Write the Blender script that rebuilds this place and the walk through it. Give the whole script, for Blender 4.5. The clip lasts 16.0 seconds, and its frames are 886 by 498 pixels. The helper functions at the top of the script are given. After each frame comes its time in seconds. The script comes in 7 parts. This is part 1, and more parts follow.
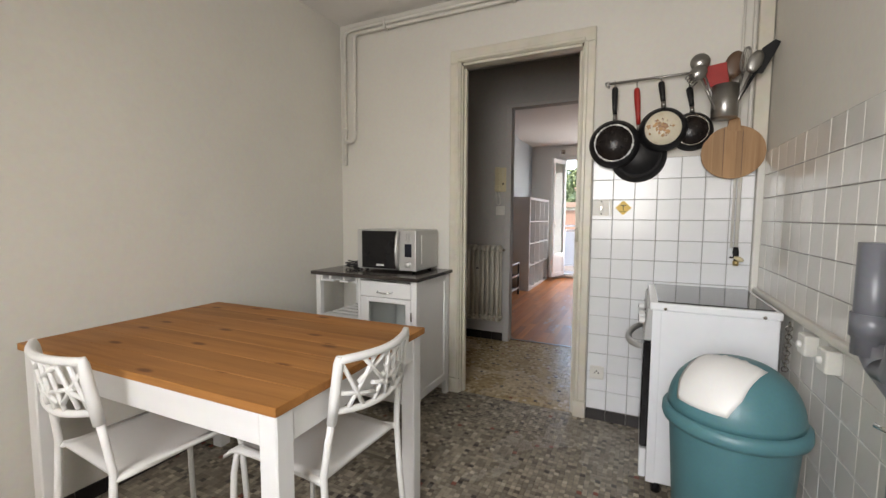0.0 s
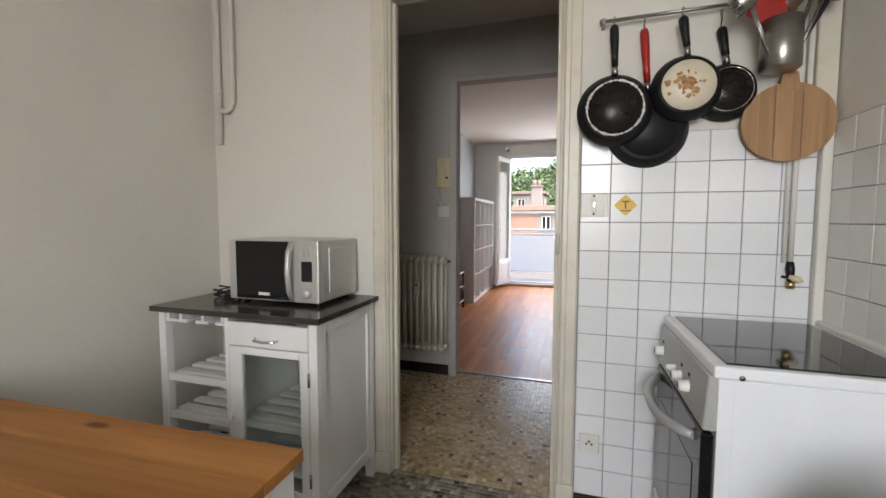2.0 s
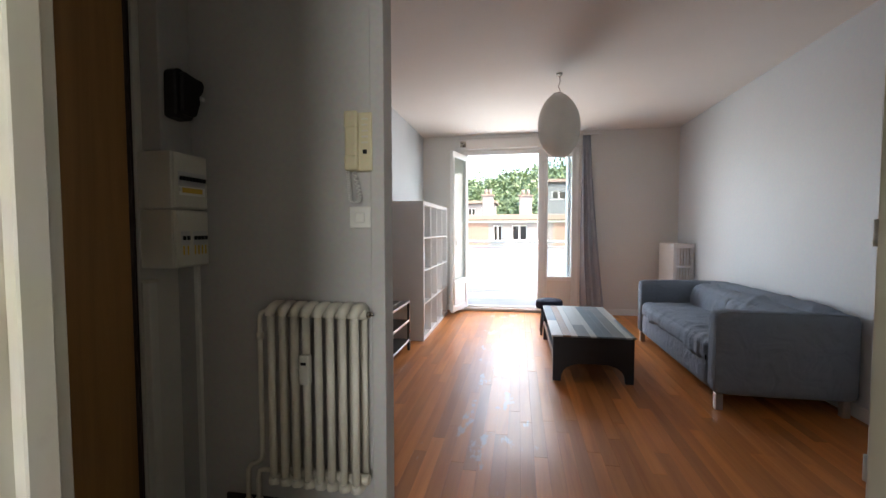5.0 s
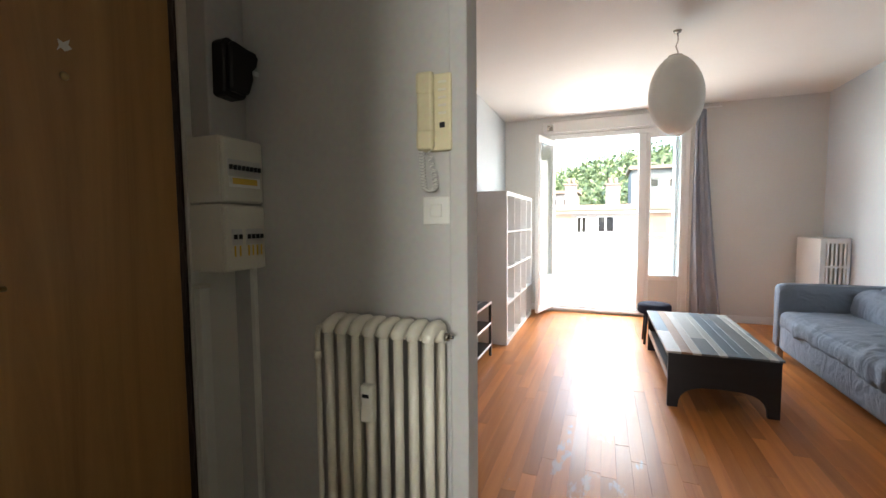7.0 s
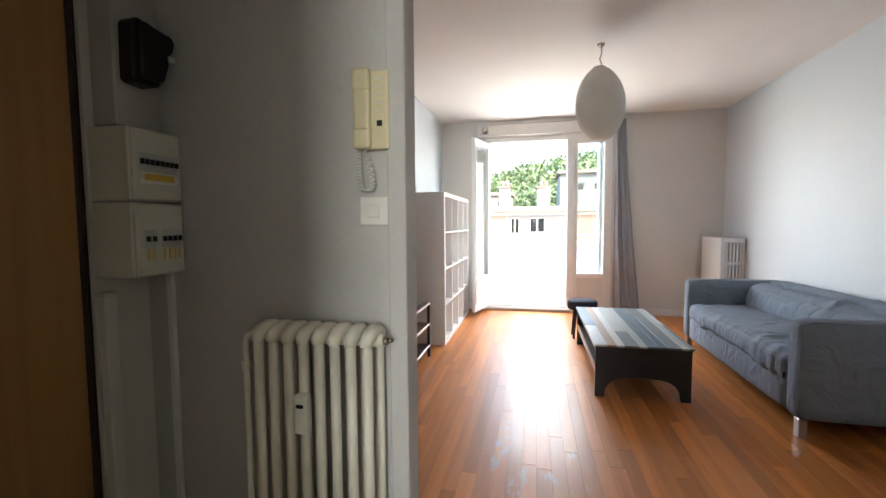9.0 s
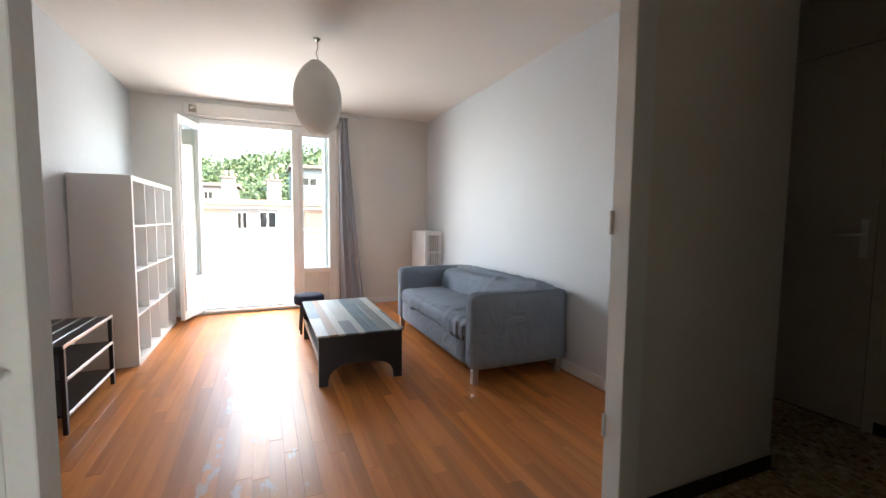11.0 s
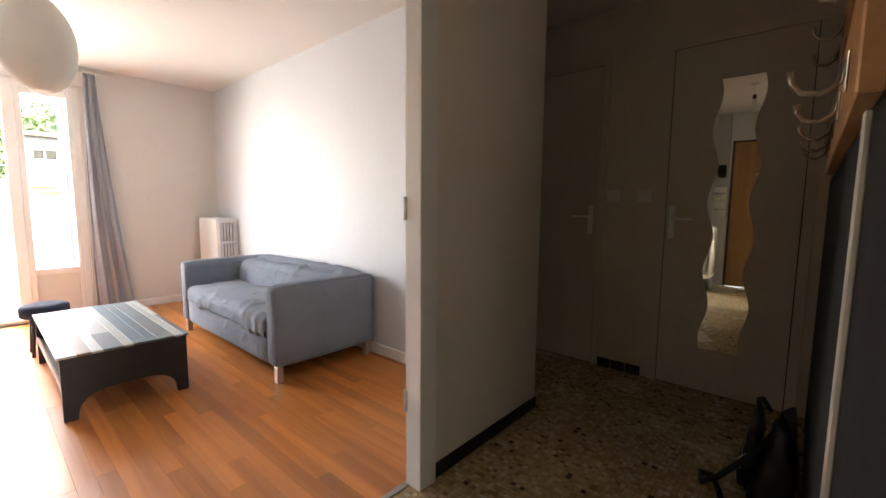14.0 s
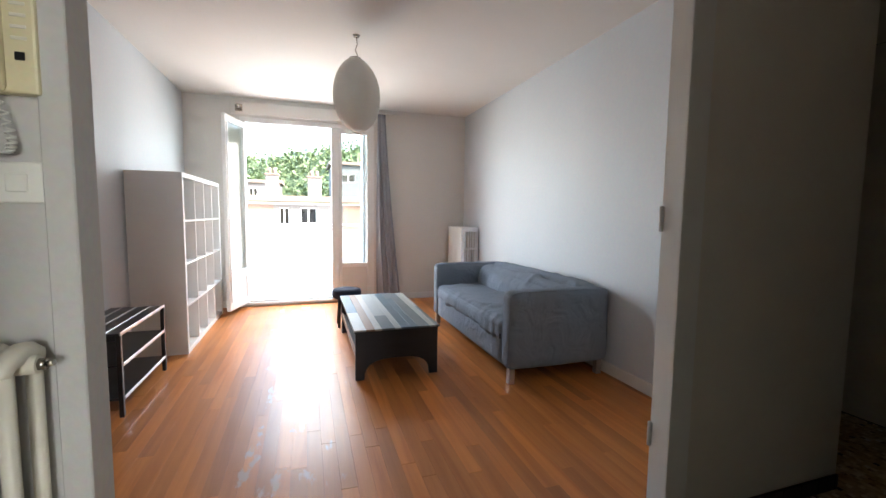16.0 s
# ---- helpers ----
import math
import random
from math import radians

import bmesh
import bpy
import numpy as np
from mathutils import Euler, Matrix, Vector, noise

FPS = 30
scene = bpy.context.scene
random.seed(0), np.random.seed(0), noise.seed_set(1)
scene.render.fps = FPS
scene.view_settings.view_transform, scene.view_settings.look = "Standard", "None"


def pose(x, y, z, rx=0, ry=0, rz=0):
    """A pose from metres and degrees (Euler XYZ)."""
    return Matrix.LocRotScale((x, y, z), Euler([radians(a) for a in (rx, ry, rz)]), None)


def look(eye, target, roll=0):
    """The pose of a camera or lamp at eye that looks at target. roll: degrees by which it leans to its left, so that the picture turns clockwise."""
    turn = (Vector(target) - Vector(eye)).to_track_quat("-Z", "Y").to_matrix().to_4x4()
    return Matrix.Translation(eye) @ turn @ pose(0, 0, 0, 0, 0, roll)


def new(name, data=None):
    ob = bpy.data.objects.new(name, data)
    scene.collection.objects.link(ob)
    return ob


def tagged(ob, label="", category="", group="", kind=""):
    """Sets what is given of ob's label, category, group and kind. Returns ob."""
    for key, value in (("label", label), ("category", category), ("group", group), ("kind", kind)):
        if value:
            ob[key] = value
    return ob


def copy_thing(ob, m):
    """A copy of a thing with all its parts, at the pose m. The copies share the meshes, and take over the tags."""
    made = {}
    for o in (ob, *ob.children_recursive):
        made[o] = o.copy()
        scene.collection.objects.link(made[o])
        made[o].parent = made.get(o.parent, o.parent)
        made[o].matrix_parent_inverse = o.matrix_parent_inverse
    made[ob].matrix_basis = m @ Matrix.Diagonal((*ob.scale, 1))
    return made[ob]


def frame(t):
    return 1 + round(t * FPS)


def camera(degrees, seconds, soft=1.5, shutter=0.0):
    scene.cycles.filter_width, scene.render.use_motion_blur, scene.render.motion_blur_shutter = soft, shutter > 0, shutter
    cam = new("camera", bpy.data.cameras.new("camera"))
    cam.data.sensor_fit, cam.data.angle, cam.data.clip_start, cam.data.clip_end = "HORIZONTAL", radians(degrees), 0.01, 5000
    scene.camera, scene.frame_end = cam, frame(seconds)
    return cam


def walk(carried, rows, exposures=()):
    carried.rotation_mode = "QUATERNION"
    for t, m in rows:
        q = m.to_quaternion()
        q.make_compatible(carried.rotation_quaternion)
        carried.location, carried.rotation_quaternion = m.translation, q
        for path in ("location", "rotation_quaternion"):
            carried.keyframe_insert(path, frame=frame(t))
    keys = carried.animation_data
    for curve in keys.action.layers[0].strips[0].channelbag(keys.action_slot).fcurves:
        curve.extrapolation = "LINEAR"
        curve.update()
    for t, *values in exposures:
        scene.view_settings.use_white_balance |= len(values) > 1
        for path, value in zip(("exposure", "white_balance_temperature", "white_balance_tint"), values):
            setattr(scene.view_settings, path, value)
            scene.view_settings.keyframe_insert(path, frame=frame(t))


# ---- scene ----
cam = camera(93.6, 16.0)
PATH = [
    (0, (0.181, -2.516, 1.18), (-0.672, -0.713, 1.024), 0.3),
    (0.5, (0.136, -2.334, 1.182), (-0.681, -0.515, 1.027), 0.3),
    (1, (0.082, -2.153, 1.18), (-0.672, -0.307, 1.031), 0.4),
    (1.5, (-0.025, -1.933, 1.18), (-0.705, -0.058, 1.036), 0.4),
    (2, (-0.104, -1.722, 1.174), (-0.688, 0.186, 1.036), 0.1),
    (2.5, (-0.162, -1.448, 1.191), (-0.735, 0.465, 1.08), 0.4),
    (3, (-0.23, -1.209, 1.179), (-0.715, 0.729, 1.079), 0.1),
    (3.5, (-0.314, -0.974, 1.192), (-0.697, 0.987, 1.098), -0.4),
    (4, (-0.349, -0.734, 1.186), (-0.696, 1.234, 1.107), -0.1),
    (6.5, (-0.51, 0.075, 1.199), (-1.004, 2.008, 1.064), -0.1),
    (7, (-0.54, 0.079, 1.202), (-1.255, 1.942, 1.073), -0.5),
    (7.5, (-0.563, 0.06, 1.202), (-1.413, 1.866, 1.075), -0.6),
    (8, (-0.579, 0.049, 1.201), (-1.432, 1.854, 1.076), -0.6),
    (8.5, (-0.573, 0.073, 1.2), (-1.273, 1.942, 1.076), -0.6),
    (9, (-0.549, 0.094, 1.202), (-0.977, 2.043, 1.075), -0.4),
    (9.5, (-0.509, 0.1, 1.197), (-0.604, 2.094, 1.074), -0.4),
    (12, (-0.429, 0.134, 1.186), (0.773, 1.723, 1.006), 1.0),
    (12.5, (-0.408, 0.135, 1.192), (0.954, 1.586, 0.991), 0.9),
    (13, (-0.382, 0.127, 1.198), (1.087, 1.467, 0.981), 0.7),
    (13.5, (-0.381, 0.124, 1.199), (1.138, 1.407, 0.978), 0.5),
    (14, (-0.382, 0.12, 1.191), (1.108, 1.437, 0.979), 0.5),
    (14.5, (-0.391, 0.13, 1.195), (0.984, 1.568, 0.987), 0.4),
    (15, (-0.398, 0.145, 1.201), (0.786, 1.743, 1.002), 0.5),
    (15.5, (-0.413, 0.147, 1.179), (0.494, 1.918, 1.008), 0.6),
    (16, (-0.444, 0.156, 1.183), (0.175, 2.049, 1.016), 0.7),
]
walk(cam, [(t, look(eye, target, roll)) for t, eye, target, roll in PATH],
     exposures=[(0.0, 3.7, 7100, 15.5), (1.5, 3.7, 6950, 15.5), (3.0, 3.8, 6800, 15.5), (4.0, 3.95, 6750, 14), (6.3, 4.75, 7000, 9), (8.0, 5.0, 7100, 9), (9.5, 4.8, 6900, 9), (12.0, 5.05, 7050, 9), (13.0, 5.55, 7700, 14), (14.0, 5.7, 7900, 15.5), (15.0, 5.15, 7100, 10), (16.0, 4.8, 6800, 9)])

# ---- light ----
world = bpy.data.worlds.new("sky")
scene.world = world
world.use_nodes = True
wt = world.node_tree
sky = wt.nodes.new("ShaderNodeTexSky")
sky.sky_type = "NISHITA"
sky.sun_disc = False
SUN_FROM = Vector((0.70, -0.50, 0.80)).normalized()
sky.sun_elevation = math.asin(SUN_FROM.z)
sky.sun_rotation = math.atan2(SUN_FROM.x, SUN_FROM.y)
sky.dust_density = 2.5
wt.links.new(sky.outputs[0], wt.nodes["Background"].inputs[0])
wt.nodes["Background"].inputs[1].default_value = 0.07

sun = new("sun", bpy.data.lights.new("sun", "SUN"))
sun.data.energy = 0.6
sun.data.angle = radians(0.5)
sun.data.color = (1.0, 0.95, 0.86)
sun.matrix_world = look(SUN_FROM * 40, (0, 0, 0))

# daylight standing in the kitchen's window opening, behind the walker
kw = new("kitchen_daylight", bpy.data.lights.new("kitchen_daylight", "AREA"))
kw.data.shape, kw.data.size, kw.data.size_y = "RECTANGLE", 0.95, 1.25
kw.data.energy = 2.7
kw.data.spread = radians(140)
kw.data.color = (0.93, 0.97, 1.0)
kw.matrix_world = look((-0.1, -3.60, 1.65), (0.25, -1.9, 1.2))

# daylight standing in the balcony window's opening, spread into the room
for nm, aim, power in (("right", (0.715, -0.70, 0.02), 0.56), ("left", (-0.80, -0.60, 0.0), 0.5), ("up", (0.0, -0.64, 0.77), 0.5), ("down", (0.0, -0.64, -0.77), 1.05)):
    wl = new("window_daylight", bpy.data.lights.new("window_daylight", "AREA"))
    wl.data.shape, wl.data.size, wl.data.size_y = "RECTANGLE", 0.9, 1.7
    wl.data.spread = radians(80)
    wl.data.energy = power
    wl.data.color = (0.96, 0.98, 1.0)
    at = Vector((-0.42, 5.92, 1.25))
    wl.matrix_world = look(at, at + Vector(aim))


# ---- materials ----
def nodes_of(name):
    m = bpy.data.materials.new(name)
    m.use_nodes = True
    nt = m.node_tree
    return m, nt, nt.nodes["Principled BSDF"]


def add(nt, kind, **values):
    n = nt.nodes.new(kind)
    for k, v in values.items():
        n.inputs[k].default_value = v
    return n


def rgba(c):
    return (c[0], c[1], c[2], 1.0)


def shade(c, f):
    return (min(1, c[0] * f), min(1, c[1] * f), min(1, c[2] * f))


def paint(name, color, rough=0.6, var=0.08, scale=1.3, grain=60.0, bump=0.05, metallic=0.0,
          stretch=(1, 1, 1), spec=0.5, coat=0.0, dirt=None, dirt_amount=0.0, per_object=0.0):
    """Painted or plain surface: broad mottling, fine grain in the relief, optional smudges."""
    m, nt, b = nodes_of(name)
    L = nt.links.new
    co = add(nt, "ShaderNodeTexCoord")
    mp = add(nt, "ShaderNodeMapping", Scale=stretch)
    L(co.outputs["Object"], mp.inputs["Vector"])
    n1 = add(nt, "ShaderNodeTexNoise", Scale=scale, Detail=5.0, Roughness=0.6)
    L(mp.outputs[0], n1.inputs["Vector"])
    ramp = nt.nodes.new("ShaderNodeValToRGB")
    ramp.color_ramp.elements[0].position, ramp.color_ramp.elements[1].position = 0.3, 0.7
    ramp.color_ramp.elements[0].color = rgba(shade(color, 1 - var))
    ramp.color_ramp.elements[1].color = rgba(shade(color, 1 + var))
    L(n1.outputs["Fac"], ramp.inputs["Fac"])
    out = ramp.outputs["Color"]
    n2 = add(nt, "ShaderNodeTexNoise", Scale=grain, Detail=3.0)
    L(mp.outputs[0], n2.inputs["Vector"])
    mx = nt.nodes.new("ShaderNodeMix")
    mx.data_type, mx.blend_type = "RGBA", "OVERLAY"
    mx.inputs[0].default_value = 0.12
    L(out, mx.inputs[6])
    L(n2.outputs["Color"], mx.inputs[7])
    out = mx.outputs[2]
    if dirt:
        n3 = add(nt, "ShaderNodeTexNoise", Scale=scale * 3.1, Detail=8.0, Roughness=0.7)
        L(mp.outputs[0], n3.inputs["Vector"])
        r3 = nt.nodes.new("ShaderNodeValToRGB")
        r3.color_ramp.elements[0].position, r3.color_ramp.elements[1].position = 0.55, 0.75
        r3.color_ramp.elements[0].color = (0, 0, 0, 1)
        r3.color_ramp.elements[1].color = (dirt_amount,) * 3 + (1,)
        L(n3.outputs["Fac"], r3.inputs["Fac"])
        mx = nt.nodes.new("ShaderNodeMix")
        mx.data_type = "RGBA"
        L(r3.outputs["Color"], mx.inputs[0])
        L(out, mx.inputs[6])
        mx.inputs[7].default_value = rgba(dirt)
        out = mx.outputs[2]
    if per_object:
        oi = add(nt, "ShaderNodeObjectInfo")
        mr = add(nt, "ShaderNodeMapRange", **{"To Min": 1 - per_object, "To Max": 1 + per_object})
        L(oi.outputs["Random"], mr.inputs["Value"])
        hs = add(nt, "ShaderNodeHueSaturation")
        L(mr.outputs[0], hs.inputs["Value"])
        L(out, hs.inputs["Color"])
        out = hs.outputs[0]
    L(out, b.inputs["Base Color"])
    mr = add(nt, "ShaderNodeMapRange", **{"To Min": max(0.02, rough * 0.8), "To Max": min(1, rough * 1.2)})
    L(n1.outputs["Fac"], mr.inputs["Value"])
    L(mr.outputs[0], b.inputs["Roughness"])
    b.inputs["Metallic"].default_value = metallic
    b.inputs["Specular IOR Level"].default_value = spec
    b.inputs["Coat Weight"].default_value = coat
    if bump:
        bp = add(nt, "ShaderNodeBump", Strength=bump, Distance=0.004)
        L(n2.outputs["Fac"], bp.inputs["Height"])
        L(bp.outputs[0], b.inputs["Normal"])
    return m


def pieces_mat(name, stops, rough=0.45, island=True, grain=40.0, bump=0.05, dull=0.0):
    """Many small pieces, each with a colour drawn at random from the stops (place, colour)."""
    m, nt, b = nodes_of(name)
    L = nt.links.new
    if island:
        rnd = add(nt, "ShaderNodeNewGeometry").outputs["Random Per Island"]
    else:
        rnd = add(nt, "ShaderNodeObjectInfo").outputs["Random"]
    ramp = nt.nodes.new("ShaderNodeValToRGB")
    ramp.color_ramp.interpolation = "CONSTANT"
    els = ramp.color_ramp.elements
    els[0].position, els[0].color = stops[0][0], rgba(stops[0][1])
    els[1].position, els[1].color = stops[1][0], rgba(stops[1][1])
    for p, c in stops[2:]:
        els.new(p).color = rgba(c)
    L(rnd, ramp.inputs["Fac"])
    co = add(nt, "ShaderNodeTexCoord")
    n = add(nt, "ShaderNodeTexNoise", Scale=grain, Detail=4.0)
    L(co.outputs["Object"], n.inputs["Vector"])
    n2 = add(nt, "ShaderNodeTexNoise", Scale=1.7, Detail=6.0)
    L(co.outputs["Object"], n2.inputs["Vector"])
    mr = add(nt, "ShaderNodeMapRange", **{"To Min": 0.72, "To Max": 1.28})
    L(n.outputs["Fac"], mr.inputs["Value"])
    hs = add(nt, "ShaderNodeHueSaturation")
    L(mr.outputs[0], hs.inputs["Value"])
    L(ramp.outputs["Color"], hs.inputs["Color"])
    L(hs.outputs[0], b.inputs["Base Color"])
    mr2 = add(nt, "ShaderNodeMapRange", **{"To Min": rough * 0.6, "To Max": rough * 1.4})
    L(n2.outputs["Fac"], mr2.inputs["Value"])
    L(mr2.outputs[0], b.inputs["Roughness"])
    bp = add(nt, "ShaderNodeBump", Strength=bump, Distance=0.003)
    L(n.outputs["Fac"], bp.inputs["Height"])
    L(bp.outputs[0], b.inputs["Normal"])
    return m


def wood(name, dark, light, along="Y", rough=0.4, scale=1.0, per_object=0.12, coat=0.0, worn=None, knots=0.0, spec=0.5):
    """Wood with the grain along one axis of the object, tone varying piece by piece."""
    m, nt, b = nodes_of(name)
    L = nt.links.new
    co = add(nt, "ShaderNodeTexCoord")
    oi = add(nt, "ShaderNodeObjectInfo")
    shift = add(nt, "ShaderNodeVectorMath")
    shift.operation = "SCALE"
    cmb = add(nt, "ShaderNodeCombineXYZ", X=7.3, Y=13.1, Z=5.7)
    L(cmb.outputs[0], shift.inputs[0])
    L(oi.outputs["Random"], shift.inputs["Scale"])
    ad = add(nt, "ShaderNodeVectorMath")
    L(co.outputs["Object"], ad.inputs[0])
    L(shift.outputs[0], ad.inputs[1])
    st = {"X": (1.2, 22, 22), "Y": (22, 1.2, 22), "Z": (22, 22, 1.2)}[along]
    mp = add(nt, "ShaderNodeMapping", Scale=tuple(v * scale for v in st))
    L(ad.outputs[0], mp.inputs["Vector"])
    n1 = add(nt, "ShaderNodeTexNoise", Scale=1.0, Detail=7.0, Roughness=0.65, Distortion=0.6)
    L(mp.outputs[0], n1.inputs["Vector"])
    ramp = nt.nodes.new("ShaderNodeValToRGB")
    ramp.color_ramp.elements[0].position, ramp.color_ramp.elements[1].position = 0.28, 0.72
    ramp.color_ramp.elements[0].color, ramp.color_ramp.elements[1].color = rgba(dark), rgba(light)
    L(n1.outputs["Fac"], ramp.inputs["Fac"])
    mr = add(nt, "ShaderNodeMapRange", **{"To Min": 1 - per_object, "To Max": 1 + per_object})
    L(oi.outputs["Random"], mr.inputs["Value"])
    hs = add(nt, "ShaderNodeHueSaturation")
    L(mr.outputs[0], hs.inputs["Value"])
    L(ramp.outputs["Color"], hs.inputs["Color"])
    out = hs.outputs[0]
    if knots:
        st2 = {"X": (2.5, 7.0, 0), "Y": (8, 2.4, 0), "Z": (8, 0, 2.4)}[along]
        mpk = add(nt, "ShaderNodeMapping", Scale=st2)
        L(ad.outputs[0], mpk.inputs["Vector"])
        v = add(nt, "ShaderNodeTexVoronoi", Scale=1.0)
        v.voronoi_dimensions = "2D"
        L(mpk.outputs[0], v.inputs["Vector"])
        rk = nt.nodes.new("ShaderNodeValToRGB")
        rk.color_ramp.elements[0].position, rk.color_ramp.elements[1].position = 0.045, 0.105
        rk.color_ramp.elements[0].color, rk.color_ramp.elements[1].color = (knots,) * 3 + (1,), (0, 0, 0, 1)
        L(v.outputs["Distance"], rk.inputs["Fac"])
        mk = nt.nodes.new("ShaderNodeMix")
        mk.data_type = "RGBA"
        L(rk.outputs["Color"], mk.inputs[0])
        L(out, mk.inputs[6])
        mk.inputs[7].default_value = rgba((dark[0] * 0.55, dark[1] * 0.42, dark[2] * 0.35))
        out = mk.outputs[2]
    L(out, b.inputs["Base Color"])
    rr = add(nt, "ShaderNodeMapRange", **{"To Min": rough * 0.7, "To Max": rough * 1.35})
    n4 = add(nt, "ShaderNodeTexNoise", Scale=2.6, Detail=6.0)
    L(co.outputs["Object"], n4.inputs["Vector"])
    L(n4.outputs["Fac"], rr.inputs["Value"])
    L(rr.outputs[0], b.inputs["Roughness"])
    if worn:
        geo = add(nt, "ShaderNodeNewGeometry")
        mpw = add(nt, "ShaderNodeMapping", Scale=(9, 3.2, 1))
        L(geo.outputs["Position"], mpw.inputs["Vector"])
        nw = add(nt, "ShaderNodeTexNoise", Scale=1.0, Detail=6.0, Roughness=0.62)
        L(mpw.outputs[0], nw.inputs["Vector"])
        # varnish is rubbed off only where people walk, along the middle of the room
        sx = add(nt, "ShaderNodeSeparateXYZ")
        L(geo.outputs["Position"], sx.inputs[0])
        dx = nt.nodes.new("ShaderNodeMath")
        dx.operation = "SUBTRACT"
        L(sx.outputs["X"], dx.inputs[0])
        dx.inputs[1].default_value = -0.55
        ab = nt.nodes.new("ShaderNodeMath")
        ab.operation = "ABSOLUTE"
        L(dx.outputs[0], ab.inputs[0])
        band = add(nt, "ShaderNodeMapRange", **{"From Min": 0.15, "From Max": 0.75, "To Min": 0.075, "To Max": -0.12})
        L(ab.outputs[0], band.inputs["Value"])
        sm = nt.nodes.new("ShaderNodeMath")
        L(nw.outputs["Fac"], sm.inputs[0])
        L(band.outputs[0], sm.inputs[1])
        rw = nt.nodes.new("ShaderNodeValToRGB")
        rw.color_ramp.elements[0].position, rw.color_ramp.elements[1].position = 0.655, 0.70
        L(sm.outputs[0], rw.inputs["Fac"])
        mw = nt.nodes.new("ShaderNodeMix")
        mw.data_type = "RGBA"
        L(rw.outputs["Color"], mw.inputs[0])
        L(out, mw.inputs[6])
        mw.inputs[7].default_value = rgba(worn)
        L(mw.outputs[2], b.inputs["Base Color"])
    b.inputs["Coat Weight"].default_value = coat
    b.inputs["Coat Roughness"].default_value = 0.15
    b.inputs["Specular IOR Level"].default_value = spec
    bp = add(nt, "ShaderNodeBump", Strength=0.08, Distance=0.003)
    L(n1.outputs["Fac"], bp.inputs["Height"])
    L(bp.outputs[0], b.inputs["Normal"])
    return m


def glass(name, tint=(0.95, 0.98, 0.97), gloss=0.07):
    m, nt, b = nodes_of(name)
    nt.nodes.remove(b)
    out = nt.nodes["Material Output"]
    tr = add(nt, "ShaderNodeBsdfTransparent", Color=rgba(tint))
    gl = add(nt, "ShaderNodeBsdfGlossy", Roughness=0.02)
    mx = add(nt, "ShaderNodeMixShader")
    mx.inputs[0].default_value = gloss
    nt.links.new(tr.outputs[0], mx.inputs[1])
    nt.links.new(gl.outputs[0], mx.inputs[2])
    nt.links.new(mx.outputs[0], out.inputs["Surface"])
    return m


def foliage(name, a, c):
    m, nt, b = nodes_of(name)
    L = nt.links.new
    g = add(nt, "ShaderNodeNewGeometry")
    co = add(nt, "ShaderNodeTexCoord")
    n = add(nt, "ShaderNodeTexNoise", Scale=0.09, Detail=3.0)
    L(co.outputs["Object"], n.inputs["Vector"])
    sm = nt.nodes.new("ShaderNodeMath")
    sm.operation = "MULTIPLY_ADD"
    L(g.outputs["Random Per Island"], sm.inputs[0])
    sm.inputs[1].default_value = 0.45
    L(n.outputs["Fac"], sm.inputs[2])
    ramp = nt.nodes.new("ShaderNodeValToRGB")
    ramp.color_ramp.elements[0].position, ramp.color_ramp.elements[1].position = 0.4, 1.0
    ramp.color_ramp.elements[0].color, ramp.color_ramp.elements[1].color = rgba(a), rgba(c)
    L(sm.outputs[0], ramp.inputs["Fac"])
    L(ramp.outputs["Color"], b.inputs["Base Color"])
    b.inputs["Roughness"].default_value = 0.6
    b.inputs["Transmission Weight"].default_value = 0.0
    return m


M_KWALL = paint("kitchen_paint", (0.69, 0.67, 0.615), 0.75, 0.04, 1.1, 45, 0.12, dirt=(0.5, 0.46, 0.38), dirt_amount=0.12)
M_CEIL = paint("ceiling_paint", (0.80, 0.78, 0.75), 0.85, 0.03, 0.9, 50, 0.1)
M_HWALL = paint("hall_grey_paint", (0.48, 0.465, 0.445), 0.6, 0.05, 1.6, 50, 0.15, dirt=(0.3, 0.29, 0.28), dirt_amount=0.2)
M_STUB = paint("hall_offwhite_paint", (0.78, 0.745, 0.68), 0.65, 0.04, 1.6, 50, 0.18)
M_HDOOR = paint("taupe_door_paint", (0.63, 0.56, 0.475), 0.5, 0.05, 1.2, 30, 0.05, dirt=(0.42, 0.37, 0.31), dirt_amount=0.2)
M_LWALL = paint("living_pale_grey_paint", (0.62, 0.66, 0.70), 0.55, 0.03, 1.0, 42, 0.22)
M_LWALL2 = paint("window_wall_paint", (0.70, 0.68, 0.65), 0.7, 0.03, 1.0, 45, 0.15)
M_TRIM = paint("aged_cream_gloss", (0.64, 0.605, 0.51), 0.35, 0.07, 3.0, 20, 0.05, dirt=(0.42, 0.36, 0.25), dirt_amount=0.35)
M_WHITE = paint("white_lacquer", (0.80, 0.80, 0.79), 0.35, 0.03, 2.0, 30, 0.03)
M_WHITEP = paint("white_plastic", (0.78, 0.78, 0.76), 0.4, 0.03, 5.0, 90, 0.02)
M_SOCKET = paint("aged_white_plastic", (0.72, 0.71, 0.66), 0.4, 0.05, 6.0, 90, 0.02)
M_CREAM = paint("yellowed_plastic", (0.64, 0.57, 0.37), 0.4, 0.06, 6.0, 90, 0.02)
M_PANELBOX = paint("ivory_plastic", (0.68, 0.66, 0.58), 0.45, 0.04, 5.0, 90, 0.02)
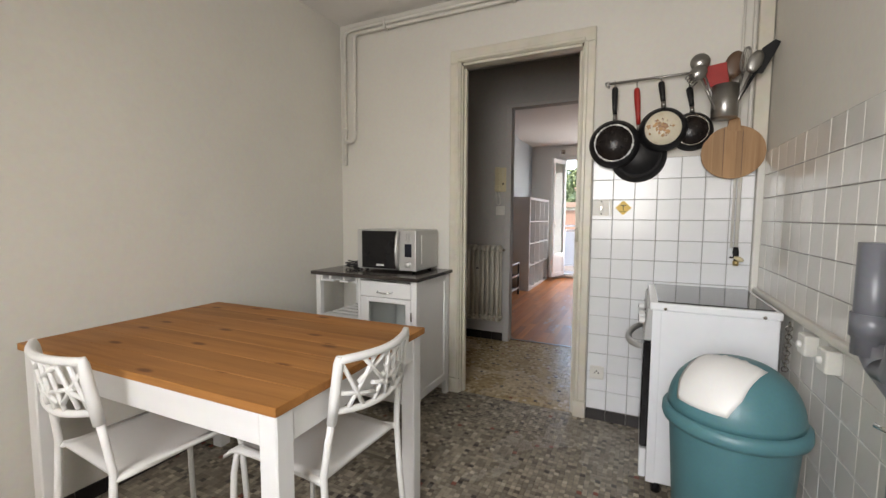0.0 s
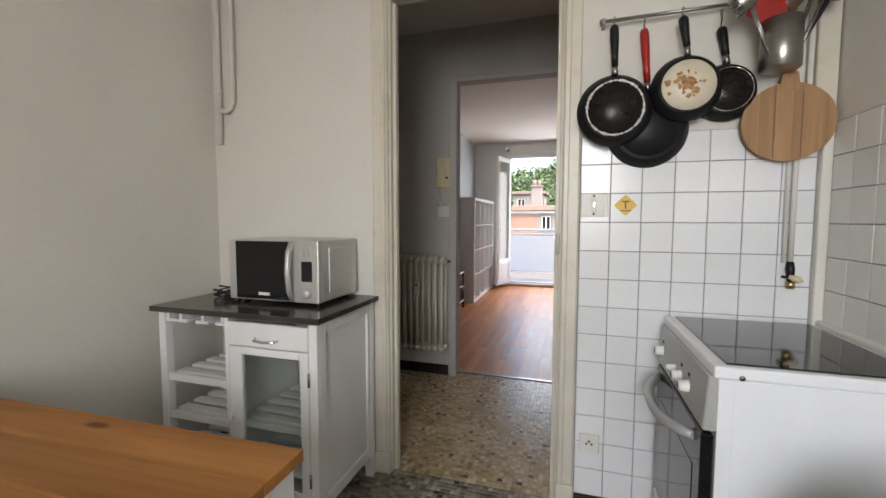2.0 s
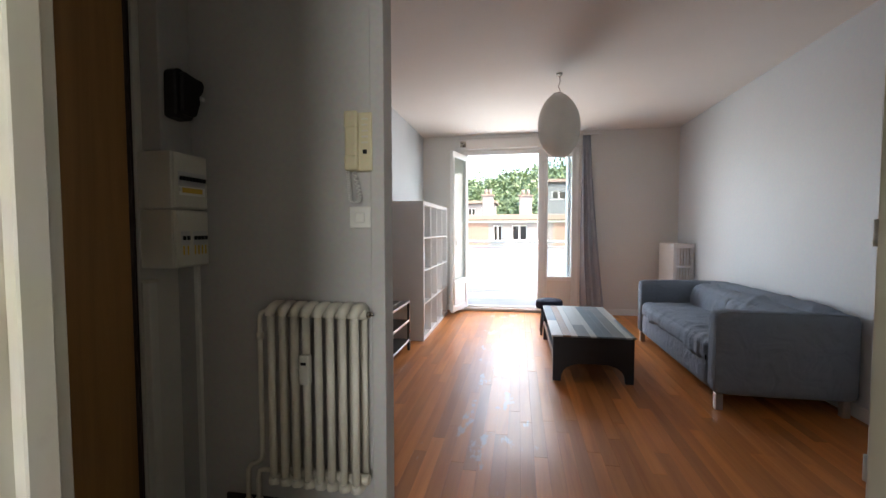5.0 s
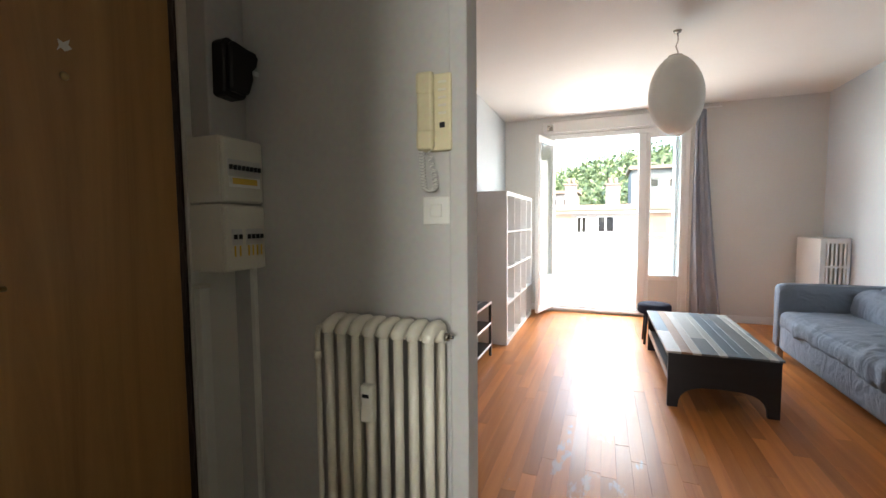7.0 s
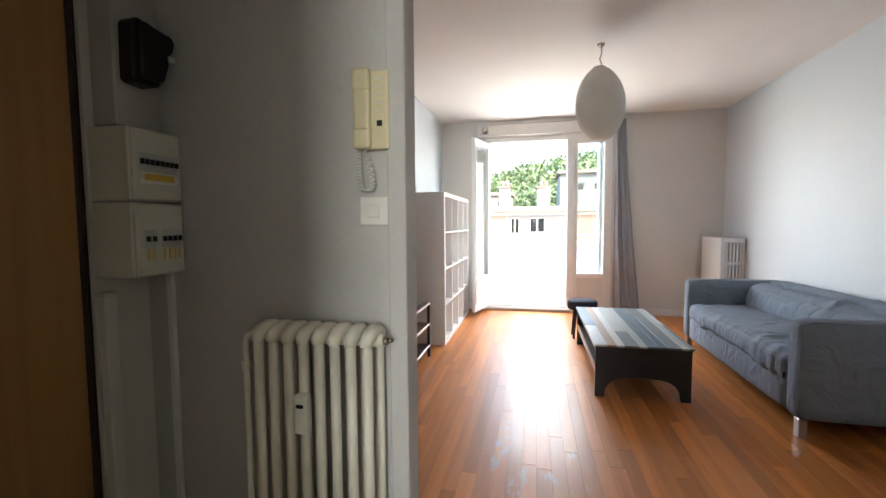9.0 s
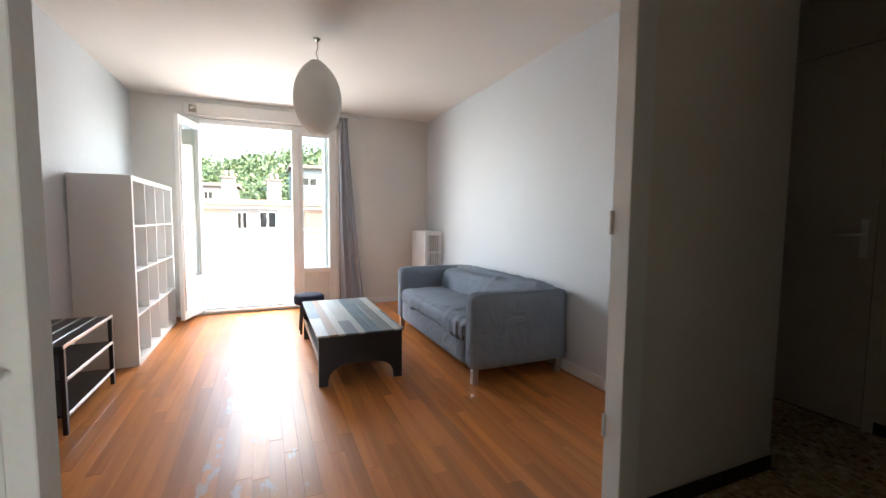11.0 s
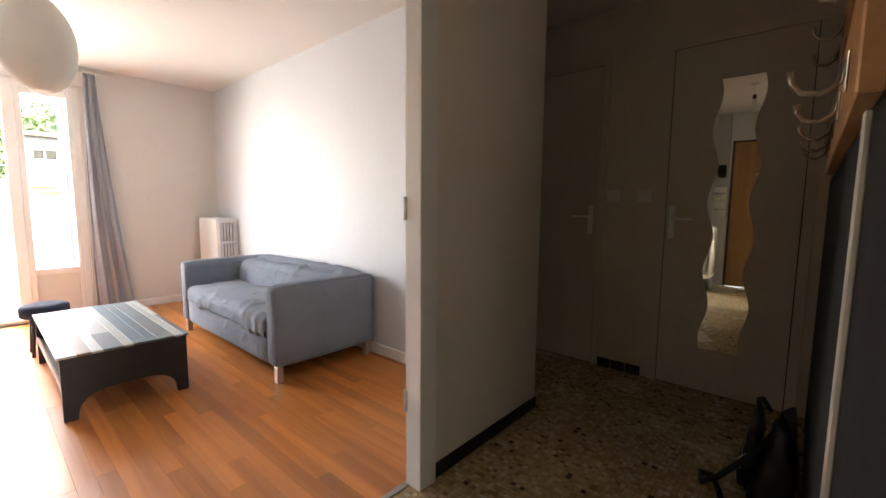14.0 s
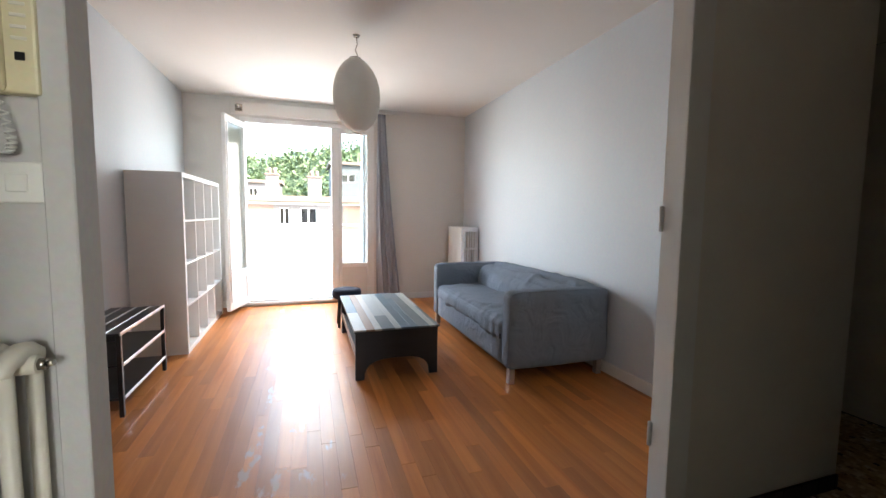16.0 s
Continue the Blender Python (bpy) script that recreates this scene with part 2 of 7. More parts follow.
M_ENAMEL = paint("white_enamel", (0.80, 0.82, 0.84), 0.25, 0.03, 2.0, 30, 0.02, dirt=(0.62, 0.62, 0.62), dirt_amount=0.25)
M_RAD = paint("radiator_enamel", (0.70, 0.66, 0.56), 0.4, 0.05, 4.0, 60, 0.05, dirt=(0.45, 0.38, 0.28), dirt_amount=0.3)
M_BLACKT = paint("black_glazed_tile", (0.018, 0.014, 0.013), 0.3, 0.3, 8, 40, 0.05, per_object=0.3)
M_BLACK = paint("black_plastic", (0.010, 0.010, 0.011), 0.4, 0.2, 8, 80, 0.03, spec=0.3)
M_BLACKW = paint("black_matt_paint", (0.012, 0.012, 0.014), 0.75, 0.3, 4, 60, 0.08)
M_PANCOAT = paint("black_nonstick", (0.011, 0.011, 0.012), 0.42, 0.4, 14, 120, 0.06, spec=0.25)
M_PANBASE = paint("burnt_pan_base", (0.012, 0.009, 0.008), 0.26, 0.5, 22, 160, 0.1, dirt=(0.05, 0.032, 0.026), dirt_amount=0.5, spec=0.25)
M_ALU = paint("worn_bare_aluminium", (0.72, 0.70, 0.68), 0.55, 0.45, 60, 240, 0.3, dirt=(0.06, 0.05, 0.045), dirt_amount=0.85, metallic=0.2)
M_CREAMPAN = paint("stained_cream_enamel", (0.66, 0.60, 0.47), 0.35, 0.08, 9, 90, 0.05, dirt=(0.50, 0.33, 0.13), dirt_amount=0.55)
M_BURN = paint("burnt_grease", (0.20, 0.075, 0.02), 0.4, 0.35, 60, 220, 0.1)
M_STAIN = paint("brown_grease_stain", (0.34, 0.165, 0.035), 0.4, 0.4, 70, 220, 0.1, dirt=(0.6, 0.48, 0.28), dirt_amount=0.7)
M_STEEL = paint("brushed_steel", (0.34, 0.33, 0.315), 0.30, 0.08, 6, 150, 0.03, metallic=1.0, stretch=(1, 1, 8))
M_SILVER = paint("silver_painted_steel", (0.60, 0.60, 0.585), 0.38, 0.05, 4, 120, 0.03, metallic=0.6)
M_FASCIA = paint("silver_grey_enamel", (0.44, 0.44, 0.43), 0.4, 0.04, 4, 120, 0.03, metallic=0.2)
M_CHROME = paint("chrome", (0.75, 0.75, 0.75), 0.12, 0.03, 5, 60, 0.0, metallic=1.0)
M_NICKEL = paint("aged_nickel", (0.40, 0.37, 0.33), 0.25, 0.1, 20, 90, 0.02, metallic=1.0)
M_BRASS = paint("worn_brass", (0.50, 0.36, 0.16), 0.35, 0.15, 20, 90, 0.03, metallic=1.0)
M_RED = paint("red_plastic", (0.36, 0.016, 0.012), 0.35, 0.08, 8, 90, 0.02)
M_BROWNP = paint("brown_plastic", (0.13, 0.075, 0.045), 0.4, 0.1, 8, 90, 0.02)
M_YELLOW = paint("yellow_sticker", (0.72, 0.47, 0.06), 0.45, 0.06, 12, 90, 0.02)
M_DARKBROWN = paint("dark_brown_paint", (0.035, 0.016, 0.012), 0.45, 0.3, 9, 60, 0.1)
M_TEAL = paint("teal_plastic", (0.075, 0.20, 0.225), 0.38, 0.05, 4, 120, 0.04)
M_GREYPVC = paint("grey_pvc", (0.125, 0.13, 0.145), 0.35, 0.08, 6, 90, 0.03)
M_COUNTER = paint("dark_metal_top", (0.045, 0.037, 0.033), 0.16, 0.25, 5, 90, 0.02, spec=0.7)
M_HOB = paint("black_glass_ceramic", (0.010, 0.010, 0.011), 0.06, 0.1, 5, 60, 0.0, spec=0.8)
M_DARKGLASS = paint("dark_glass", (0.010, 0.010, 0.011), 0.07, 0.1, 5, 60, 0.0, spec=0.35)
M_FITTING = paint("bright_white_plastic", (0.86, 0.86, 0.83), 0.35, 0.02, 6, 90, 0.02)
M_SCREEN = paint("dark_display", (0.008, 0.01, 0.02), 0.15, 0.1, 5, 60, 0.0)
M_FABRIC = paint("grey_blue_cotton", (0.225, 0.265, 0.325), 0.92, 0.06, 3, 420, 0.45, spec=0.2)
def creased(m, scale, strength, distance):
    """Lay broad soft creases over a cloth's weave."""
    nt = m.node_tree
    b = nt.nodes["Principled BSDF"]
    co = add(nt, "ShaderNodeTexCoord")
    mp = add(nt, "ShaderNodeMapping", Scale=(1.0, 1.9, 1.0), Rotation=(0.3, 0.2, 0.7))
    nt.links.new(co.outputs["Object"], mp.inputs["Vector"])
    n = add(nt, "ShaderNodeTexNoise", Scale=scale, Detail=2.5, Roughness=0.5, Distortion=1.6)
    nt.links.new(mp.outputs[0], n.inputs["Vector"])
    bp = add(nt, "ShaderNodeBump", Strength=strength, Distance=distance)
    nt.links.new(n.outputs["Fac"], bp.inputs["Height"])
    weave = b.inputs["Normal"].links[0].from_socket
    nt.links.new(weave, bp.inputs["Normal"])
    nt.links.new(bp.outputs[0], b.inputs["Normal"])


creased(M_FABRIC, 5.0, 0.7, 0.03)
M_CURTAIN = paint("grey_curtain_cloth", (0.33, 0.345, 0.39), 0.9, 0.08, 3, 300, 0.3, spec=0.2)
M_NAVY = paint("navy_wool", (0.022, 0.028, 0.055), 0.9, 0.15, 6, 250, 0.35, spec=0.2)
M_CTBODY = paint("black_stained_wood", (0.016, 0.016, 0.021), 0.5, 0.3, 3, 60, 0.08, stretch=(1, 4, 4))
M_TVMETAL = paint("anthracite_metal", (0.020, 0.019, 0.021), 0.35, 0.15, 5, 60, 0.03)
M_TVSHELF = paint("black_mesh_shelf", (0.016, 0.015, 0.017), 0.3, 0.2, 5, 60, 0.03)
M_ALUEDGE = paint("pale_metal_edge", (0.55, 0.53, 0.52), 0.3, 0.05, 5, 60, 0.02, metallic=0.9)
M_PAPER = paint("white_rice_paper", (0.74, 0.72, 0.67), 0.85, 0.03, 8, 60, 0.15)
M_LEATHER = paint("black_leather", (0.010, 0.013, 0.020), 0.45, 0.3, 9, 90, 0.25)
M_GROUT_K = paint("grey_grout", (0.13, 0.12, 0.11), 0.9, 0.15, 4, 90, 0.1)
M_GROUT_H = paint("beige_grout", (0.23, 0.185, 0.12), 0.9, 0.15, 4, 90, 0.1)
M_TILEGROUT = paint("dirty_tile_grout", (0.32, 0.31, 0.30), 0.9, 0.2, 4, 90, 0.1)
M_SUBFLOOR = paint("dark_subfloor", (0.05, 0.03, 0.02), 0.9, 0.2, 3, 60, 0.1)
M_TILE = paint("white_glazed_tile", (0.76, 0.78, 0.79), 0.20, 0.02, 6, 14, 0.02, per_object=0.03, spec=0.55)
M_TILER = paint("aged_white_glazed_tile", (0.70, 0.69, 0.66), 0.14, 0.03, 5, 14, 0.02, per_object=0.04, dirt=(0.55, 0.51, 0.44), dirt_amount=0.3)
M_MIRROR = paint("mirror_silver", (0.88, 0.88, 0.86), 0.015, 0.0, 1, 1, 0.0, metallic=1.0)
M_PINE = wood("honey_pine", (0.25, 0.100, 0.026), (0.45, 0.205, 0.062), "X", 0.50, 0.8, 0.13, knots=0.95, spec=0.2)
M_BOARD = wood("worn_beech", (0.27, 0.145, 0.060), (0.48, 0.29, 0.15), "Z", 0.6, 0.8, 0.09)
M_RACKWOOD = wood("oiled_oak", (0.36, 0.17, 0.06), (0.52, 0.28, 0.12), "X", 0.45, 0.7, 0.05)
M_ENTRY = wood("oak_veneer_door", (0.29, 0.14, 0.043), (0.50, 0.27, 0.092), "Z", 0.42, 0.5, 0.03, coat=0.1)
M_FLOORWOOD = wood("varnished_orange_parquet", (0.40, 0.122, 0.026), (0.62, 0.235, 0.058), "Y", 0.40, 0.55, 0.24, coat=0.14, spec=0.38, worn=(0.46, 0.30, 0.20))
M_RECLAIM = pieces_mat("reclaimed_planks", [(0, (0.13, 0.165, 0.18)), (0.17, (0.34, 0.37, 0.37)), (0.34, (0.21, 0.105, 0.055)),
                                          (0.5, (0.085, 0.135, 0.17)), (0.66, (0.44, 0.43, 0.40)), (0.82, (0.26, 0.155, 0.09))], 0.42, False, 60)
STOPS_K = [(0, (0.215, 0.20, 0.175)), (0.30, (0.265, 0.25, 0.215)), (0.52, (0.165, 0.15, 0.13)), (0.74, (0.33, 0.305, 0.265)),
                                        (0.86, (0.105, 0.095, 0.085)), (0.945, (0.42, 0.395, 0.34)), (0.972, (0.055, 0.05, 0.05)), (0.99, (0.20, 0.075, 0.06))]
STOPS_K = [(p, (c[0] * 1.2, c[1] * 1.13, c[2] * 1.02)) for p, c in STOPS_K]
M_MOSAIC_K = pieces_mat("grey_mosaic", STOPS_K, 0.27)
M_MOSAIC_K1 = pieces_mat("grey_mosaic_stone", STOPS_K, 0.27, False)
STOPS_H = [(0, (0.42, 0.32, 0.18)), (0.3, (0.48, 0.38, 0.23)), (0.55, (0.36, 0.27, 0.145)), (0.78, (0.56, 0.47, 0.32)),
                                         (0.90, (0.245, 0.175, 0.095)), (0.965, (0.58, 0.53, 0.44)), (0.982, (0.045, 0.035, 0.03)), (0.994, (0.22, 0.07, 0.05))]
STOPS_H = [(p, shade(c, 1.2)) for p, c in STOPS_H]
M_MOSAIC_H = pieces_mat("beige_mosaic", STOPS_H, 0.26)
M_MOSAIC_H1 = pieces_mat("beige_mosaic_stone", STOPS_H, 0.26, False)
M_GLASS = glass("window_glass")
M_FACADE = paint("pale_render", (0.20, 0.182, 0.178), 0.9, 0.06, 0.3, 8, 0.1)
M_FACADE2 = paint("grey_render", (0.13, 0.14, 0.145), 0.9, 0.06, 0.3, 8, 0.1)
M_ROOF = paint("terracotta_roof_edge", (0.22, 0.165, 0.135), 0.9, 0.12, 0.6, 8, 0.2)
M_TERRA = paint("terracotta_render", (0.24, 0.155, 0.12), 0.9, 0.06, 0.3, 8, 0.1)
M_CONCRETE = paint("balcony_concrete", (0.40, 0.39, 0.37), 0.9, 0.1, 2, 30, 0.2)
M_OPAL = paint("white_balcony_panel", (0.75, 0.76, 0.77), 0.5, 0.02, 1, 20, 0.02)
M_LEAF = foliage("woodland_leaves", (0.055, 0.095, 0.042), (0.105, 0.145, 0.062))
M_GROUND = paint("grass_ground", (0.07, 0.10, 0.035), 0.95, 0.25, 0.08, 2, 0.1)
M_BARK = paint("bark", (0.08, 0.06, 0.045), 0.9, 0.2, 2, 20, 0.2)
M_BULB = paint("clear_bulb", (0.7, 0.7, 0.68), 0.1, 0.02, 4, 30, 0.0)


# ---- shape helpers ----
WORLD = {}


def box(a, b, bev=0.0, seg=1, bm=None):
    bm = bm or bmesh.new()
    r = bmesh.ops.create_cube(bm, size=1)
    for v in r["verts"]:
        v.co = Vector([a[i] + (v.co[i] + 0.5) * (b[i] - a[i]) for i in range(3)])
    if bev:
        es = list({e for v in r["verts"] for e in v.link_edges})
        bmesh.ops.bevel(bm, geom=es, offset=bev, segments=seg, affect="EDGES", profile=0.5)
    return bm


def boxes(rows, bev=0.0):
    bm = bmesh.new()
    for a, b in rows:
        box(a, b, bev, 1, bm)
    return bm


def tube(points, r, seg=10, bm=None, closed=False):
    """A round bar along a line of points; r is one radius or one for each point."""
    bm = bm or bmesh.new()
    pts = [Vector(p) for p in points]
    rr = r if isinstance(r, (list, tuple)) else [r] * len(pts)
    rings, last = [], None
    n = len(pts)
    for i, p in enumerate(pts):
        if closed:
            d = pts[(i + 1) % n] - pts[i - 1]
        else:
            d = pts[min(i + 1, n - 1)] - pts[max(i - 1, 0)]
        d.normalize()
        if last is None:
            u = d.orthogonal().normalized()
        else:
            u = (last - d * last.dot(d)).normalized()
        last = u
        w = d.cross(u)
        rings.append([bm.verts.new(p + rr[i] * (math.cos(k * math.tau / seg) * u + math.sin(k * math.tau / seg) * w)) for k in range(seg)])
    m = n if closed else n - 1
    for i in range(m):
        a, c = rings[i], rings[(i + 1) % n]
        for k in range(seg):
            f = bm.faces.new((a[k], a[(k + 1) % seg], c[(k + 1) % seg], c[k]))
            f.smooth = True
    if not closed:
        bm.faces.new(rings[0][::-1])
        bm.faces.new(rings[-1])
    return bm


def arc(centre, r, a0, a1, n, u=(1, 0, 0), v=(0, 0, 1)):
    c, u, v = Vector(centre), Vector(u), Vector(v)
    return [c + r * (math.cos(radians(a0 + (a1 - a0) * i / n)) * u + math.sin(radians(a0 + (a1 - a0) * i / n)) * v) for i in range(n + 1)]


def lathe(profile, seg=32, at=(0, 0, 0), axis="Z", bm=None):
    """Turns a profile of (radius, height) round an axis through a point."""
    bm = bm or bmesh.new()
    rings = []
    for r, h in profile:
        ring = []
        for k in range(seg):
            a = k * math.tau / seg
            c, s = r * math.cos(a), r * math.sin(a)
            p = {"Z": (c, s, h), "Y": (c, h, s), "X": (h, c, s)}[axis]
            ring.append(bm.verts.new(Vector(p) + Vector(at)))
        rings.append(ring)
    for a, c in zip(rings, rings[1:]):
        for k in range(seg):
            f = bm.faces.new((a[k], a[(k + 1) % seg], c[(k + 1) % seg], c[k]))
            f.smooth = True
    if profile[0][0] > 1e-5:
        bm.faces.new(rings[0][::-1])
    if profile[-1][0] > 1e-5:
        bm.faces.new(rings[-1])
    bmesh.ops.remove_doubles(bm, verts=bm.verts, dist=1e-6)
    bmesh.ops.recalc_face_normals(bm, faces=bm.faces)
    return bm


def plate(outline, axis, d0, d1, bev=0.0):
    """A flat outline (pairs) given depth along an axis: X takes (y, z), Y takes (x, z), Z takes (x, y)."""
    bm = bmesh.new()

    def place(p, d):
        return {"X": (d, p[0], p[1]), "Y": (p[0], d, p[1]), "Z": (p[0], p[1], d)}[axis]
    a = [bm.verts.new(place(p, d0)) for p in outline]
    c = [bm.verts.new(place(p, d1)) for p in outline]
    n = len(outline)
    fa, fc = bm.faces.new(a), bm.faces.new(c[::-1])
    for i in range(n):
        bm.faces.new((a[i], c[i], c[(i + 1) % n], a[(i + 1) % n]))
    bmesh.ops.recalc_face_normals(bm, faces=bm.faces)
    if bev:
        es = [e for e in bm.edges if e.is_manifold and e.calc_face_angle(0) > 0.6]
        bmesh.ops.bevel(bm, geom=es, offset=bev, segments=1, affect="EDGES")
    return bm


def mesh_of(name, bm, mat, inv=None):
    if inv is not None:
        bm.transform(inv)
    me = bpy.data.meshes.new(name)
    bm.to_mesh(me)
    bm.free()
    me.materials.append(mat)
    return me


def thing(name, at, label, category, group="", kind=""):
    ob = new(name)
    ob.empty_display_size = 0.05
    ob.matrix_basis = Matrix.Translation(at)
    WORLD[ob] = Matrix.Translation(at)
    return tagged(ob, label, category, group, kind)


def part(name, bm, mat, parent, label=""):
    inv = WORLD[parent].inverted()
    ob = new(name, mesh_of(name, bm, mat, inv))
    ob.parent = parent
    WORLD[ob] = WORLD[parent]
    if label:
        tagged(ob, label)
    return ob


def single(name, bm, mat, label="", category="", group="", kind=""):
    ob = new(name, mesh_of(name, bm, mat))
    WORLD[ob] = Matrix.Identity(4)
    return tagged(ob, label, category, group, kind)


def structure(name, bm, mat, label="", category=""):
    return single(name, bm, mat, label, category, kind="structure")


# ---- the large structure ----
CEIL = 2.55
KX0, KX1, KY0 = -1.845, 0.72, -3.70
LX0, LX1, LY0, LY1 = -1.80, 1.70, 1.33, 5.78
HY0, HY1 = 0.06, 1.255
HX1, CY1 = 2.67, 2.30

floor = structure("floor", boxes([((KX0 - 0.2, KY0 - 0.15, -0.12), (KX1 + 0.12, 0.03, -0.006))]), M_GROUT_K, "grey mosaic floor of the kitchen", "floor")
floor_hall = structure("floor_hall", boxes([((-1.95, 0.03, -0.12), (2.8, 1.335, -0.006)), ((1.70, 1.335, -0.12), (2.8, 2.4, -0.006))]), M_GROUT_H,
                       "beige mosaic floor of the hall", "floor")
floor_living = structure("floor_living", boxes([((-1.95, 1.335, -0.12), (1.70, 5.98, -0.018))]), M_SUBFLOOR, "orange varnished parquet floor", "floor")
structure("ceiling", boxes([((-2.0, -3.9, CEIL), (2.85, 6.0, CEIL + 0.12))]), M_CEIL, "white painted ceiling", "ceiling")

structure("wall_kitchen_hall", boxes([((KX0, 0, 0), (-0.91, HY0, CEIL)), ((-0.11, 0, 0), (2.8, HY0, CEIL)), ((-0.91, 0, 2.17), (-0.11, HY0, CEIL))]),
          M_KWALL, "off-white wall between kitchen and hall", "wall")
structure("wall_kitchen_left", boxes([((-1.99, KY0, 0), (KX0, 0.14, CEIL)), ((-1.99, 1.075, 0), (KX0 + 0.012, HY1 + 0.07, CEIL)), ((-1.99, 0.14, 2.16), (KX0, 1.075, CEIL))]),
          M_KWALL, "off-white side wall with the entrance", "wall")
wall_tiled = structure("wall_kitchen_right", boxes([((KX1, KY0, 0), (KX1 + 0.1, 0, CEIL))]), M_KWALL, "off-white wall, lower half tiled", "wall")
structure("wall_kitchen_back", boxes([((-1.99, KY0 - 0.15, 0), (-0.64, KY0, CEIL)), ((0.44, KY0 - 0.15, 0), (KX1 + 0.1, KY0, CEIL)),
                                      ((-0.64, KY0 - 0.15, 0), (0.44, KY0, 0.95)), ((-0.64, KY0 - 0.15, 2.33), (0.44, KY0, CEIL))]), M_KWALL, "off-white wall with window", "wall")
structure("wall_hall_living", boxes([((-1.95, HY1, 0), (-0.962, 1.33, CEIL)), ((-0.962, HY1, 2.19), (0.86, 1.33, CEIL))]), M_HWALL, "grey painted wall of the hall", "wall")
structure("wall_hall_stub", boxes([((0.86, 1.275, 0), (1.755, 1.335, CEIL))]), M_STUB, "off-white wall end beside the opening", "wall")
structure("wall_corridor", boxes([((1.70, 1.335, 0), (1.755, 5.98, CEIL))]), M_LWALL, "pale blue-grey wall behind the sofa", "wall")
structure("wall_living_left", boxes([((-1.95, 1.33, 0), (LX0, 5.98, CEIL))]), M_LWALL, "pale blue-grey wall behind the shelf", "wall")
structure("wall_hall_end", boxes([((HX1, -0.1, 0), (HX1 + 0.1, 2.4, CEIL))]), M_HDOOR, "taupe end wall of the hall", "wall")
structure("wall_corridor_end", boxes([((1.755, CY1, 0), (HX1, CY1 + 0.1, CEIL))]), M_HDOOR, "taupe end wall of the corridor", "wall")
structure("wall_window", boxes([((LX0, LY1, 0), (-1.20, 5.98, CEIL)), ((0.42, LY1, 0), (1.70, 5.98, CEIL)), ((-1.20, LY1, 2.33), (0.42, 5.98, CEIL)), ((-1.20, LY1 + 0.03, -0.1), (0.42, 5.98, 0.02))]),
          M_LWALL2, "off-white wall with the balcony window", "wall")
structure("roller_shutter_box", boxes([((-1.30, LY1 - 0.035, 2.345), (0.50, LY1, 2.50))], 0.008), M_LWALL2, "painted boxing over the window", "trim")

# door frame between kitchen and hall: cream gloss, moulded, with plinth blocks
door_1 = thing("door_1", (-0.51, 0, 0), "aged cream painted door frame without a leaf", "door frame", kind="structure")
for side, x0, x1, xi in ((0, -0.955, -0.880, -0.872), (1, -0.140, -0.075, -0.149)):
    part("casing", box((x0, -0.022, 0.10), (x1, 0.0, 2.15), 0.005), M_TRIM, door_1)
    part("casing_bead", box((x0 + (0.045 if side == 0 else 0.004), -0.031, 0.10), (x0 + (0.066 if side == 0 else 0.026), -0.021, 2.15), 0.004), M_TRIM, door_1)
    lo, hi = min(x1 if side == 0 else x0, xi), max(x1 if side == 0 else x0, xi)
    part("jamb", box((-0.912 if side == 0 else xi, -0.004, 0), (xi if side == 0 else -0.108, 0.075, 2.135), 0.003), M_TRIM, door_1)
    part("rebate", box((xi if side == 0 else xi - 0.016, 0.020, 0), (xi + 0.016 if side == 0 else xi, 0.050, 2.12), 0.002), M_TRIM, door_1)
    part("plinth_block", box((x0 - 0.003, -0.028, 0), (x1 + 0.003, 0.0, 0.10), 0.004), M_TRIM, door_1)
    hx = xi - 0.004 if side == 0 else xi - 0.006
    part("hinge", tube([(hx + (0.004 if side == 0 else 0.004), -0.012, 1.04), (hx + 0.004, -0.012, 1.12)], 0.007, 8), M_TRIM, door_1, "painted-over steel hinge")
part("head_casing", box((-0.955, -0.022, 2.15), (-0.075, 0.0, 2.228), 0.005), M_TRIM, door_1)
part("head_bead", box((-0.90, -0.031, 2.155), (-0.13, -0.021, 2.175), 0.004), M_TRIM, door_1)
part("head_jamb", box((-0.872, -0.004, 2.135), (-0.149, 0.075, 2.168), 0.003), M_TRIM, door_1)

# posts and head of the wide opening into the living room
opening = thing("door_2", (-0.07, 1.29, 0), "wide doorless opening with painted posts", "door frame", kind="structure")
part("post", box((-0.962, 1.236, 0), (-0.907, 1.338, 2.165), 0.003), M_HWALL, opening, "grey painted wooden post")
part("post", box((0.768, 1.252, 0), (0.866, 1.340, 2.165), 0.003), M_WHITE, opening, "off-white painted wooden post")
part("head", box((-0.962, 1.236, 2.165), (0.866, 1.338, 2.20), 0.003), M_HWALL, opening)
for z in (0.33, 1.13, 2.06):
    part("hinge", tube([(0.764, 1.335, z), (0.764, 1.335, z + 0.09)], 0.008, 8), M_WHITE, opening, "white painted hinge")
part("threshold_strip", box((-0.907, 1.318, 0.001), (0.768, 1.346, 0.006), 0.001), M_STEEL, opening, "worn metal threshold strip")

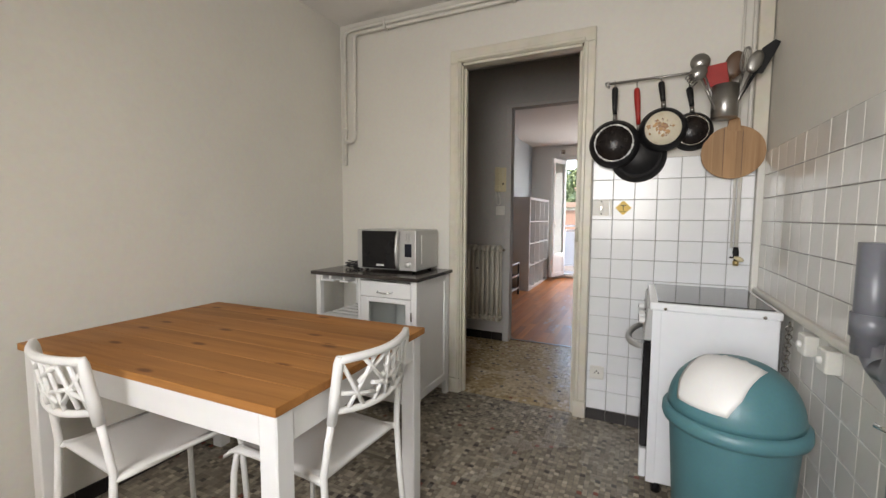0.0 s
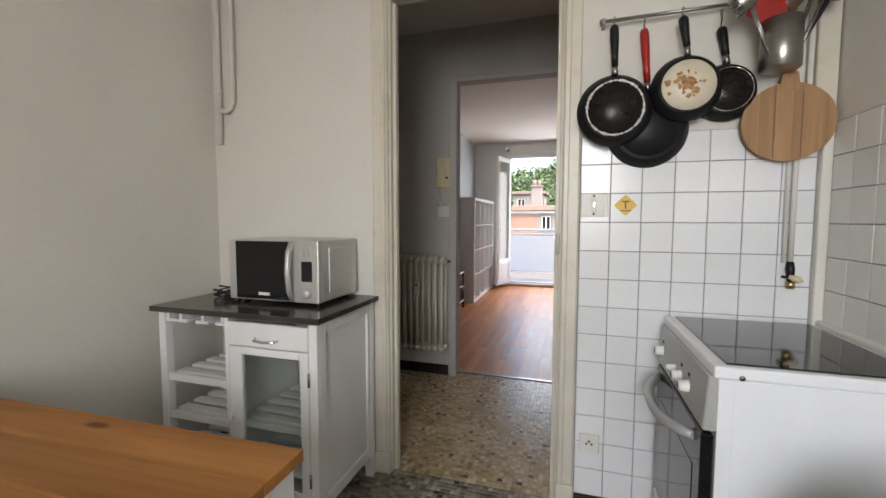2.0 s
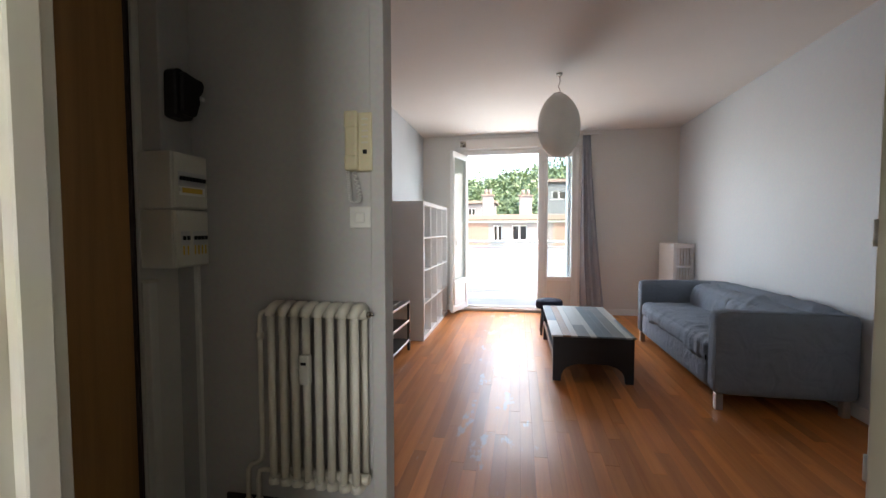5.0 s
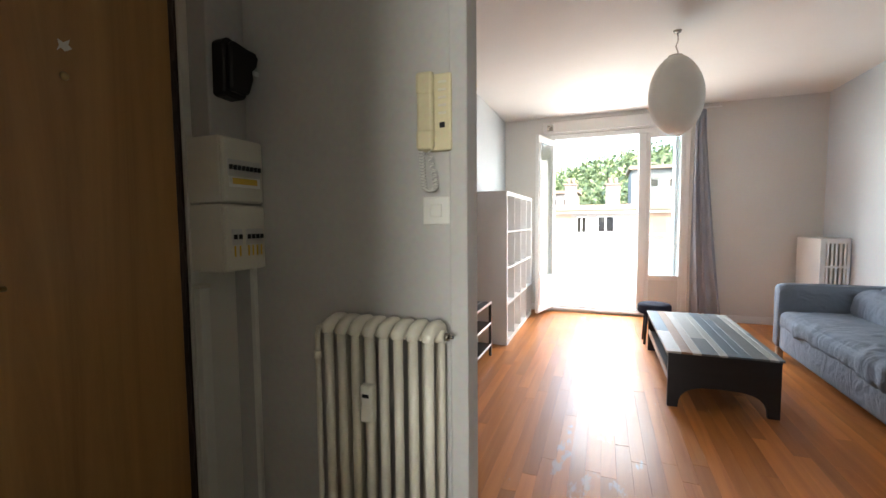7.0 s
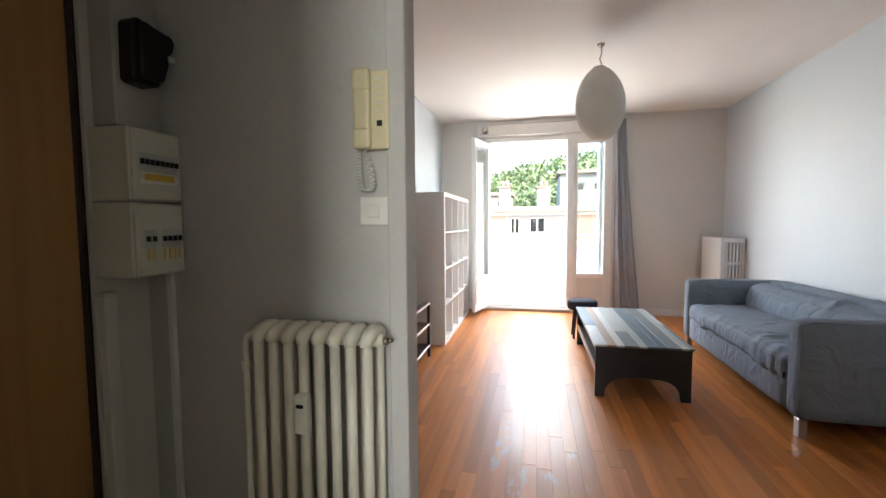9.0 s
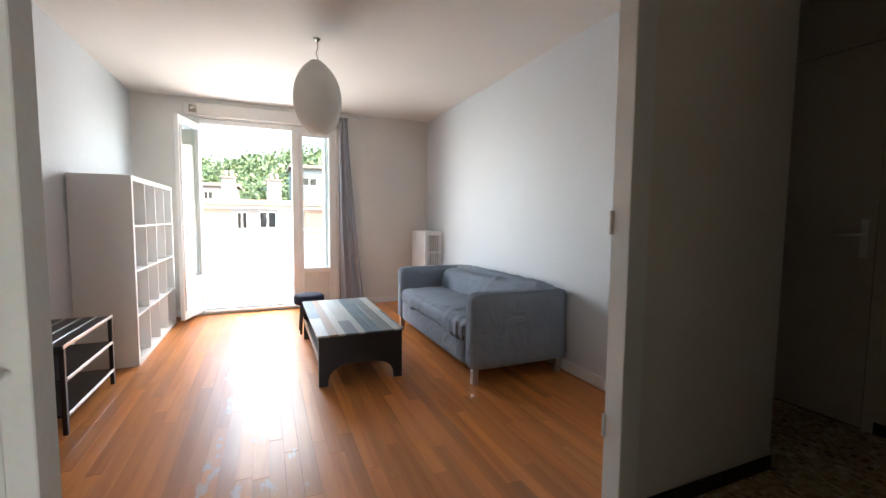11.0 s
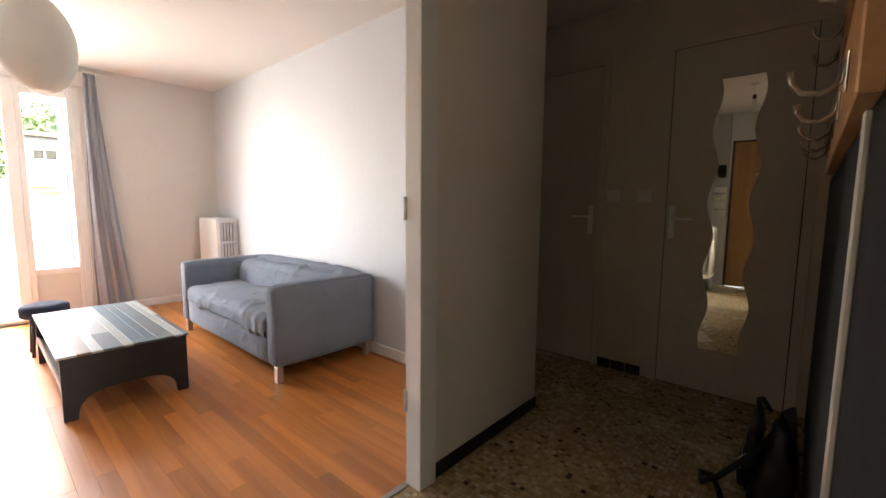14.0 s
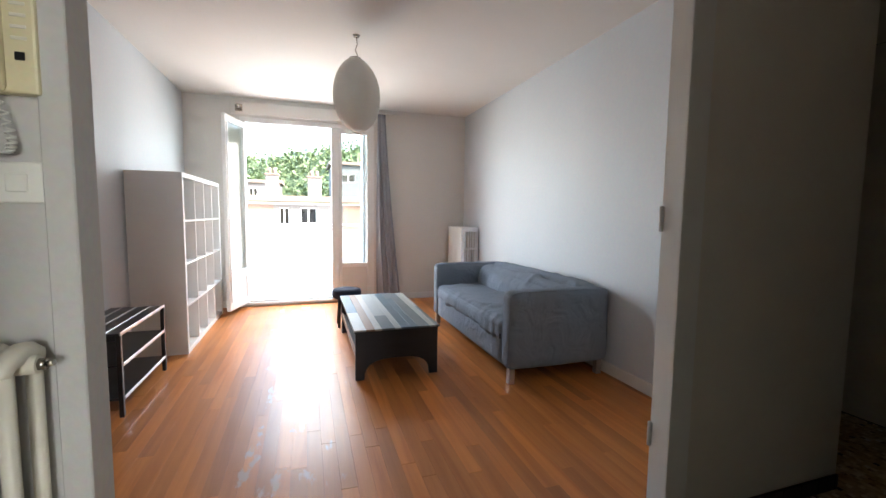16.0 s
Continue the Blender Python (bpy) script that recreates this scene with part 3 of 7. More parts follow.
# skirtings
sk = thing("baseboard_kitchen", (0.2, 0, 0), "row of black glazed skirting tiles", "baseboard", kind="structure")
x = -0.070
while x < 0.62:
    part("tile", box((x, -0.012, 0), (min(x + 0.1065, 0.628), 0.0, 0.062), 0.002), M_BLACKT, sk)
    x += 0.1085
y = -2.9
while y < -0.02:
    part("tile", box((KX0, y, 0), (KX0 + 0.012, y + 0.1065, 0.062), 0.002), M_BLACKT, sk)
    y += 0.1085
sk = thing("baseboard_hall", (-1.4, 1.25, 0), "row of black glazed skirting tiles", "baseboard", kind="structure")
x = -1.62
while x < -0.972:
    part("tile", box((x, HY1 - 0.012, 0), (min(x + 0.1065, -0.965), HY1, 0.075), 0.002), M_BLACKT, sk)
    x += 0.1085
x = 0.868
while x < 1.75:
    part("tile", box((x, 1.263, 0), (min(x + 0.1065, 1.755), 1.275, 0.066), 0.002), M_BLACKT, sk)
    x += 0.1085
for y in (0.95, 1.055, 1.16):
    part("tile", box((HX1 - 0.012, y, 0), (HX1, y + 0.1, 0.066), 0.002), M_BLACKT, sk)
structure("baseboard_living", boxes([((LX1 - 0.014, 1.345, 0), (LX1, LY1, 0.085)), ((0.42, LY1 - 0.014, 0), (LX1 - 0.014, LY1, 0.085)), ((LX0, 1.345, 0), (LX0 + 0.014, LY1, 0.085)),
                                     ((LX0 + 0.014, LY1 - 0.014, 0), (-1.22, LY1, 0.085))], 0.003), M_WHITE, "white painted skirting board", "baseboard")

# kitchen window behind the walker
kwin = thing("window_2", (-0.1, KY0, 0.95), "white framed kitchen window", "window", kind="structure")
part("window_frame", boxes([((-0.64, KY0 - 0.12, 0.95), (-0.58, KY0 - 0.07, 2.33)), ((0.38, KY0 - 0.12, 0.95), (0.44, KY0 - 0.07, 2.33)), ((-0.58, KY0 - 0.12, 0.95), (0.38, KY0 - 0.07, 1.01)),
                            ((-0.58, KY0 - 0.12, 2.27), (0.38, KY0 - 0.07, 2.33)), ((-0.14, KY0 - 0.12, 1.01), (-0.06, KY0 - 0.07, 2.27))]), M_WHITE, kwin)
for a, b in ((-0.58, -0.14), (-0.06, 0.38)):
    p = part("pane", box((a, KY0 - 0.10, 1.01), (b, KY0 - 0.095, 2.27)), M_GLASS, kwin)
    p.visible_shadow = False


# ---- entrance door, end doors ----
entry = thing("door_3", (-1.86, 0.6, 0), "closed oak-veneered entrance door with brass handle", "door", kind="structure")
part("leaf", box((-1.875, 0.16, 0.008), (-1.838, 1.045, 2.13), 0.003), M_ENTRY, entry)
jag = [(-1.850 + 0.004 * math.sin(i * 1.7) * (i % 3), 1.056 + 0.004 * math.sin(i * 2.3), i * 0.0535) for i in range(41)]
part("edge_strip", tube(jag, 0.011, 6), M_DARKBROWN, entry, "chipped dark brown door edge")
part("frame", boxes([((-1.90, 0.13, 0), (-1.836, 0.16, 2.16)), ((-1.90, 0.16, 2.13), (-1.836, 1.075, 2.16)), ((-1.93, 1.046, 0), (-1.846, 1.0795, 2.13))]), M_DARKBROWN, entry)
hd = part("handle", tube([(-1.838, 0.395, 1.052), (-1.79, 0.395, 1.052), (-1.782, 0.41, 1.052), (-1.782, 0.50, 1.055), (-1.784, 0.59, 1.062)], [0.009, 0.009, 0.011, 0.010, 0.006], 10), M_BRASS, entry, "worn brass lever handle")
part("rose", box((-1.838, 0.345, 0.97), (-1.833, 0.425, 1.12), 0.002), M_NICKEL, entry, "dark metal handle plate")
lk = part("lock", lathe([(0.0, 0.028), (0.026, 0.028), (0.034, 0.02), (0.036, 0.0)], 24, (-1.838, 0.43, 0.945), "X"), M_BRASS, entry, "round brass rim lock")
part("cylinder", lathe([(0.0, 0.045), (0.013, 0.045), (0.014, 0.0)], 20, (-1.812, 0.452, 0.945), "X"), M_CHROME, lk, "chrome lock cylinder")
part("keeper", box((-1.838, 0.40, 0.76), (-1.83, 0.425, 0.84), 0.002), M_ALU, entry, "bare metal latch plate")
part("scuff", plate([(0.742, 1.645), (0.752, 1.655), (0.760, 1.648), (0.776, 1.66), (0.768, 1.668), (0.772, 1.682), (0.757, 1.67), (0.745, 1.676), (0.748, 1.66)], "X", -1.8382, -1.8374), M_STUB, entry, "pale torn sticker remnant")
part("peephole", lathe([(0.0, 0.006), (0.008, 0.006), (0.011, 0.0)], 16, (-1.838, 0.755, 1.585), "X"), M_BRASS, entry)


def flat_door(name, y0, y1, label, hy, lever):
    d = thing(name, (HX1, (y0 + y1) / 2, 0), label, "door", kind="structure")
    part("leaf", box((HX1 - 0.012, y0, 0.008), (HX1 - 0.003, y1, 2.175), 0.002), M_HDOOR, d)
    part("frame", boxes([((HX1 - 0.016, y0 - 0.055, 0), (HX1, y0 - 0.005, 2.18)), ((HX1 - 0.016, y1 + 0.005, 0), (HX1, y1 + 0.055, 2.18)),
                         ((HX1 - 0.016, y0 - 0.055, 2.18), (HX1, y1 + 0.055, 2.235))], 0.002), M_HDOOR, d)
    # dark sheet behind the leaf: the joint's shade put in as colour
    part("gap", box((HX1 - 0.0028, y0 - 0.007, 0.001), (HX1 - 0.0006, y1 + 0.007, 2.182)), M_DARKBROWN, d, "dark backing painting shade into the gap round the leaf")
    h = part("handle_plate", box((HX1 - 0.020, hy - 0.018, 0.985), (HX1 - 0.012, hy + 0.018, 1.20), 0.004), M_FITTING, d, "white door handle plate")
    part("lever", tube([(HX1 - 0.018, hy, 1.115), (HX1 - 0.055, hy, 1.115), (HX1 - 0.06, hy + lever * 0.02, 1.115), (HX1 - 0.06, hy + lever * 0.125, 1.112)], 0.009, 8), M_FITTING, h)
    return d


mirror_door = flat_door("door_4", 0.165, 0.845, "closed taupe door with white lever handle", 0.808, -1)
flat_door("door_5", 1.305, 2.05, "closed taupe door with white lever handle", 1.352, 1)

# wavy mirror stuck on the end door
def wave(z):
    return -0.021 * math.cos((1.87 - z) / 1.66 * math.tau * 3.85)


left_edge = [(0.592 + wave(z), z) for z in [0.29 + 1.66 * i / 60 for i in range(61)]]
right_edge = [(0.385 + wave(z), z) for z in [0.29 + 1.66 * i / 60 for i in range(61)]]
mir = thing("wavy_mirror", (HX1 - 0.012, 0.49, 0.29), "tall wavy-edged frameless mirror on the taupe door", "mirror")
part("glass", plate(left_edge + right_edge[::-1], "X", HX1 - 0.017, HX1 - 0.0125), M_MIRROR, mir)


def light_switch(name, at, facing, w, h, label, rocker=True, mat=None):
    """A square plate on a wall; facing is the axis letter and sign it looks along."""
    mat = mat or M_SOCKET
    x, y, z = at
    t = thing(name, at, label, "light switch" if rocker else "socket")
    ax, sg = facing

    def slab(du, dv, w2, h2, d0, d1, bev):
        if ax == "Y":
            return box((x + du - w2 / 2, min(y + sg * d0, y + sg * d1), z + dv - h2 / 2), (x + du + w2 / 2, max(y + sg * d0, y + sg * d1), z + dv + h2 / 2), bev)
        return box((min(x + sg * d0, x + sg * d1), y + du - w2 / 2, z + dv - h2 / 2), (max(x + sg * d0, x + sg * d1), y + du + w2 / 2, z + dv + h2 / 2), bev)
    part("plate", slab(0, 0, w, h, 0.0, 0.010, 0.003), mat, t)
    if rocker:
        part("rocker", slab(0, 0, w * 0.42, h * 0.46, 0.009, 0.0145, 0.002), mat, t)
    return t


light_switch("light_switch", (HX1, 1.20, 1.258), ("X", -1), 0.088, 0.088, "square white light switch between two doors")
light_switch("light_switch", (HX1, 0.985, 1.262), ("X", -1), 0.088, 0.088, "square white light switch beside the door")
light_switch("light_switch", (-1.008, HY1, 1.237), ("Y", -1), 0.088, 0.084, "square cream light switch under the entry phone")


# ---- balcony window of the living room ----
win = thing("window_1", (-0.4, LY1, 0.02), "white French window, one leaf standing open", "window", kind="structure")
part("window_frame", boxes([((-1.20, 5.80, 0.02), (-1.145, 5.87, 2.33)), ((0.365, 5.80, 0.02), (0.42, 5.87, 2.33)), ((-1.145, 5.80, 2.27), (0.365, 5.87, 2.33)), ((-1.145, 5.80, 0.02), (0.365, 5.87, 0.075))], 0.004), M_WHITE, win)
part("window_sill", box((-1.145, 5.76, 0.02), (0.365, 5.80, 0.05), 0.004), M_WHITE, win, "worn white threshold board")
part("mullion", box((-0.135, 5.785, 0.075), (-0.045, 5.865, 2.27), 0.006), M_WHITE, win)
rl = part("fixed_leaf", boxes([((-0.045, 5.80, 0.075), (0.0, 5.85, 2.27)), ((0.325, 5.80, 0.075), (0.365, 5.85, 2.27)), ((0.0, 5.80, 2.21), (0.325, 5.85, 2.27)), ((0.0, 5.80, 0.46), (0.325, 5.85, 0.52))], 0.004), M_WHITE, win)
part("lower_panel", box((0.0, 5.815, 0.075), (0.325, 5.84, 0.46), 0.003), M_LWALL2, rl, "off-white lower panel")
p = part("pane", box((0.0, 5.822, 0.52), (0.325, 5.828, 2.21)), M_GLASS, rl)
p.visible_shadow = False
# open leaf, swung into the room on its left hinges
leaf = thing("open_window_leaf", (-1.155, 5.79, 0.06), "white glazed window leaf swung open into room", "window leaf")
leaf_w = 0.54
WORLD[leaf] = Matrix.Identity(4)
part("leaf_frame", boxes([((0, -0.022, 0), (0.07, 0.022, 2.19)), ((leaf_w - 0.07, -0.022, 0), (leaf_w, 0.022, 2.19)), ((0.07, -0.022, 2.12), (leaf_w - 0.07, 0.022, 2.19)),
                          ((0.07, -0.022, 0.36), (leaf_w - 0.07, 0.022, 0.44)), ((0.07, -0.022, 0), (leaf_w - 0.07, 0.022, 0.08))], 0.005), M_WHITE, leaf)
part("lower_panel", box((0.07, -0.010, 0.08), (leaf_w - 0.07, 0.010, 0.36), 0.003), M_WHITE, leaf)
p = part("pane", box((0.07, -0.003, 0.44), (leaf_w - 0.07, 0.003, 2.12)), M_GLASS, leaf)
p.visible_shadow = False
part("espagnolette", tube([(leaf_w - 0.03, 0.028, 0.1), (leaf_w - 0.03, 0.028, 2.1)], 0.006, 8), M_WHITE, leaf, "white locking rod")
part("handle", tube([(leaf_w - 0.03, 0.028, 1.02), (leaf_w - 0.03, 0.06, 1.02), (leaf_w - 0.03, 0.065, 0.92)], 0.009, 8), M_SOCKET, leaf)
leaf.matrix_basis = pose(-1.155, 5.79, 0.06, 0, 0, -105)
# folded shutter outside
sh = thing("folding_shutter", (0.30, 5.95, 0.06), "pale grey folded slatted metal shutter", "shutter")
for i in range(2):
    part("shutter_leaf", box((0.278 + i * 0.026, 5.90, 0.08), (0.300 + i * 0.026, 6.10, 2.26), 0.003), M_OPAL, sh)
# curtain bracket
br = thing("curtain_bracket", (-1.20, 5.74, 2.40), "small metal curtain bracket above window", "bracket")
part("plate", box((-1.24, 5.735, 2.375), (-1.16, 5.745, 2.46), 0.002), M_NICKEL, br)
part("arm", tube([(-1.20, 5.74, 2.42), (-1.20, 5.66, 2.42)], 0.010, 8), M_NICKEL, br)
part("finial", lathe([(0, -0.03), (0.02, -0.02), (0.026, 0), (0.02, 0.02), (0, 0.03)], 14, (-1.20, 5.65, 2.42), "Y"), M_NICKEL, br)


# ---- kitchen ----
def dining_table():
    hx, hy, zt = 0.595, 0.389, 0.735
    t = thing("dining_table", (0, 0, 0), "white dining table with a honey pine top", "table")
    WORLD[t] = Matrix.Identity(4)
    n = 7
    top = part("tabletop", box((-hx + 0.003, -hy + 0.003, zt - 0.022), (hx - 0.003, hy - 0.003, zt - 0.006)), M_PINE, t, "knotty honey-coloured pine top")
    w = 2 * hy / n
    for i in range(n):
        part("board", box((-hx, -hy + i * w + 0.0003, zt - 0.024), (hx, -hy + (i + 1) * w - 0.0003, zt), 0.0012), M_PINE, top)
    a, lw = 0.012, 0.058
    for lx in (-hx + a, hx - a - lw):
        for ly in (-hy + a, hy - a - lw):
            part("leg", box((lx, ly, 0), (lx + lw, ly + lw, zt - 0.024), 0.004), M_WHITE, t)
    for ly in (-hy + a + 0.004, hy - a - 0.026):
        part("apron", box((-hx + a + lw, ly, zt - 0.116), (hx - a - lw, ly + 0.022, zt - 0.024), 0.003), M_WHITE, t)
    for lx in (-hx + a + 0.004, hx - a - 0.026):
        part("apron", box((lx, -hy + a + lw, zt - 0.116), (lx + 0.022, hy - a - lw, zt - 0.024), 0.003), M_WHITE, t)
    t.matrix_basis = pose(-1.170, -1.4675, 0, 0, 0, 1.5)


def lattice_chair():
    """White tubular chair with a pierced plastic back; it faces +y."""
    c = thing("dining_chair", (0, 0, 0), "white tubular chair with pierced geometric plastic back", "chair", "chairs round the table")
    hw = 0.168

    def back_point(u, z):
        """A point of the bowed back: u from -1 to 1 across, z height."""
        lean = -0.205 - (z - 0.45) * 0.13
        return Vector((u * (hw - 0.004), lean - 0.040 * (1 - u * u), 0.635 + (z - 0.62) * 0.85))
    for s in (-1, 1):
        part("rear_leg", tube([(s * (hw + 0.02), -0.245, 0.0), (s * (hw + 0.012), -0.215, 0.30), (s * (hw + 0.01), -0.205, 0.47), (s * (hw + 0.002), -0.215, 0.56), (s * (hw - 0.004), -0.224, 0.625)], 0.0105, 10), M_WHITEP, c)
        part("post", tube([back_point(s, 0.60), back_point(s, 0.70), back_point(s, 0.80), back_point(s, 0.825)], [0.0145, 0.015, 0.014, 0.009], 10), M_WHITEP, c)
        part("front_leg", tube([(s * (hw + 0.012), 0.20, 0.0), (s * hw, 0.185, 0.36), (s * (hw - 0.004), 0.172, 0.425), (s * (hw - 0.01), 0.14, 0.452)], 0.0105, 10), M_WHITEP, c)
        part("side_rail", tube([(s * (hw + 0.01), -0.205, 0.452), (s * (hw - 0.004), -0.12, 0.445), (s * (hw - 0.004), 0.14, 0.452)], 0.011, 8), M_WHITEP, c)
    # seat: thin panel dished a little, with a rolled front edge
    bm = bmesh.new()
    nx, ny = 10, 12
    g = [[None] * (ny + 1) for _ in range(nx + 1)]
    for i in range(nx + 1):
        for j in range(ny + 1):
            u, v = i / nx * 2 - 1, j / ny
            y = -0.195 + v * 0.40
            z = 0.458 - 0.012 * (1 - u * u) * math.sin(v * math.pi) - 0.035 * max(0, v - 0.85) / 0.15 * max(0, v - 0.85) / 0.15
            g[i][j] = bm.verts.new((u * (0.19 - 0.02 * (1 - v)), y, z))
    for i in range(nx):
        for j in range(ny):
            bm.faces.new((g[i][j], g[i + 1][j], g[i + 1][j + 1], g[i][j + 1])).smooth = True
    r = bmesh.ops.extrude_face_region(bm, geom=bm.faces[:])
    for e in r["geom"]:
        if isinstance(e, bmesh.types.BMVert):
            e.co.z -= 0.012
    bmesh.ops.recalc_face_normals(bm, faces=bm.faces)
    part("seat", bm, M_WHITEP, c)
    part("top_rail", tube([back_point(u, 0.812 - 0.004 * (1 - abs(u))) for u in [i / 6 - 1 for i in range(13)]], 0.0125, 8), M_WHITEP, c)
    part("lower_rail", tube([back_point(u, 0.642 - 0.020 * (1 - u * u)) for u in [i / 6 - 1 for i in range(13)]], 0.0105, 8), M_WHITEP, c)
    bars = ((-0.95, .80, -0.45, .63), (-0.75, .64, -0.30, .80), (-0.95, .70, -0.2, .66), (-0.55, .80, -0.05, .70), (-0.62, .72, 0.05, .80), (-0.2, .63, 0.0, .72),
            (-0.3, .70, 0.3, .66), (0.05, .80, 0.12, .63), (0.0, .74, 0.5, .79), (0.25, .80, 0.42, .63), (0.1, .69, 0.75, .72), (0.5, .80, 0.72, .65), (0.42, .66, 0.95, .78), (0.75, .80, 0.9, .65), (0.6, .71, 0.95, .68))
    for u0, z0, u1, z1 in bars:
        part("lattice_bar", tube([back_point(u0 + (u1 - u0) * k / 3, z0 + (z1 - z0) * k / 3) for k in range(4)], 0.0068, 6), M_WHITEP, c)
    for s in (-1, 1):
        for y in (-0.245, 0.20):
            part("foot", lathe([(0.0, 0.0), (0.014, 0.0), (0.014, 0.018), (0.0, 0.018)], 10, (s * (hw + (0.02 if y < 0 else 0.012)), y, 0)), M_WHITEP, c)
    return c


def serving_cart():
    x0, x1, y0, y1, zt = -1.705, -0.927, -0.50, -0.022, 0.832
    t = thing("kitchen_cart", ((x0 + x1) / 2, (y0 + y1) / 2, 0), "white kitchen cart with dark metal top", "cabinet")
    part("top", box((x0, y0, zt - 0.022), (x1, y1, zt), 0.003), M_COUNTER, t, "polished dark metal worktop")
    bx0, bx1, by0, by1, zb = x0 + 0.025, x1 - 0.02, y0 + 0.02, y1 - 0.012, zt - 0.022
    mid = bx0 + 0.335
    for px in (bx0, bx1 - 0.035):
        for py in (by0, by1 - 0.035):
            part("leg", box((px, py, 0), (px + 0.035, py + 0.035, zb), 0.002), M_WHITE, t)
    part("divider", box((mid - 0.009, by0 + 0.004, 0.10), (mid + 0.009, by1 - 0.036, zb - 0.001)), M_WHITE, t)
    sp = part("side_panel", box((bx1 - 0.024, by0 + 0.035, 0.10), (bx1 - 0.012, by1 - 0.035, zb - 0.001)), M_WHITE, t)
    part("side_stile", boxes([((bx1 - 0.014, by0 + 0.035, 0.10), (bx1 - 0.002, by0 + 0.06, zb - 0.001)), ((bx1 - 0.014, by1 - 0.06, 0.10), (bx1 - 0.002, by1 - 0.035, zb - 0.001)),
                              ((bx1 - 0.014, by0 + 0.06, zb - 0.045), (bx1 - 0.002, by1 - 0.06, zb - 0.001)), ((bx1 - 0.014, by0 + 0.06, 0.10), (bx1 - 0.002, by1 - 0.06, 0.145))], 0.0015), M_WHITE, sp)
    part("back_panel", box((bx0 + 0.03, by1 - 0.016, 0.10), (bx1 - 0.03, by1 - 0.006, zb - 0.001)), M_WHITE, t)
    part("bottom", box((bx0 + 0.03, by0 + 0.01, 0.10), (bx1 - 0.026, by1 - 0.018, 0.118)), M_WHITE, t)
    part("bottom_rail", box((bx0 + 0.036, by0 + 0.002, 0.075), (bx1 - 0.036, by0 + 0.016, 0.118), 0.002), M_WHITE, t)
    # stemware rack: T-shaped runners under the top
    for i in range(4):
        x = bx0 + (0.036, 0.101, 0.209, 0.304)[i]
        part("glass_runner", boxes([((x, by0 + 0.006, zb - 0.028), (x + 0.016, by1 - 0.04, zb - 0.001)), ((x - (0.0 if i == 0 else 0.024), by0 + 0.004, zb - 0.040), (x + (0.020 if i == 3 else 0.040), by1 - 0.04, zb - 0.028))], 0.0015), M_WHITE, t)
    # three slatted bottle shelves with scalloped slats, and slatted shelves behind the glass
    for z in (0.528, 0.373, 0.218):
        sh = part("bottle_shelf", box((bx0 + 0.036, by0 + 0.004, z), (mid - 0.01, by0 + 0.022, z + 0.030), 0.002), M_WHITE, t)
        part("rear_rail", box((bx0 + 0.036, by1 - 0.06, z), (mid - 0.01, by1 - 0.04, z + 0.030), 0.002), M_WHITE, sh)
        for i in range(5):
            y = by0 + 0.045 + i * 0.072
            part("slat", box((bx0 + 0.030, y, z + 0.012), (mid - 0.010, y + 0.044, z + 0.026), 0.003), M_WHITE, sh)
    for z in (0.385, 0.22):
        s2 = part("inner_shelf", box((mid + 0.011, by0 + 0.030, z - 0.012), (bx1 - 0.026, by0 + 0.048, z + 0.012), 0.002), M_WHITE, t)
        for i in range(5):
            y = by0 + 0.062 + i * 0.070
            part("slat", box((mid + 0.010, y, z), (bx1 - 0.026, y + 0.044, z + 0.014), 0.003), M_WHITE, s2)
    # drawer and glazed door
    dr = part("drawer", box((mid + 0.014, by0 - 0.004, zb - 0.106), (bx1 - 0.036, by0 + 0.014, zb - 0.016), 0.003), M_WHITE, t)
    hx = (mid + bx1 - 0.02) / 2
    part("handle", tube([(hx - 0.05, by0 - 0.004, zb - 0.072), (hx - 0.042, by0 - 0.022, zb - 0.075), (hx, by0 - 0.026, zb - 0.078), (hx + 0.042, by0 - 0.022, zb - 0.075), (hx + 0.05, by0 - 0.004, zb - 0.072)], 0.005, 8), M_CHROME, dr, "chrome bow handle")
    a, b, z0, z1 = mid + 0.014, bx1 - 0.036, 0.125, zb - 0.110
    d = part("door", boxes([((a, by0 - 0.002, z0), (a + 0.058, by0 + 0.016, z1)), ((b - 0.036, by0 - 0.002, z0), (b, by0 + 0.016, z1)), ((a + 0.058, by0 - 0.002, z1 - 0.028), (b - 0.036, by0 + 0.016, z1)), ((a + 0.058, by0 - 0.002, z0), (b - 0.036, by0 + 0.016, z0 + 0.05))], 0.002), M_WHITE, t)
    pn = part("pane", box((a + 0.058, by0 + 0.005, z0 + 0.05), (b - 0.036, by0 + 0.008, z1 - 0.028)), M_GLASS, d)
    pn.visible_shadow = False
    part("handle", tube([(a + 0.014, by0 - 0.002, 0.426), (a + 0.012, by0 - 0.020, 0.415), (a + 0.012, by0 - 0.025, 0.381), (a + 0.012, by0 - 0.020, 0.347), (a + 0.014, by0 - 0.002, 0.336)], 0.0045, 8), M_CHROME, d, "chrome bow handle")
    for z in (z0 + 0.08, z1 - 0.12):
        part("hinge", tube([(b + 0.003, by0 - 0.004, z), (b + 0.003, by0 - 0.004, z + 0.05)], 0.005, 8), M_NICKEL, d)


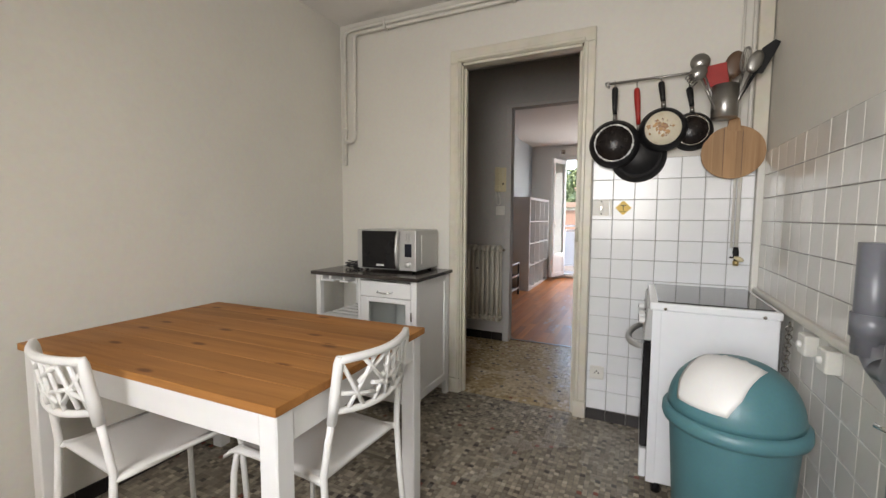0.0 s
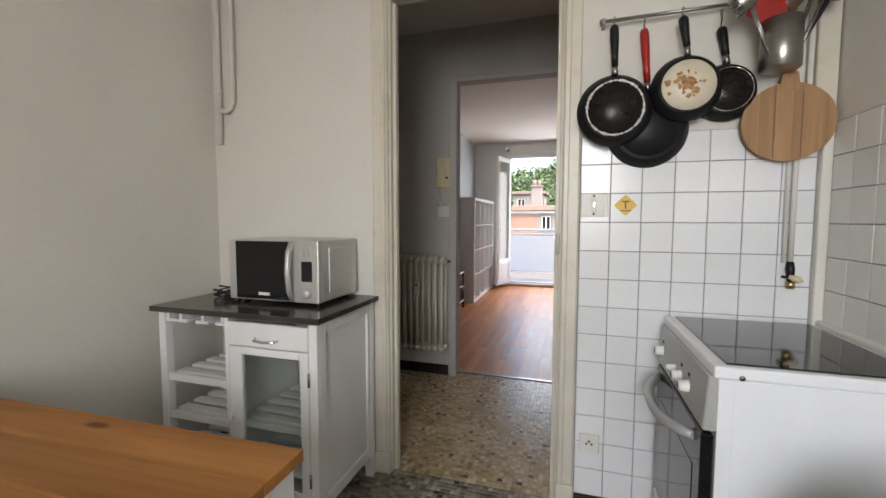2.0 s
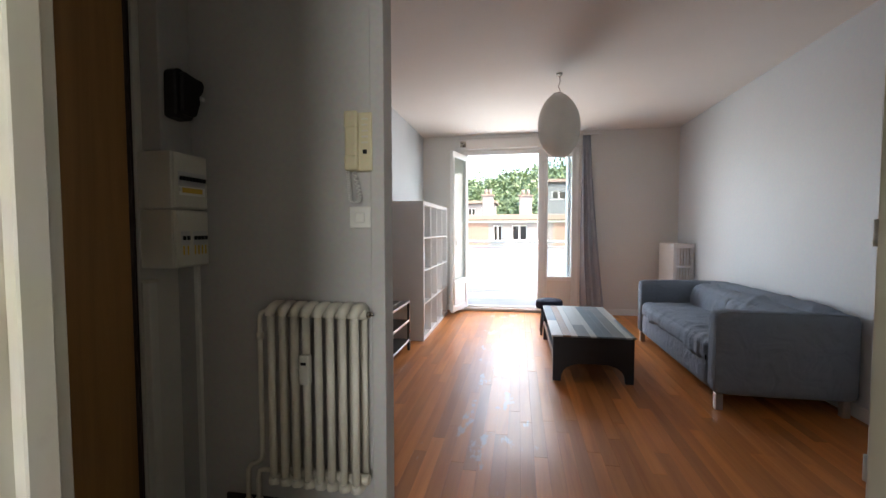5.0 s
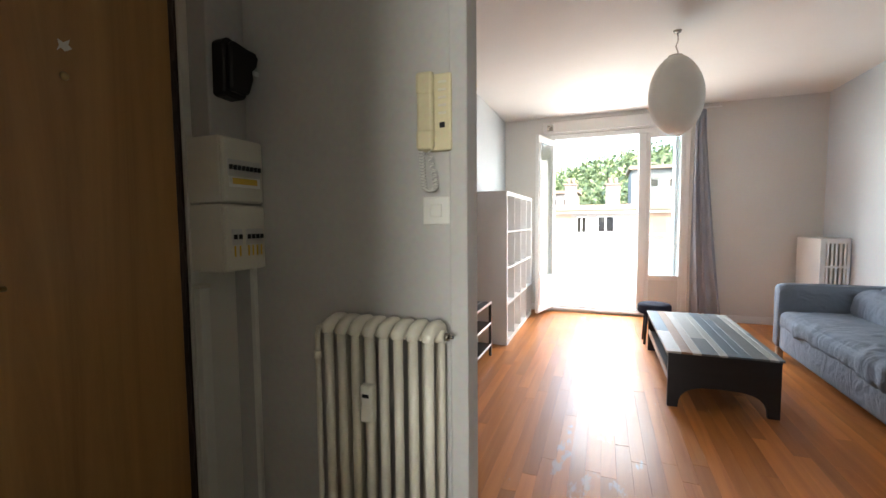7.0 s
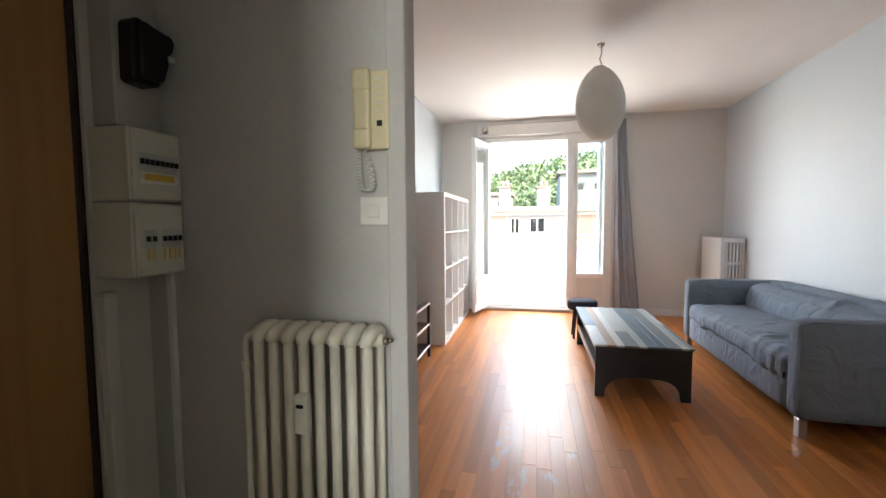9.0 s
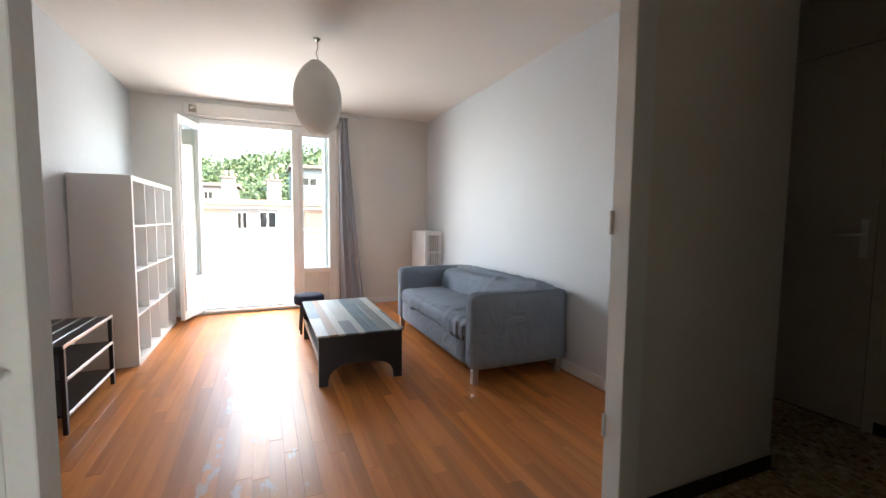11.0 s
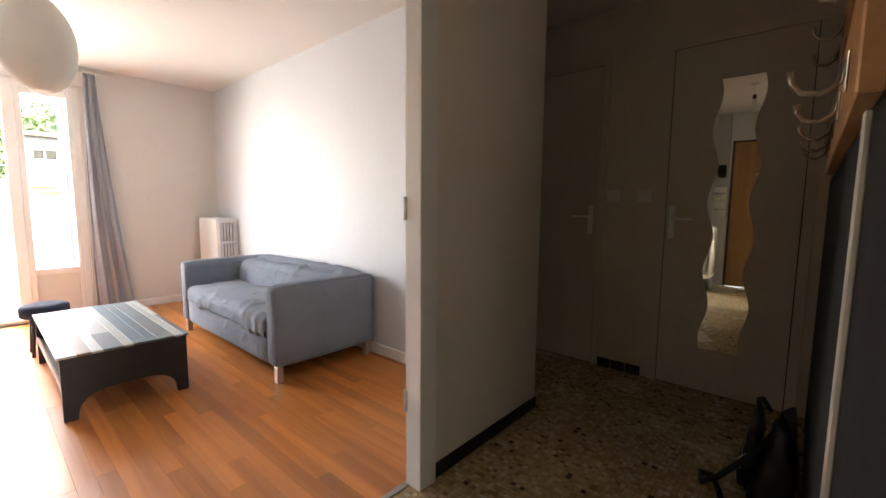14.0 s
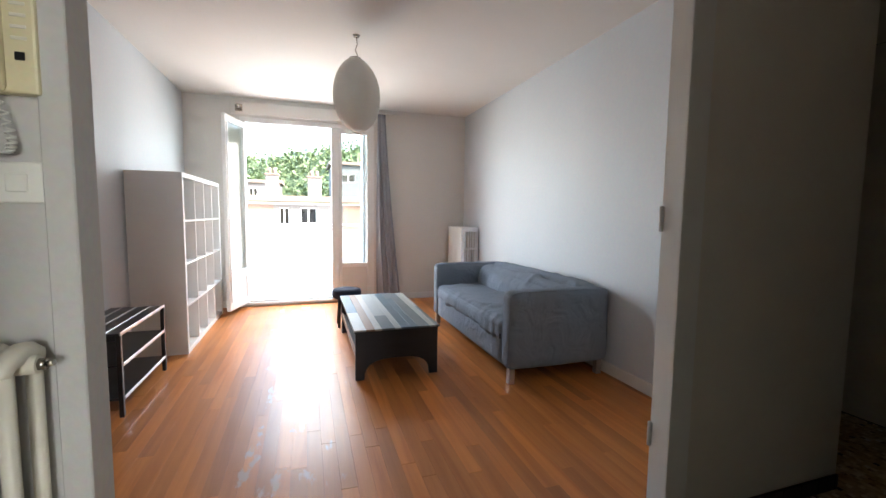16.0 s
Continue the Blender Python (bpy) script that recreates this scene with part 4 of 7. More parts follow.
def microwave():
    x0, x1, y0, y1, z0, z1 = -1.468, -1.035, -0.332, -0.03, 0.846, 1.094
    t = thing("microwave_oven", ((x0 + x1) / 2, (y0 + y1) / 2, 0.832), "silver microwave oven with black glass door", "microwave")
    part("body", box((x0, y0 + 0.03, z0), (x1, y1, z1), 0.006, 2), M_SILVER, t)
    part("side_emboss", box((x1 - 0.002, y0 + 0.075, z0 + 0.035), (x1 + 0.0035, y1 - 0.03, z1 - 0.03), 0.003, 2), M_SILVER, t)
    xs = x0 + 0.315
    part("front_frame", box((x0, y0 + 0.006, z0), (xs, y0 + 0.031, z1), 0.005, 2), M_SILVER, t)
    part("door_glass", box((x0 + 0.038, y0 + 0.001, z0 + 0.006), (xs - 0.012, y0 + 0.008, z1 - 0.006), 0.003), M_DARKGLASS, t, "black door glass")
    part("door_window", box((x0 + 0.068, y0 - 0.001, z0 + 0.055), (xs - 0.05, y0 + 0.002, z1 - 0.045), 0.001), M_DARKGLASS, t)
    part("brand_bar", box((x0 + 0.15, y0 - 0.0005, z0 + 0.022), (x0 + 0.205, y0 + 0.0012, z0 + 0.034), 0.0005), M_WHITEP, t, "small white maker's mark")
    part("handle", tube([(xs - 0.004, y0 + 0.004, z0 + 0.01), (xs - 0.002, y0 - 0.020, z0 + 0.045), (xs, y0 - 0.031, (z0 + z1) / 2), (xs - 0.002, y0 - 0.020, z1 - 0.045), (xs - 0.004, y0 + 0.004, z1 - 0.01)], 0.011, 10), M_SILVER, t, "curved silver door handle")
    cp = part("control_panel", box((xs + 0.002, y0 + 0.002, z0), (x1, y0 + 0.031, z1), 0.004, 2), M_SILVER, t)
    cx = (xs + x1) / 2 + 0.006
    part("display", box((cx - 0.024, y0 - 0.0005, z0 + 0.085), (cx + 0.024, y0 + 0.004, z0 + 0.165), 0.001), M_SCREEN, cp)
    part("knob", lathe([(0.0, -0.017), (0.015, -0.017), (0.019, -0.012), (0.020, 0.003)], 20, (cx, y0 + 0.001, z0 + 0.038), "Y"), M_SILVER, cp, "round silver dial")
    for i in range(4):
        for j in range(2):
            part("button", lathe([(0, -0.003), (0.006, -0.003), (0.007, 0.001)], 10, (cx - 0.013 + j * 0.026, y0 + 0.001, z0 + 0.180 + i * 0.013), "Y"), M_SILVER, cp)
    for fx in (x0 + 0.04, x1 - 0.04):
        for fy in (y0 + 0.06, y1 - 0.04):
            part("foot", lathe([(0, 0), (0.014, 0), (0.014, 0.015), (0, 0.015)], 10, (fx, fy, 0.832)), M_BLACK, t)
    cord = thing("power_cord", (-1.53, -0.30, 0.832), "coiled black power cord on the cart", "cable")
    pts = []
    for i in range(60):
        a = i * 0.37
        pts.append((-1.545 + (0.055 + 0.008 * math.sin(i * 0.9)) * math.cos(a), -0.26 + 0.045 * math.sin(a) + 0.006 * math.sin(i), 0.840 + 0.0006 * i + 0.004 * math.sin(i * 1.3)))
    part("cable", tube(pts, 0.0042, 6), M_BLACK, cord)
    part("plug", box((-1.515, -0.315, 0.834), (-1.475, -0.285, 0.858), 0.006, 2), M_BLACK, cord)


def cooker():
    x0, x1, y0, y1, zt = 0.242, 0.668, -0.606, -0.066, 0.834
    t = thing("electric_cooker", ((x0 + x1) / 2, (y0 + y1) / 2, 0), "white freestanding cooker with glass-ceramic hob", "cooker")
    part("body", box((x0, y0, 0.055), (x1, y1, zt - 0.035), 0.004), M_ENAMEL, t)
    part("side_flange", box((x0 - 0.001, y0 - 0.0025, 0.055), (x0 + 0.032, y0 + 0.004, zt - 0.035), 0.001), M_ENAMEL, t)
    part("hob_rim", box((x0 - 0.012, y0 - 0.006, zt - 0.035), (x1 + 0.006, y1 + 0.006, zt - 0.004), 0.006, 2), M_ENAMEL, t)
    hob = part("hob", box((x0 + 0.018, y0 + 0.016, zt - 0.006), (x1 - 0.012, y1 - 0.012, zt), 0.002), M_HOB, t, "black glass-ceramic hob")
    # grey fascia: one knob apart, three together, then the glazed door
    part("fascia", plate([(x0 + 0.002, zt - 0.030), (x0 - 0.020, zt - 0.030), (x0 - 0.030, zt - 0.168), (x0 + 0.002, zt - 0.168)], "Y", y0 + 0.002, y1 - 0.002, 0.003), M_FASCIA, t, "silver-grey control fascia")
    for y, r in ((-0.125, 0.017), (-0.300, 0.010), (-0.372, 0.016), (-0.452, 0.017)):
        k = part("knob", lathe([(0.0, -0.026), (r * 0.72, -0.026), (r * 0.92, -0.020), (r, -0.004), (r, 0.004)], 18, (x0 - 0.025, y, zt - 0.116), "X"), M_WHITEP, t, "white control knob")
        if r > 0.012:
            part("pointer", box((x0 - 0.0530, y - 0.002, zt - 0.126), (x0 - 0.0505, y + 0.002, zt - 0.106), 0.001), M_BLACK, k)
            part("symbol", box((x0 - 0.0265, y - 0.006, zt - 0.088), (x0 - 0.0235, y + 0.006, zt - 0.078), 0.001), M_BLACK, t, "small black printed symbol")
    d = part("oven_door", box((x0 - 0.030, y0 + 0.008, 0.20), (x0 - 0.002, y1 - 0.008, zt - 0.178), 0.004), M_DARKGLASS, t, "dark glazed oven door")
    part("oven_window", box((x0 - 0.0315, y0 + 0.07, 0.26), (x0 - 0.029, y1 - 0.07, zt - 0.29), 0.001), M_HOB, d)
    n, bow = 12, []
    for q in range(n + 1):
        u = q / n * 2 - 1
        bow.append((x0 - 0.030 - 0.062 * (1 - abs(u) ** 2.6), -0.322 + 0.216 * u, zt - 0.214 - 0.014 * (1 - u * u)))
    part("handle", tube(bow, [0.011] + [0.0145] * (n - 1) + [0.011], 10), M_FASCIA, d, "grey bow oven handle")
    part("drawer_front", box((x0 - 0.030, y0 + 0.008, 0.065), (x0 - 0.002, y1 - 0.008, 0.19), 0.004), M_ENAMEL, t)
    for sx, sz in ((x0 + 0.045, zt - 0.045), (x1 - 0.05, zt - 0.045)):
        part("screw", lathe([(0, -0.004), (0.006, -0.003), (0.007, 0.002)], 10, (sx, y0 - 0.006, sz + 0.018), "Y"), M_NICKEL, t)
    for fx in (x0 + 0.04, x1 - 0.04):
        for fy in (y0 + 0.04, y1 - 0.04):
            part("foot", lathe([(0, 0), (0.018, 0), (0.018, 0.056), (0, 0.056)], 10, (fx, fy, 0)), M_BLACK, t)
    ch = thing("safety_chain", (0.692, -0.60, 0.62), "thin steel chain hanging behind the cooker", "chain")
    for i in range(12):
        u, v = ((1, 0, 0), (0, 0, 1)) if i % 2 else ((0, 1, 0), (0, 0, 1))
        part("link", tube([Vector((0.692, -0.61 + 0.002 * i, 0.79 - i * 0.016)) + Vector(q) for q in arc((0, 0, 0), 0.0105, 0, 315, 7, u, v)], 0.0022, 5, closed=True), M_NICKEL, ch)


def bin_():
    cx, cy, zr = 0.462, -1.0, 0.585
    t = thing("kitchen_bin", (cx, cy, 0), "teal plastic dome bin with white swing flap", "bin")
    part("bucket", lathe([(0.0, 0.0), (0.132, 0.0), (0.14, 0.008), (0.172, zr - 0.045), (0.176, zr - 0.03)], 48, (cx, cy, 0)), M_TEAL, t)
    part("rim", lathe([(0.170, zr - 0.045), (0.190, zr - 0.042), (0.194, zr - 0.03), (0.192, zr - 0.008), (0.180, zr), (0.172, zr)], 48, (cx, cy, 0)), M_TEAL, t)
    dome = [(0.178 * math.cos(radians(a)) ** 0.85, zr + 0.165 * math.sin(radians(a))) for a in range(0, 90, 6)] + [(0.0, zr + 0.166)]
    part("dome_lid", lathe(dome, 48, (cx, cy, 0)), M_TEAL, t)
    fdir = Vector((-0.62, -0.78, 0)).normalized()
    fper = Vector((fdir.y, -fdir.x, 0))
    bm = bmesh.new()
    rows, cols = 16, 14
    g = []
    for i in range(rows + 1):
        el = radians(14 + 74 * i / rows)
        row = []
        for j in range(cols + 1):
            w = 0.092 * (1 - 0.35 * max(0, (i / rows - 0.55) / 0.45) ** 2) * (j / cols * 2 - 1) * (0.80 + 0.2 * min(1, i / 4))
            r = 0.1815 * math.cos(el) ** 0.85
            along = math.sqrt(max(0.0, r * r - w * w)) if r > abs(w) else 0.0
            zz = zr + 0.1685 * math.sin(el)
            if r <= abs(w):
                zz -= 0.6 * (abs(w) - r)
            p = Vector((cx, cy, zz)) + fdir * along + fper * w
            row.append(bm.verts.new(p))
        g.append(row)
    for i in range(rows):
        for j in range(cols):
            bm.faces.new((g[i][j], g[i][j + 1], g[i + 1][j + 1], g[i + 1][j])).smooth = True
    bmesh.ops.recalc_face_normals(bm, faces=bm.faces)
    r = bmesh.ops.extrude_face_region(bm, geom=bm.faces[:])
    for e in r["geom"]:
        if isinstance(e, bmesh.types.BMVert):
            e.co += (Vector((cx, cy, zr)) - e.co).normalized() * 0.006
    part("flap", bm, M_WHITEP, t, "white swing flap")


def pan(name, cx, cz, r, top, y, handle_mat, base_mat, base_r, label, ring=None):
    """A frying pan hung by its handle from the rail, its underside to the room."""
    t = thing(name, (cx, y, cz), label, "pan", "pans hanging from the rail")
    part("body", lathe([(0.0, y - 0.043), (r * 0.80, y - 0.043), (r * 0.84, y - 0.040), (r * 0.985, y - 0.004), (r, y), (r * 0.985, y + 0.001), (r * 0.82, y - 0.036), (0.0, y - 0.039)], 40, (cx, 0, cz), "Y"), M_PANCOAT, t)
    part("base", lathe([(0.0, y - 0.0455), (base_r, y - 0.0455), (base_r + 0.002, y - 0.042)], 40, (cx, 0, cz), "Y"), base_mat, t)
    if ring:
        part("worn_ring", tube(arc((cx, y - 0.0455, cz), base_r, 0, 355, 71), [0.0042 * (0.35 + abs(math.sin(i * 0.63 + cx * 40) * math.cos(i * 0.171 + 1.0)) + 0.35 * math.sin(i * 2.9)) * (1.0 if ring is M_ALU else 0.55) + 0.0006 for i in range(72)], 6, closed=True), ring, t, "scratched bare metal ring")
    part("ferrule", tube([(cx, y - 0.012, cz + r - 0.006), (cx + (top[0] - cx) * 0.2, y - 0.010, cz + r + 0.030)], [0.011, 0.009], 10), M_STEEL, t)
    hx = top[0]
    p0, p1 = Vector((cx + (hx - cx) * 0.18, y - 0.010, cz + r + 0.026)), Vector((hx, y + 0.002, top[1]))
    h = part("handle", tube([p0, p0.lerp(p1, 0.3), p0.lerp(p1, 0.65), p0.lerp(p1, 0.92), p1], [0.011, 0.0125, 0.0155, 0.016, 0.011], 10), handle_mat, t)
    part("hook", tube(arc((hx, y + 0.002, 1.893), 0.012, -60, 220, 12, (0, 1, 0), (0, 0, 1)) + [(hx, y + 0.010, top[1] - 0.006)], 0.0022, 6), M_STEEL, t)
    return t


def rail_and_pans():
    rail = thing("utensil_rail", (0.3, -0.04, 1.9), "brushed steel utensil rail above the tiles", "rail")
    part("bar", tube([(-0.012, -0.045, 1.898), (0.60, -0.045, 1.906)], 0.0065, 10), M_STEEL, rail)
    for x in (-0.004, 0.59):
        part("bracket", box((x - 0.006, -0.052, 1.885), (x + 0.006, 0.0, 1.91), 0.002), M_STEEL, rail)
        part("end_cap", lathe([(0, -0.006), (0.009, -0.005), (0.009, 0.005), (0, 0.006)], 12, (x - 0.009, -0.045, 1.899), "X"), M_STEEL, rail)
    pan("frying_pan", 0.155, 1.508, 0.140, (0.137, 1.868), -0.012, M_RED, M_PANCOAT, 0.10, "black frying pan with red handle on rail")
    pan("frying_pan", 0.037, 1.572, 0.128, (0.031, 1.872), -0.062, M_BLACK, M_PANBASE, 0.094, "black frying pan with burnt scratched base", M_ALU)
    pan("frying_pan", 0.398, 1.618, 0.098, (0.380, 1.84), -0.018, M_BLACK, M_PANBASE, 0.072, "small black frying pan with brass-collared handle", M_NICKEL)
    st = pan("frying_pan", 0.266, 1.630, 0.112, (0.250, 1.872), -0.066, M_BLACK, M_CREAMPAN, 0.082, "pan with burn-stained cream base on rail")
    rs = random.Random(8)
    for k in range(64):
        a, d = rs.uniform(0, math.tau), min(0.062, abs(rs.gauss(0, 0.027)))
        sx, sz = 0.262 + 1.15 * d * math.cos(a), 1.638 + 0.85 * d * math.sin(a)
        dark = k > 40
        sr = rs.uniform(0.0015, 0.0055) if dark else rs.uniform(0.004, 0.013)
        ol = [(sx + sr * rs.uniform(0.5, 1.2) * math.cos(q * math.tau / 16), sz + sr * rs.uniform(0.5, 1.2) * math.sin(q * math.tau / 16)) for q in range(16)]
        part("burn_stain", plate(ol, "Y", -0.1120 - 0.00003 * k, -0.1112), M_BURN if dark else M_STAIN, st, "burnt brown stain")
    b = thing("chopping_board", (0.575, -0.03, 1.503), "round worn wooden chopping board on hook", "chopping board")
    edges = (-0.134, -0.083, -0.036, 0.012, 0.041, 0.092, 0.134)
    for a, c in zip(edges, edges[1:]):
        up = [(a + (c - a) * q / 8, math.sqrt(max(0.0, 1 - ((a + (c - a) * q / 8) / 0.134) ** 2)) * 0.128) for q in range(9)]
        ol = [(0.575 + u, 1.5 + w) for u, w in up] + [(0.575 + u, 1.5 - w) for u, w in reversed(up) if w > 1e-4]
        ol = [p for q, p in enumerate(ol) if q == 0 or (Vector(p) - Vector(ol[q - 1])).length > 1e-5]
        part("stave", plate(ol, "Y", -0.052, -0.036), M_BOARD, b)
    part("tab", plate([(0.545, 1.60), (0.552, 1.655), (0.572, 1.672), (0.597, 1.66), (0.606, 1.60)], "Y", -0.053, -0.035, 0.002), M_BOARD, b)
    for sx, z0s, z1s in ((0.535, 1.384, 1.616), (0.612, 1.382, 1.60)):
        part("seam", box((sx, -0.0526, z0s), (sx + 0.0022, -0.0515, z1s)), M_BROWNP, b, "dark crack between staves")
    part("hook", tube([(0.578, -0.0, 1.69), (0.578, -0.05, 1.685), (0.578, -0.058, 1.665)], 0.003, 6), M_NICKEL, b)
    # steel pot with utensils
    cx, cy, z0, z1, r = 0.523, -0.105, 1.655, 1.808, 0.056
    pot = thing("utensil_pot", (cx, cy, z0), "brushed steel utensil pot hung on the rail", "pot")
    part("cup", lathe([(0.0, z0), (r - 0.004, z0), (r, z0 + 0.004), (r, z1), (r - 0.002, z1), (r - 0.003, z0 + 0.006), (0.0, z0 + 0.005)], 36, (cx, cy, 0)), M_STEEL, pot)
    part("hanger", box((cx - 0.02, cy + r - 0.002, z1 - 0.03), (cx + 0.02, -0.038, z1 + 0.09), 0.003), M_STEEL, pot)

    def stick(name, base, tip, rad, mat, label):
        u = thing(name, base, label, "utensil", "utensils in the pot")
        part("handle", tube([base, Vector(base).lerp(Vector(tip), 0.55), tip], rad, 8), mat, u)
        return u

    def oval(c, w, h, th, tilt, mat, u, name, dish=0.0):
        bm = lathe([(0.0, 0.0 - dish), (0.55, -dish * 0.55), (1.0, 0.0), (0.99, th / max(w, h) * 2), (0.55, th / max(w, h) * 2 - dish * 0.5), (0.0, th / max(w, h) * 2 - dish)], 24, (0, 0, 0), "Y")
        bm.transform(Matrix.Translation(c) @ Euler((0, radians(tilt), 0)).to_matrix().to_4x4() @ Matrix.Diagonal((w, max(w, h), h, 1)))
        part(name, bm, mat, u)
    u = stick("ladle", (0.50, -0.11, 1.68), (0.425, -0.12, 1.885), 0.005, M_STEEL, "steel ladle leaning out of the pot")
    oval((0.412, -0.125, 1.925), 0.042, 0.042, 0.004, 0, M_STEEL, u, "bowl", 0.5)
    u = stick("pasta_fork", (0.49, -0.13, 1.67), (0.42, -0.155, 1.835), 0.005, M_STEEL, "steel pasta fork leaning out of pot")
    oval((0.402, -0.16, 1.865), 0.040, 0.033, 0.004, -30, M_STEEL, u, "head", 0.4)
    for i in range(5):
        part("prong", tube([(0.375 + i * 0.006, -0.165, 1.862 - i * 0.010), (0.352 + i * 0.007, -0.178, 1.848 - i * 0.012), (0.350 + i * 0.008, -0.19, 1.835 - i * 0.011)], 0.0035, 6), M_STEEL, u)
    u = stick("spatula", (0.515, -0.10, 1.68), (0.49, -0.10, 1.82), 0.006, M_RED, "red plastic spatula in the pot")
    part("blade", plate([(0.425, 1.835), (0.437, 1.908), (0.522, 1.918), (0.540, 1.808), (0.49, 1.79)], "Y", -0.103, -0.098, 0.001), M_RED, u)
    u = stick("wooden_spoon", (0.53, -0.09, 1.68), (0.545, -0.085, 1.85), 0.006, M_BROWNP, "brown plastic turner in the pot")
    oval((0.556, -0.085, 1.905), 0.040, 0.065, 0.006, 12, M_BROWNP, u, "blade", 0.1)
    u = stick("slotted_turner", (0.54, -0.12, 1.67), (0.66, -0.12, 1.90), 0.007, M_BLACK, "black nylon turner leaning out of pot")
    part("blade", plate([(0.615, 1.845), (0.655, 1.955), (0.700, 1.985), (0.722, 1.972), (0.70, 1.92), (0.66, 1.84)], "Y", -0.123, -0.118, 0.001), M_BLACK, u)
    u = stick("whisk", (0.545, -0.11, 1.68), (0.585, -0.12, 1.845), 0.006, M_STEEL, "steel balloon whisk in the pot")
    for k in range(5):
        a = k * math.pi / 5
        px, py = math.cos(a), math.sin(a)
        loop = [Vector((0.585, -0.12, 1.845)) + Vector((0.12, 0, 0.99)).normalized() * (0.125 * math.sin(s * math.pi / 16) if s <= 8 else 0.125 * math.sin(s * math.pi / 16)) + Vector((px, py, 0)) * 0.032 * (-math.cos(s * math.pi / 16)) * math.sin(s * math.pi / 16) ** 0.5 for s in range(17)]
        part("wire", tube(loop, 0.0013, 5), M_STEEL, u)
    u = stick("grater_turner", (0.55, -0.13, 1.67), (0.615, -0.13, 1.85), 0.005, M_STEEL, "slotted steel turner leaning out of pot")
    oval((0.628, -0.13, 1.895), 0.030, 0.052, 0.003, 20, M_STEEL, u, "blade", 0.1)


def kitchen_fixings():
    # heating pipes in the corner and along the ceiling
    a = thing("heating_pipe", (-1.79, -0.03, 1.57), "white painted heating pipe in the corner", "pipe", "pipes in the corner")
    part("run", tube([(-1.79, -0.025, 1.55), (-1.79, -0.025, 2.40), (-1.785, -0.028, 2.455), (-1.765, -0.034, 2.480), (-1.72, -0.045, 2.487), (0.60, -0.045, 2.487)], 0.013, 10), M_KWALL, a)
    for z in (1.80, 2.28):
        part("clip", tube([(-1.79, -0.025, z), (-1.79, -0.025, z + 0.016)], 0.018, 10), M_KWALL, a)
    b = thing("heating_pipe", (-1.70, -0.03, 1.72), "white painted heating pipe in the corner", "pipe", "pipes in the corner")
    part("run", tube([(-1.785, -0.03, 1.715), (-1.74, -0.03, 1.712), (-1.716, -0.03, 1.722), (-1.702, -0.03, 1.75), (-1.700, -0.03, 2.42), (-1.69, -0.03, 2.450), (-1.66, -0.03, 2.462), (0.60, -0.03, 2.462)], 0.013, 10), M_KWALL, b)
    for x in (-1.44, -0.55):
        part("clip", box((x, -0.062, 2.446), (x + 0.016, 0.0, 2.505), 0.002), M_KWALL, b)
    # casing and gas pipes right of the tiles
    c = thing("corner_casing", (0.67, -0.02, 0), "white painted pipe casing in the corner", "casing", kind="structure")
    part("upper_board", box((0.655, -0.030, 1.500), (KX1 - 0.006, 0.0, CEIL), 0.003), M_TRIM, c)
    part("lower_board", box((0.683, -0.034, 0), (KX1 - 0.006, 0.0, 1.500), 0.003), M_SOCKET, c)
    g = thing("gas_pipe", (0.643, -0.02, 1.0), "thin white pipe ending in a tap", "pipe")
    part("pipe", tube([(0.616, -0.022, 1.03), (0.616, -0.022, 1.46), (0.622, -0.022, 1.55), (0.640, -0.022, 1.62), (0.640, -0.022, 2.44)], 0.009, 8), M_KWALL, g)
    part("pipe", tube([(0.597, -0.017, 1.03), (0.597, -0.017, 2.44)], 0.006, 8), M_KWALL, g)
    v = part("valve", tube([(0.616, -0.022, 1.035), (0.616, -0.024, 1.01), (0.618, -0.026, 0.965)], [0.010, 0.014, 0.009], 10), M_BLACK, g, "tarnished black valve")
    part("tap_lever", tube([(0.608, -0.036, 0.985), (0.622, -0.042, 0.980), (0.636, -0.042, 0.974), (0.646, -0.040, 0.970)], [0.006, 0.011, 0.011, 0.005], 8), M_CREAM, v, "cream tap lever")
    part("cap", lathe([(0, -0.012), (0.012, -0.012), (0.014, 0.012), (0, 0.012)], 12, (0.618, -0.026, 0.955)), M_BRASS, v)
    part("wing", tube([(0.614, -0.030, 0.988), (0.598, -0.034, 0.982), (0.590, -0.034, 0.985)], [0.004, 0.004, 0.006], 8), M_BLACK, v)
    # switch plate with lettering-free toggles, sticker, socket
    s = thing("switch_plate", (-0.02, -0.011, 1.235), "white oblong switch plate set among tiles", "light switch")
    part("plate", box((-0.067, -0.017, 1.187), (0.020, -0.0105, 1.277), 0.002), M_SOCKET, s)
    part("toggle_plate", box((-0.030, -0.021, 1.205), (-0.010, -0.016, 1.262), 0.002), M_SOCKET, s)
    part("toggle", box((-0.025, -0.025, 1.222), (-0.015, -0.020, 1.245), 0.002), M_NICKEL, s)
    for z in (1.199, 1.268):
        part("screw", lathe([(0, -0.003), (0.004, -0.002), (0.004, 0.001)], 8, (-0.020, -0.018, z), "Y"), M_BLACK, s)
    part("shim", box((0.024, -0.014, 1.187), (0.036, -0.0105, 1.277), 0.001), M_SOCKET, s)
    k = thing("warning_sticker", (0.093, -0.011, 1.232), "yellow diamond sticker with a black mark", "sticker")
